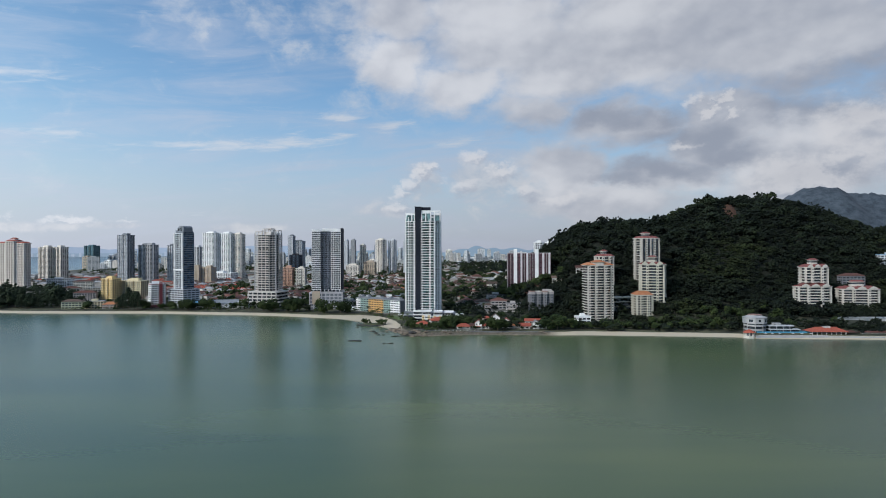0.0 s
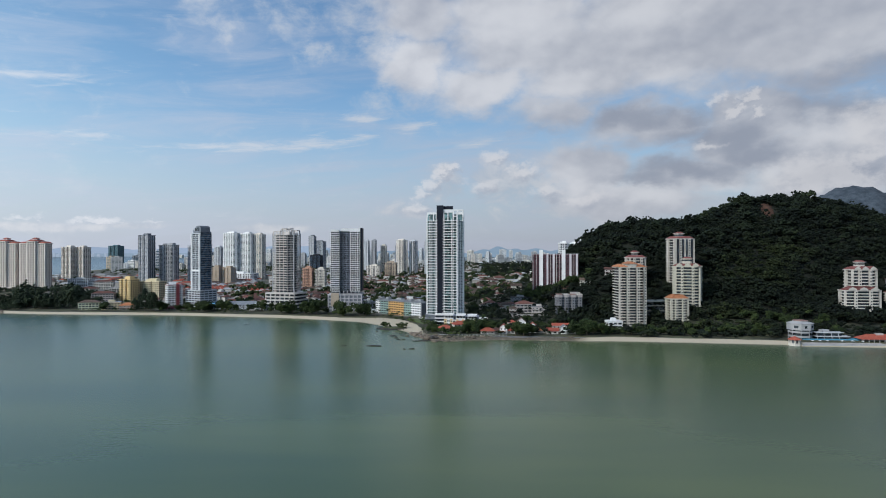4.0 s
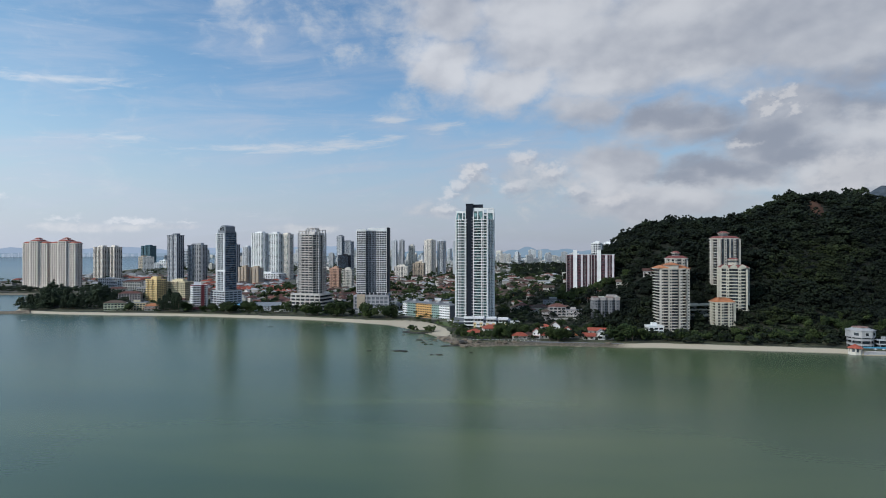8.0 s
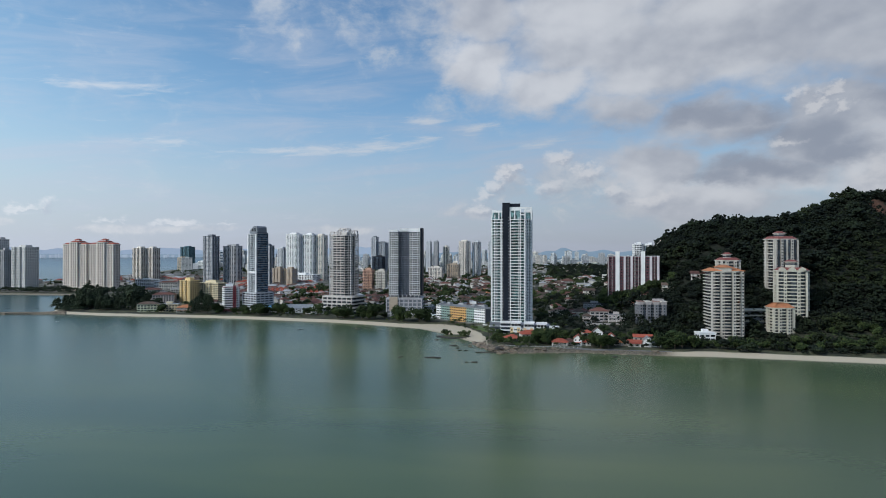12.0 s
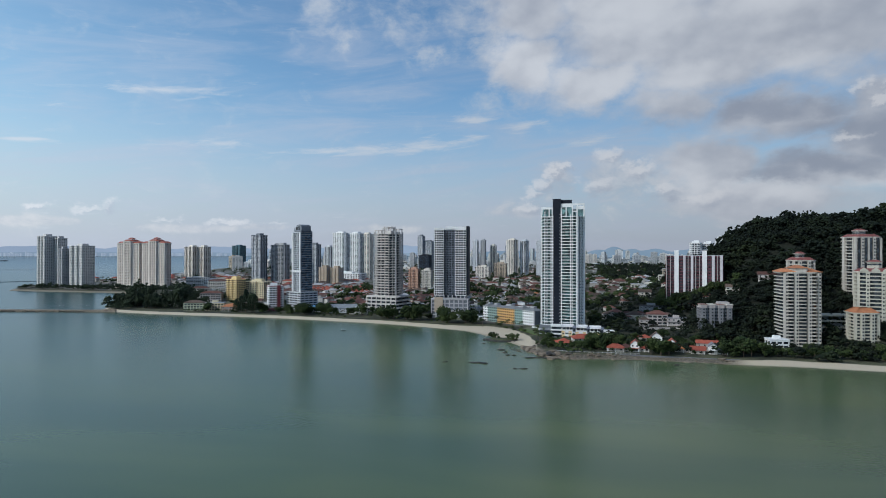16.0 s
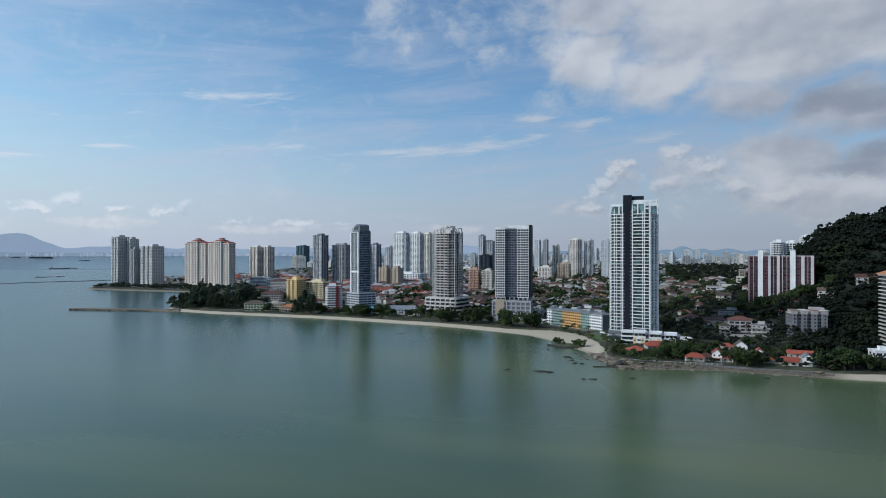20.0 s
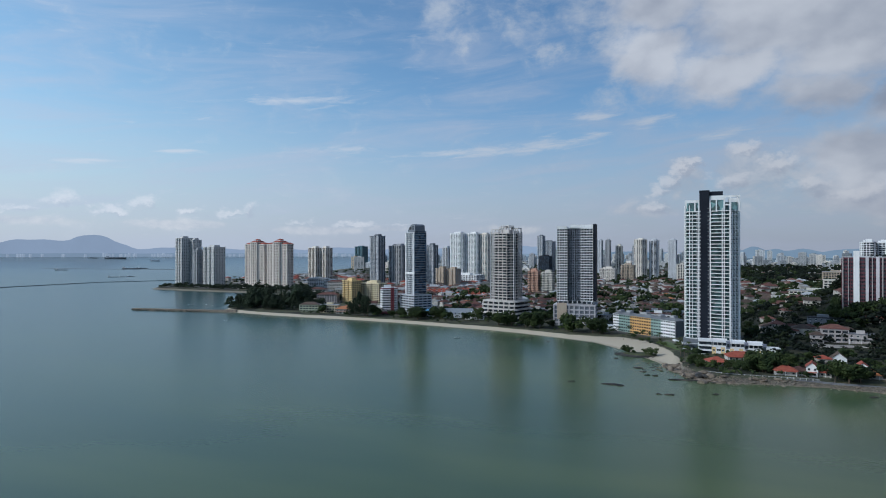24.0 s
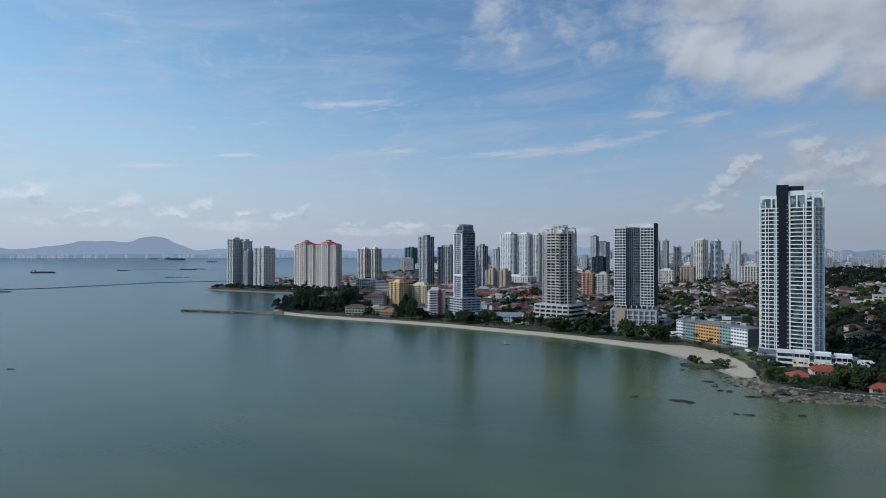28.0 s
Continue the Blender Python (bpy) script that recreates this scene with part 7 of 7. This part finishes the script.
def restaurant():
    root = thing("restaurant", (292.5, 585, 2), 0, "round pale grey restaurant pavilion in three tiers by the sea", "restaurant")
    oct8 = lambda r: [(r * math.cos(a * 0.7854 + 0.39), r * math.sin(a * 0.7854 + 0.39)) for a in range(8)]
    for z, r, h in ((0, 9.5, 3.2), (5.0, 9.5, 2.0)):
        part("deck", Shape().prism(oct8(r), 0, 0.6).mesh("deck", SHADED_SHELL_GREY), root, (0, 0, z + h))
        part("glazing", Shape().prism(oct8(r - 2.0), 0, h).mesh("glazing", GLASS), root, (0, 0, z))
        p, q = oct8(r), oct8(r - 0.2)
        for i in range(8):
            part("railing", Shape().prism((p[i], p[(i + 1) % 8], q[(i + 1) % 8], q[i]), 0, 0.9).mesh("railing", SHADED_SHELL_GREY), root, (0, 0, z + h + 0.6))
    part("upper_room", Shape().prism(oct8(10.4), 0, 5.2, 0).mesh("upper_room", SHADED_SHELL_GREY), root, (0, 0, 9.6))
    part("window_band", Shape().prism(oct8(9.2), 0, 1.8, 0).mesh("window_band", GLASS), root, (0, 0, 8.0))
    for i in (4, 5, 6, 7):
        a = i * 0.7854 + 0.785
        pane = Shape().box(-1.7 if i != 5 else -1.0, -0.15, 0, 1.7 if i != 5 else 1.0, 0.15, 2.2).mesh("room_window", GLASS)
        part("room_window", pane, root, (9.66 * math.cos(a), 9.66 * math.sin(a), 11.3), a + 1.5708)
    part("roof", Shape().prism(oct8(10.9), 0, 0.5).prism(oct8(10.6), 0.5, 1.9, 0, oct8(6.4)).prism(oct8(6.0), 1.9, 2.6).mesh("roof", SHADED_SHELL_GREY), root, (0, 0, 14.8))
    part("roof_rim", Shape().prism(oct8(6.3), 0, 0.3).mesh("roof_rim", PALE_RED), root, (0, 0, 17.3))
    for i in range(8):
        a = i * 0.7854 + 0.39
        part("column", Shape().box(-0.25, -0.25, 0, 0.25, 0.25, 9.8).mesh("column", SHADED_SHELL_GREY), root, (9.0 * math.cos(a), 9.0 * math.sin(a), 0))
    hut = thing("gazebo", (278.5, 567, 1.5), 0, "small cream gazebo with an orange octagonal roof", "gazebo")
    part("floor", Shape().prism(oct8(4.8), -2, 0.5).mesh("floor", CREAM), hut)
    for i in range(8):
        a = i * 0.7854 + 0.39
        part("post", Shape().box(-0.45, -0.45, 0, 0.45, 0.45, 3.6).mesh("post", CREAM), hut, (4.1 * math.cos(a), 4.1 * math.sin(a), 0))
    part("core", Shape().prism(oct8(2.4), 0.5, 3.6).mesh("core", DIM), hut)
    part("roof", Shape().prism(oct8(5.8), 3.6, 5.2, 0, oct8(3.0)).prism(oct8(3.0), 5.2, 6.4, 0, oct8(0.5)).mesh("roof", RED_TILE), hut)
    deck = thing("pool_deck", (323, 570, 1.8), -3, "blue pool deck with grey two-level terrace beside the restaurant", "deck")
    part("platform", Shape().box(-36, -8, -3, 24, 14, 0.4).mesh("platform", GREY), deck)
    part("pool_screen", Shape().box(-33, 5.0, 0.4, 8, 5.3, 2.8).mesh("pool_screen", POOL), deck, label="blue tiled screen wall behind the pool")
    part("pool", Shape().box(-34, -5, 0.4, 18, 5, 0.75).mesh("pool", POOL), deck, label="bright blue swimming pool")
    part("parapet", Shape().box(-36, -8.2, 0.4, 24, -7.8, 1.3).mesh("parapet", LILAC), deck)
    part("pool_stair", Shape().box(8, 5, 0.4, 17, 11, 3.0).mesh("pool_stair", POOL), deck, label="blue tiled stair beside the pool")
    for x in (-30, -24, -18, -6, 2, 10):
        part("sunshade", Shape().prism(rect(2.2, 2.2), 0, 0.5, 0, rect(0.3, 0.3)).mesh("sunshade", WHITE), deck, (x, -6.2, 2.6))
        part("sunshade_pole", Shape().box(-0.06, -0.06, 0.4, 0.06, 0.06, 2.7).mesh("sunshade_pole", METAL), deck, (x, -6.2, 0))
    for z, x1 in ((4.2, 7), (7.4, 2)):
        part("terrace_roof", Shape().box(-21, 5 + z * 0.3, z, x1, 14, z + 0.7).mesh("terrace_roof", MIST), deck)
        part("terrace_glazing", Shape().box(-19.5, 6.4 + z * 0.3, z - 3.0, x1 - 1, 13, z).mesh("terrace_glazing", GLASS), deck)
        for x in (-20, -14, -8, -2):
            part("terrace_post", Shape().box(-0.15, -0.15, z - 3.2, 0.15, 0.15, z).mesh("terrace_post", MIST), deck, (x, 5.3 + z * 0.3, 0))
    part("roof_plant", Shape().box(-16, 9, 8.1, -9, 13, 10.2).mesh("roof_plant", GREY), deck)
    hall = thing("dining_hall", (352, 571, 1.8), -4, "open dining hall with a broad orange tiled roof", "hall")
    part("floor", Shape().box(-17, -7, -3, 24, 7, 0.4).mesh("floor", GREY), hall)
    part("roof", Shape().hip(-17, -6, 14, 6, 3.8, 7.6, over=1.4).mesh("roof", RED_TILE), hall)
    part("roof_lantern", Shape().box(-4, -1.5, 6.6, 2, 1.5, 8.2).mesh("roof_lantern", LILAC), hall)
    part("side_roof", Shape().hip(14.5, -4, 24, 4, 3.2, 5.0, over=0.6).mesh("side_roof", TILE), hall)
    part("inner_wall", Shape().box(-14, 0, 0.4, 12, 5, 3.8).mesh("inner_wall", DIM), hall)
    for i in range(8):
        part("post", Shape().box(-0.25, -0.25, 0.4, 0.25, 0.25, 3.9).mesh("post", WHITE), hall, (-16 + i * 4.2, -5.6, 0))
    TAKEN.extend([(287, 583, 20), (276, 567, 12), (302, 574, 20), (322, 574, 20), (342, 573, 22), (362, 572, 20)])
    long = thing("beach_arcade", (420, 566, 2), -4, "long low arcade with a red sheet roof", "arcade")
    part("roof", Shape().hip(-40, -3, 60, 3, 2.8, 4.0, over=0.5).mesh("roof", TILE), long)
    part("inner_wall", Shape().box(-38, 0, -1, 58, 2.6, 2.8).mesh("inner_wall", CREAM), long)
    for i in range(24):
        part("post", Shape().box(-0.15, -0.15, -1, 0.15, 0.15, 2.8).mesh("post", WHITE), long, (-39 + i * 4.2, -2.7, 0))
    road = thing("retaining_wall", (455, 640, 5), -4, "long pale retaining wall of the coast road", "wall")
    part("face", Shape().box(-50, -1, -4, 110, 1, 5).mesh("face", GREY), road)
    part("parapet", Shape().box(-50, -1.3, 5, 110, -0.9, 6.2).mesh("parapet", PALE), road)


POOL = material("blue_pool_water_and_tile", (0.06, 0.25, 0.42), (0.12, 0.36, 0.52), 0.25, 0.3, 10, 0.05)
restaurant()
# car deck between the cream towers
deck = thing("car_deck", (190, 668, 5), 8, "two-level white car deck between the towers", "car park")
for z in (8, 14.5, 19.5, 24.0):
    part("slab", Shape().box(-20, -5, z, 22, 9, z + 1.2).mesh("slab", SHADED_CREAM), deck)
part("inner_wall", Shape().box(-19, -1, -3, 21, 8, 23.9).mesh("inner_wall", DIM), deck)
TAKEN.extend([(180, 660, 14), (195, 660, 14)])

# ---- on the water ----


def ship(x, y, length, turn, label, house=0.8, name="cargo_ship"):
    z = float(sea_height(np.array([x]), np.array([y]))[0])
    root = thing(name, (x, y, z), turn, label, "ship", "ships in the strait")
    a, b = length / 2, length * 0.075
    hull = [(-a, -b * 0.8), (a * 0.8, -b), (a, 0), (a * 0.8, b), (-a, b * 0.8)]
    part("hull", Shape().prism([(p * 0.96, q * 0.8) for p, q in hull], -1.5, length * 0.05, 0, hull).mesh("hull", HULL), root)
    part("wheelhouse", Shape().box(-a * 0.9, -b * 0.7, 0, -a * 0.66, b * 0.7, length * 0.09 * house).mesh("wheelhouse", PALE), root, (0, 0, length * 0.05))
    part("mast", Shape().box(-0.25, -0.25, 0, 0.25, 0.25, length * 0.08).mesh("mast", GREY), root, (a * 0.3, 0, length * 0.05))
    part("cargo_hatch", Shape().box(-a * 0.5, -b * 0.6, 0, a * 0.7, b * 0.6, length * 0.012).mesh("cargo_hatch", DIM), root, (0, 0, length * 0.05))
    return root


def by_bearing(az, r):
    return math.sin(radians(az)) * r, math.cos(radians(az)) * r


for az, r, length, turn, lab in ((-49.3, 4560, 130, 30, "long dark cargo ship at anchor far off"), (-50.9, 4600, 60, 30, "small grey freighter beside the cargo ship"), (-63.2, 4600, 190, 30, "long grey tanker far off in the strait"), (-47.7, 3300, 80, 25, "low dark barge in the strait"), (-46.9, 3400, 50, 25, "low dark barge behind another"),
                                 (-52.4, 3250, 55, 25, "dark tug and barge in the strait"), (-57.5, 3050, 100, 25, "long low dark barge"), (-46.4, 4350, 60, 28, "dark freighter beyond the spit")):
    x, y = by_bearing(az, r)
    ship(x, y, length, turn, lab)
for x, y, n, lab in ((-1745, 1560, 30, "dark work barge towing near the spit"), (-1735, 1585, 22, "dark work boat near the barge"), (-1728, 1612, 26, "dark work boat beside the barge"), (-1425, 905, 34, "dark steel work barge off the spit"), (-721, 893, 9, "small dark fishing boat moored behind the breakwater"), (-702, 886, 8, "small dark fishing boat moored behind the breakwater"), (-742, 880, 9, "small dark fishing boat moored behind the breakwater"), (-504, 436, 6, "small dark fishing boat off the beach"), (-543, 734, 5, "tiny boat off the beach")):
    ship(x, y, n, 20, lab, 1.0, "work_boat")
boat = ship(-241, 706, 6, 25, "small white speedboat off the beach", 1.0, "speedboat")


def boom(pts, label):
    root = thing("floating_boom", (pts[0][0], pts[0][1], 0), 0, label, "boom", "booms in the strait")
    for p, q in zip(pts, pts[1:]):
        p, q = Vector(p), Vector(q)
        n = max(1, int((q - p).length / 24))
        ang = math.atan2(q.y - p.y, q.x - p.x)
        me = Shape().prism([(0, -1.2), (24.3, -1.2), (24.3, 1.2), (0, 1.2)], -0.4, 1.2, 0, [(0, -0.7), (24.3, -0.7), (24.3, 0.7), (0, 0.7)]).mesh("float", HULL)
        for i in range(n):
            s = p.lerp(q, i / n) - Vector(pts[0])
            part("float", me, root, (s.x, s.y, 0), ang)


boom([(-1700, 600), (-1476, 1014), (-1490, 1310), (-1412, 1453), (-1330, 1560)], "dark floating pipeline stretching across the water")
boom([(-2950, 2150), (-2457, 2194), (-2050, 2330)], "thin dark floating line far out in the strait")
rng = random.Random(3)
PLACED_TREES = [
                (-330, 806, 1.3), (-229, 793, 1.4), (-221, 793, 1.7), (-214, 791, 1.4), (-197, 785, 1.6), (-189, 784, 1.9), (-181, 780, 1.6), (-152, 772, 1.5), (-146, 770, 1.7), (-126, 765, 1.3), (-119, 763, 1.3),
                (-30, 612, 0.5), (-22, 612, 0.55), (-13, 617, 0.5), (-6, 615, 0.65), (1, 613, 0.95), (5, 620, 1.15), (9, 613, 1.05), (14, 619, 1.1), (12, 632, 0.8), (-36, 632, 0.6), (-33, 624, 0.5), (16, 636, 0.8), (-24, 634, 0.5), (-30, 640, 0.55), (24, 634, 0.9), (-32, 655, 0.5), (30, 606, 0.4),
                (45, 599, 1.2), (52, 598, 1.45), (58, 600, 1.2), (48, 606, 1.1), (76, 605, 0.35), (98, 600, 1.0), (104, 602, 1.2), (110, 601, 1.3), (116, 603, 1.1), (126, 607, 0.9), (84, 780, 1.5), (92, 779, 1.6), (100, 777, 1.5), (109, 778, 1.5), (118, 779, 1.4), (127, 778, 1.4), (134, 776, 1.3), (76, 784, 1.4), (148, 778, 1.2), (70, 640, 0.8), (85, 642, 0.9), (100, 640, 1.0), (108, 625, 0.8), (60, 655, 0.9),
                (135, 609, 0.7), (144, 608, 0.8), (152, 607, 0.7), (160, 608, 0.8), (170, 606, 0.8), (180, 606, 0.7), (192, 604, 0.8), (205, 602, 0.7), (218, 602, 0.8), (232, 602, 0.9), (246, 600, 0.9), (258, 598, 0.8),
                ]
# wooded point to the west, shore trees, right-hand shore, gardens of the town
for kind, count, box, size in (("casuarina", 34, (-680, 835, -540, 900), (0.8, 1.25)), ("broad", 26, (-480, 814, -250, 850), (0.8, 1.3)), ("broad", 6, (-225, 795, -170, 815), (0.7, 1.0)), ("broad", 6, (-140, 775, -112, 795), (0.6, 0.9)),
                               ("broad", 30, (25, 618, 125, 655), (0.35, 0.65)), ("broad", 24, (130, 605, 270, 640), (0.5, 0.9)), ("broad", 24, (270, 590, 430, 660), (0.6, 1.0)),
                               ("palm", 30, (-125, 735, -55, 790), (0.5, 0.8)), ("palm", 10, (-50, 660, -34, 720), (0.5, 0.7)), ("palm", 26, (125, 603, 290, 630), (0.6, 0.9)), ("palm", 12, (-300, 790, -240, 815), (0.6, 0.9)),
                               ("broad", 20, (-4, 610, 25, 655), (0.35, 0.6)), ("broad", 36, (-10, 720, 95, 870), (0.5, 0.9)), ("broad", 50, (-200, 850, 20, 1000), (0.6, 1.0))):
    done = 0
    for _ in range(count * 3):
        x, y = rng.uniform(box[0], box[2]), rng.uniform(box[1], box[3])
        d = distance_to_coast(np.array([x]), np.array([y]))[0]
        if done < count and d > (20 if x < -30 else 12) and free(x, y, -4 if kind == "palm" else -1):
            plant(kind, x, y, rng.uniform(*size), rng)
            done += 1

for x, y, k in ((-420, 818, 1.5), (-412, 815, 1.9), (-405, 816, 2.0), (-399, 813, 1.7), (-408, 822, 1.8), (-428, 820, 1.2), (-560, 842, 1.6), (-575, 850, 1.8), (-590, 846, 1.5)):
    plant("casuarina", x, y, k, rng)
for x, y, k in ((-38, 640, 0.8), (-34, 631, 0.7), (-41, 649, 0.75), (-36, 652, 0.7), (-30, 620, 0.6), (-44, 662, 0.7)):
    plant("palm", x, y, k, rng)
# single trees that stand out along the beach and the point
for x, y, k in PLACED_TREES:
    plant("broad", x, y, k, rng)

# ---- the wood on the hill, and the farther woods: past counting ----


def wood(name, count, x0, y0, x1, y1, low, seed, mat, label, big=1.0, per=24, near=25.0, far=1e9, sparse=0.0, keep=0.8, tall=1.0, vary=0.0):
    """Trees past counting: every crown is a few lobes of leaf clumps."""
    gen = np.random.default_rng(seed)
    x, y = gen.uniform(x0, x1, count), gen.uniform(y0, y1, count)
    z = land_height(x, y)
    d = distance_to_coast(x, y)
    ok = (z > low) & (d > near) & (d < far)
    for a, b, c in TAKEN:
        ok &= (x - a) ** 2 + (y - b) ** 2 > (c * keep) ** 2
    if sparse:
        patch = np.array([noise.noise((a * 0.012, b * 0.012, seed)) for a, b in zip(x, y)])
        ok &= patch > sparse - 1.0
    x, y, z = x[ok], y[ok], z[ok]
    n = len(x)
    size = np.clip(np.exp(gen.normal(-0.05, 0.36, n)), 0.45, 2.1) * big * (1 + vary * np.array([noise.noise((a * 0.02, b * 0.02, seed + 3.0)) for a, b in zip(x, y)]) if vary else 1.0)
    d = gen.normal(0, 1, (n, per, 3))
    d /= np.linalg.norm(d, axis=2)[..., None]
    d[..., 2] = np.abs(d[..., 2]) * 0.9 - 0.15
    q = gen.uniform(0.6, 1.1, (n, per, 1))
    many = 4 if per > 20 else 2
    lobes = gen.normal(0, 1, (n, many, 3)) * (np.array((1.7, 1.7, 0.9 * tall)) if many == 4 else np.array((1.2, 1.2, 0.5)))
    which = gen.integers(0, many, (n, per))
    c = d * q * np.array((2.9, 2.9, 2.7 * tall)) + lobes[np.arange(n)[:, None], which]
    c = c * size[:, None, None] + np.stack([x, y, z + 4.2 * size * tall], 1)[:, None]
    v, f = clumps(gen, c.reshape(-1, 3), (gen.uniform(0.65, 1.45, (n, per)) * (1.0 if many == 4 else 1.3) * size[:, None] ** 0.8).ravel())
    return tagged(new(name, tri_mesh(name, v, f, mat)), label, "woodland", "", "stuff")


SCAR = (416, 903)
TAKEN += [(SCAR[0], SCAR[1], 19), (SCAR[0] + 4, SCAR[1] + 14, 15), (SCAR[0] - 5, SCAR[1] - 15, 20), (SCAR[0] - 8, SCAR[1] - 30, 16)]
wood("hill_wood", 8900, 95, 640, 760, 990, 4.5, 5, LEAF_SHADED, "dense dark rainforest covering the hill", 1.0, 27, 40, keep=0.55)
wood("hill_giants", 260, 120, 740, 720, 1000, 60, 25, LEAF_SHADED, "taller crowns standing above the hill forest", 1.35, 70, keep=0.62, tall=1.15)
wood("town_wood", 5000, -420, 980, 500, 2100, 2, 6, LEAF, "scattered street and garden trees through the town", 1.2, 14, sparse=0.95, keep=0.3)
wood("near_gardens", 1900, -330, 860, 130, 1020, 2, 16, LEAF, "garden trees between the nearer houses", 0.85, 20, 40, sparse=0.95, keep=0.3)
wood("far_wood", 3600, -1300, 1900, 1600, 4300, 2, 7, LEAF, "far street trees and parks between city blocks", 1.9, 10, sparse=0.9, keep=0.5)
wood("grove_edge", 260, -690, 828, -590, 960, 1.0, 8, LEAF_DARK, "lower trees at the seaward edge of the western grove", 0.85, 44, 3, tall=1.0, keep=0.45)
wood("west_grove", 330, -632, 838, -515, 1000, 1.2, 18, LEAF_DARK, "dense dark casuarina grove on the western point", 1.2, 60, 4, tall=1.7, keep=0.45, vary=0.8)
wood("valley_park", 1900, 60, 1480, 900, 3300, 2, 27, LEAF_SHADED, "dense dark woods between the town and the far city", 1.8, 14, keep=0.6)
wood("west_gardens", 700, -640, 870, -240, 1250, 2, 9, LEAF, "garden trees between the western blocks", 0.8, 16, 40, sparse=0.95, keep=0.5)
wood("spit_shrubs", 520, -1130, 1146, -740, 1205, 1.5, 10, LEAF_DARK, "low dark shrubs along the sandy spit", 0.75, 14, 8, keep=0.1)
wood("spit_gardens", 600, -1250, 1200, -650, 1700, 2, 11, LEAF, "trees round the towers on the spit", 0.9, 14, 15, sparse=0.95, keep=0.5)
wood("shore_shrubs", 620, -560, 690, -45, 860, 2, 12, LEAF, "shrubs and low trees behind the beach", 0.42, 18, 9, 46, sparse=0.85, keep=0.6)
wood("coast_shrubs", 900, 20, 560, 440, 700, 2, 13, LEAF_SHADED, "dark shrubs and gardens along the eastern shore", 0.6, 20, 9, 75, keep=0.62)
wood("coast_trees", 420, 128, 560, 460, 660, 2, 33, LEAF_SHADED, "dark trees crowding down to the eastern beach", 0.85, 26, 16, 60, keep=0.6)
wood("point_shrubs", 260, -44, 590, 30, 700, 2, 17, LEAF, "shrubs round the villas on the point", 0.38, 18, 9, keep=0.85)
wood("valley_wood", 430, 0, 640, 130, 900, 2, 14, LEAF_SHADED, "dark trees in the gardens under the hill", 0.8, 22, 42, keep=0.62)


def landslip():
    xs, ys = np.arange(SCAR[0] - 18, SCAR[0] + 20, 3.0), np.arange(SCAR[1] - 36, SCAR[1] + 36, 3.0)
    return sheet("landslip", xs, ys, lambda a, b: land_height(a, b) + 3.0 * np.clip(1 - ((a - SCAR[0] - (b - SCAR[1]) * 0.3) / 8) ** 2 - ((b - SCAR[1]) / 29) ** 2 + 0.5 * np.sin(a * 0.9) * np.cos(b * 0.7), -1.5, 1), RED_SOIL, "bare reddish landslip scar on the wooded hill", "landslip")


RED_SOIL = material("red_hill_soil", (0.050, 0.022, 0.013), (0.085, 0.040, 0.022), 0.95, 0.12, 10, 0.4)
landslip()
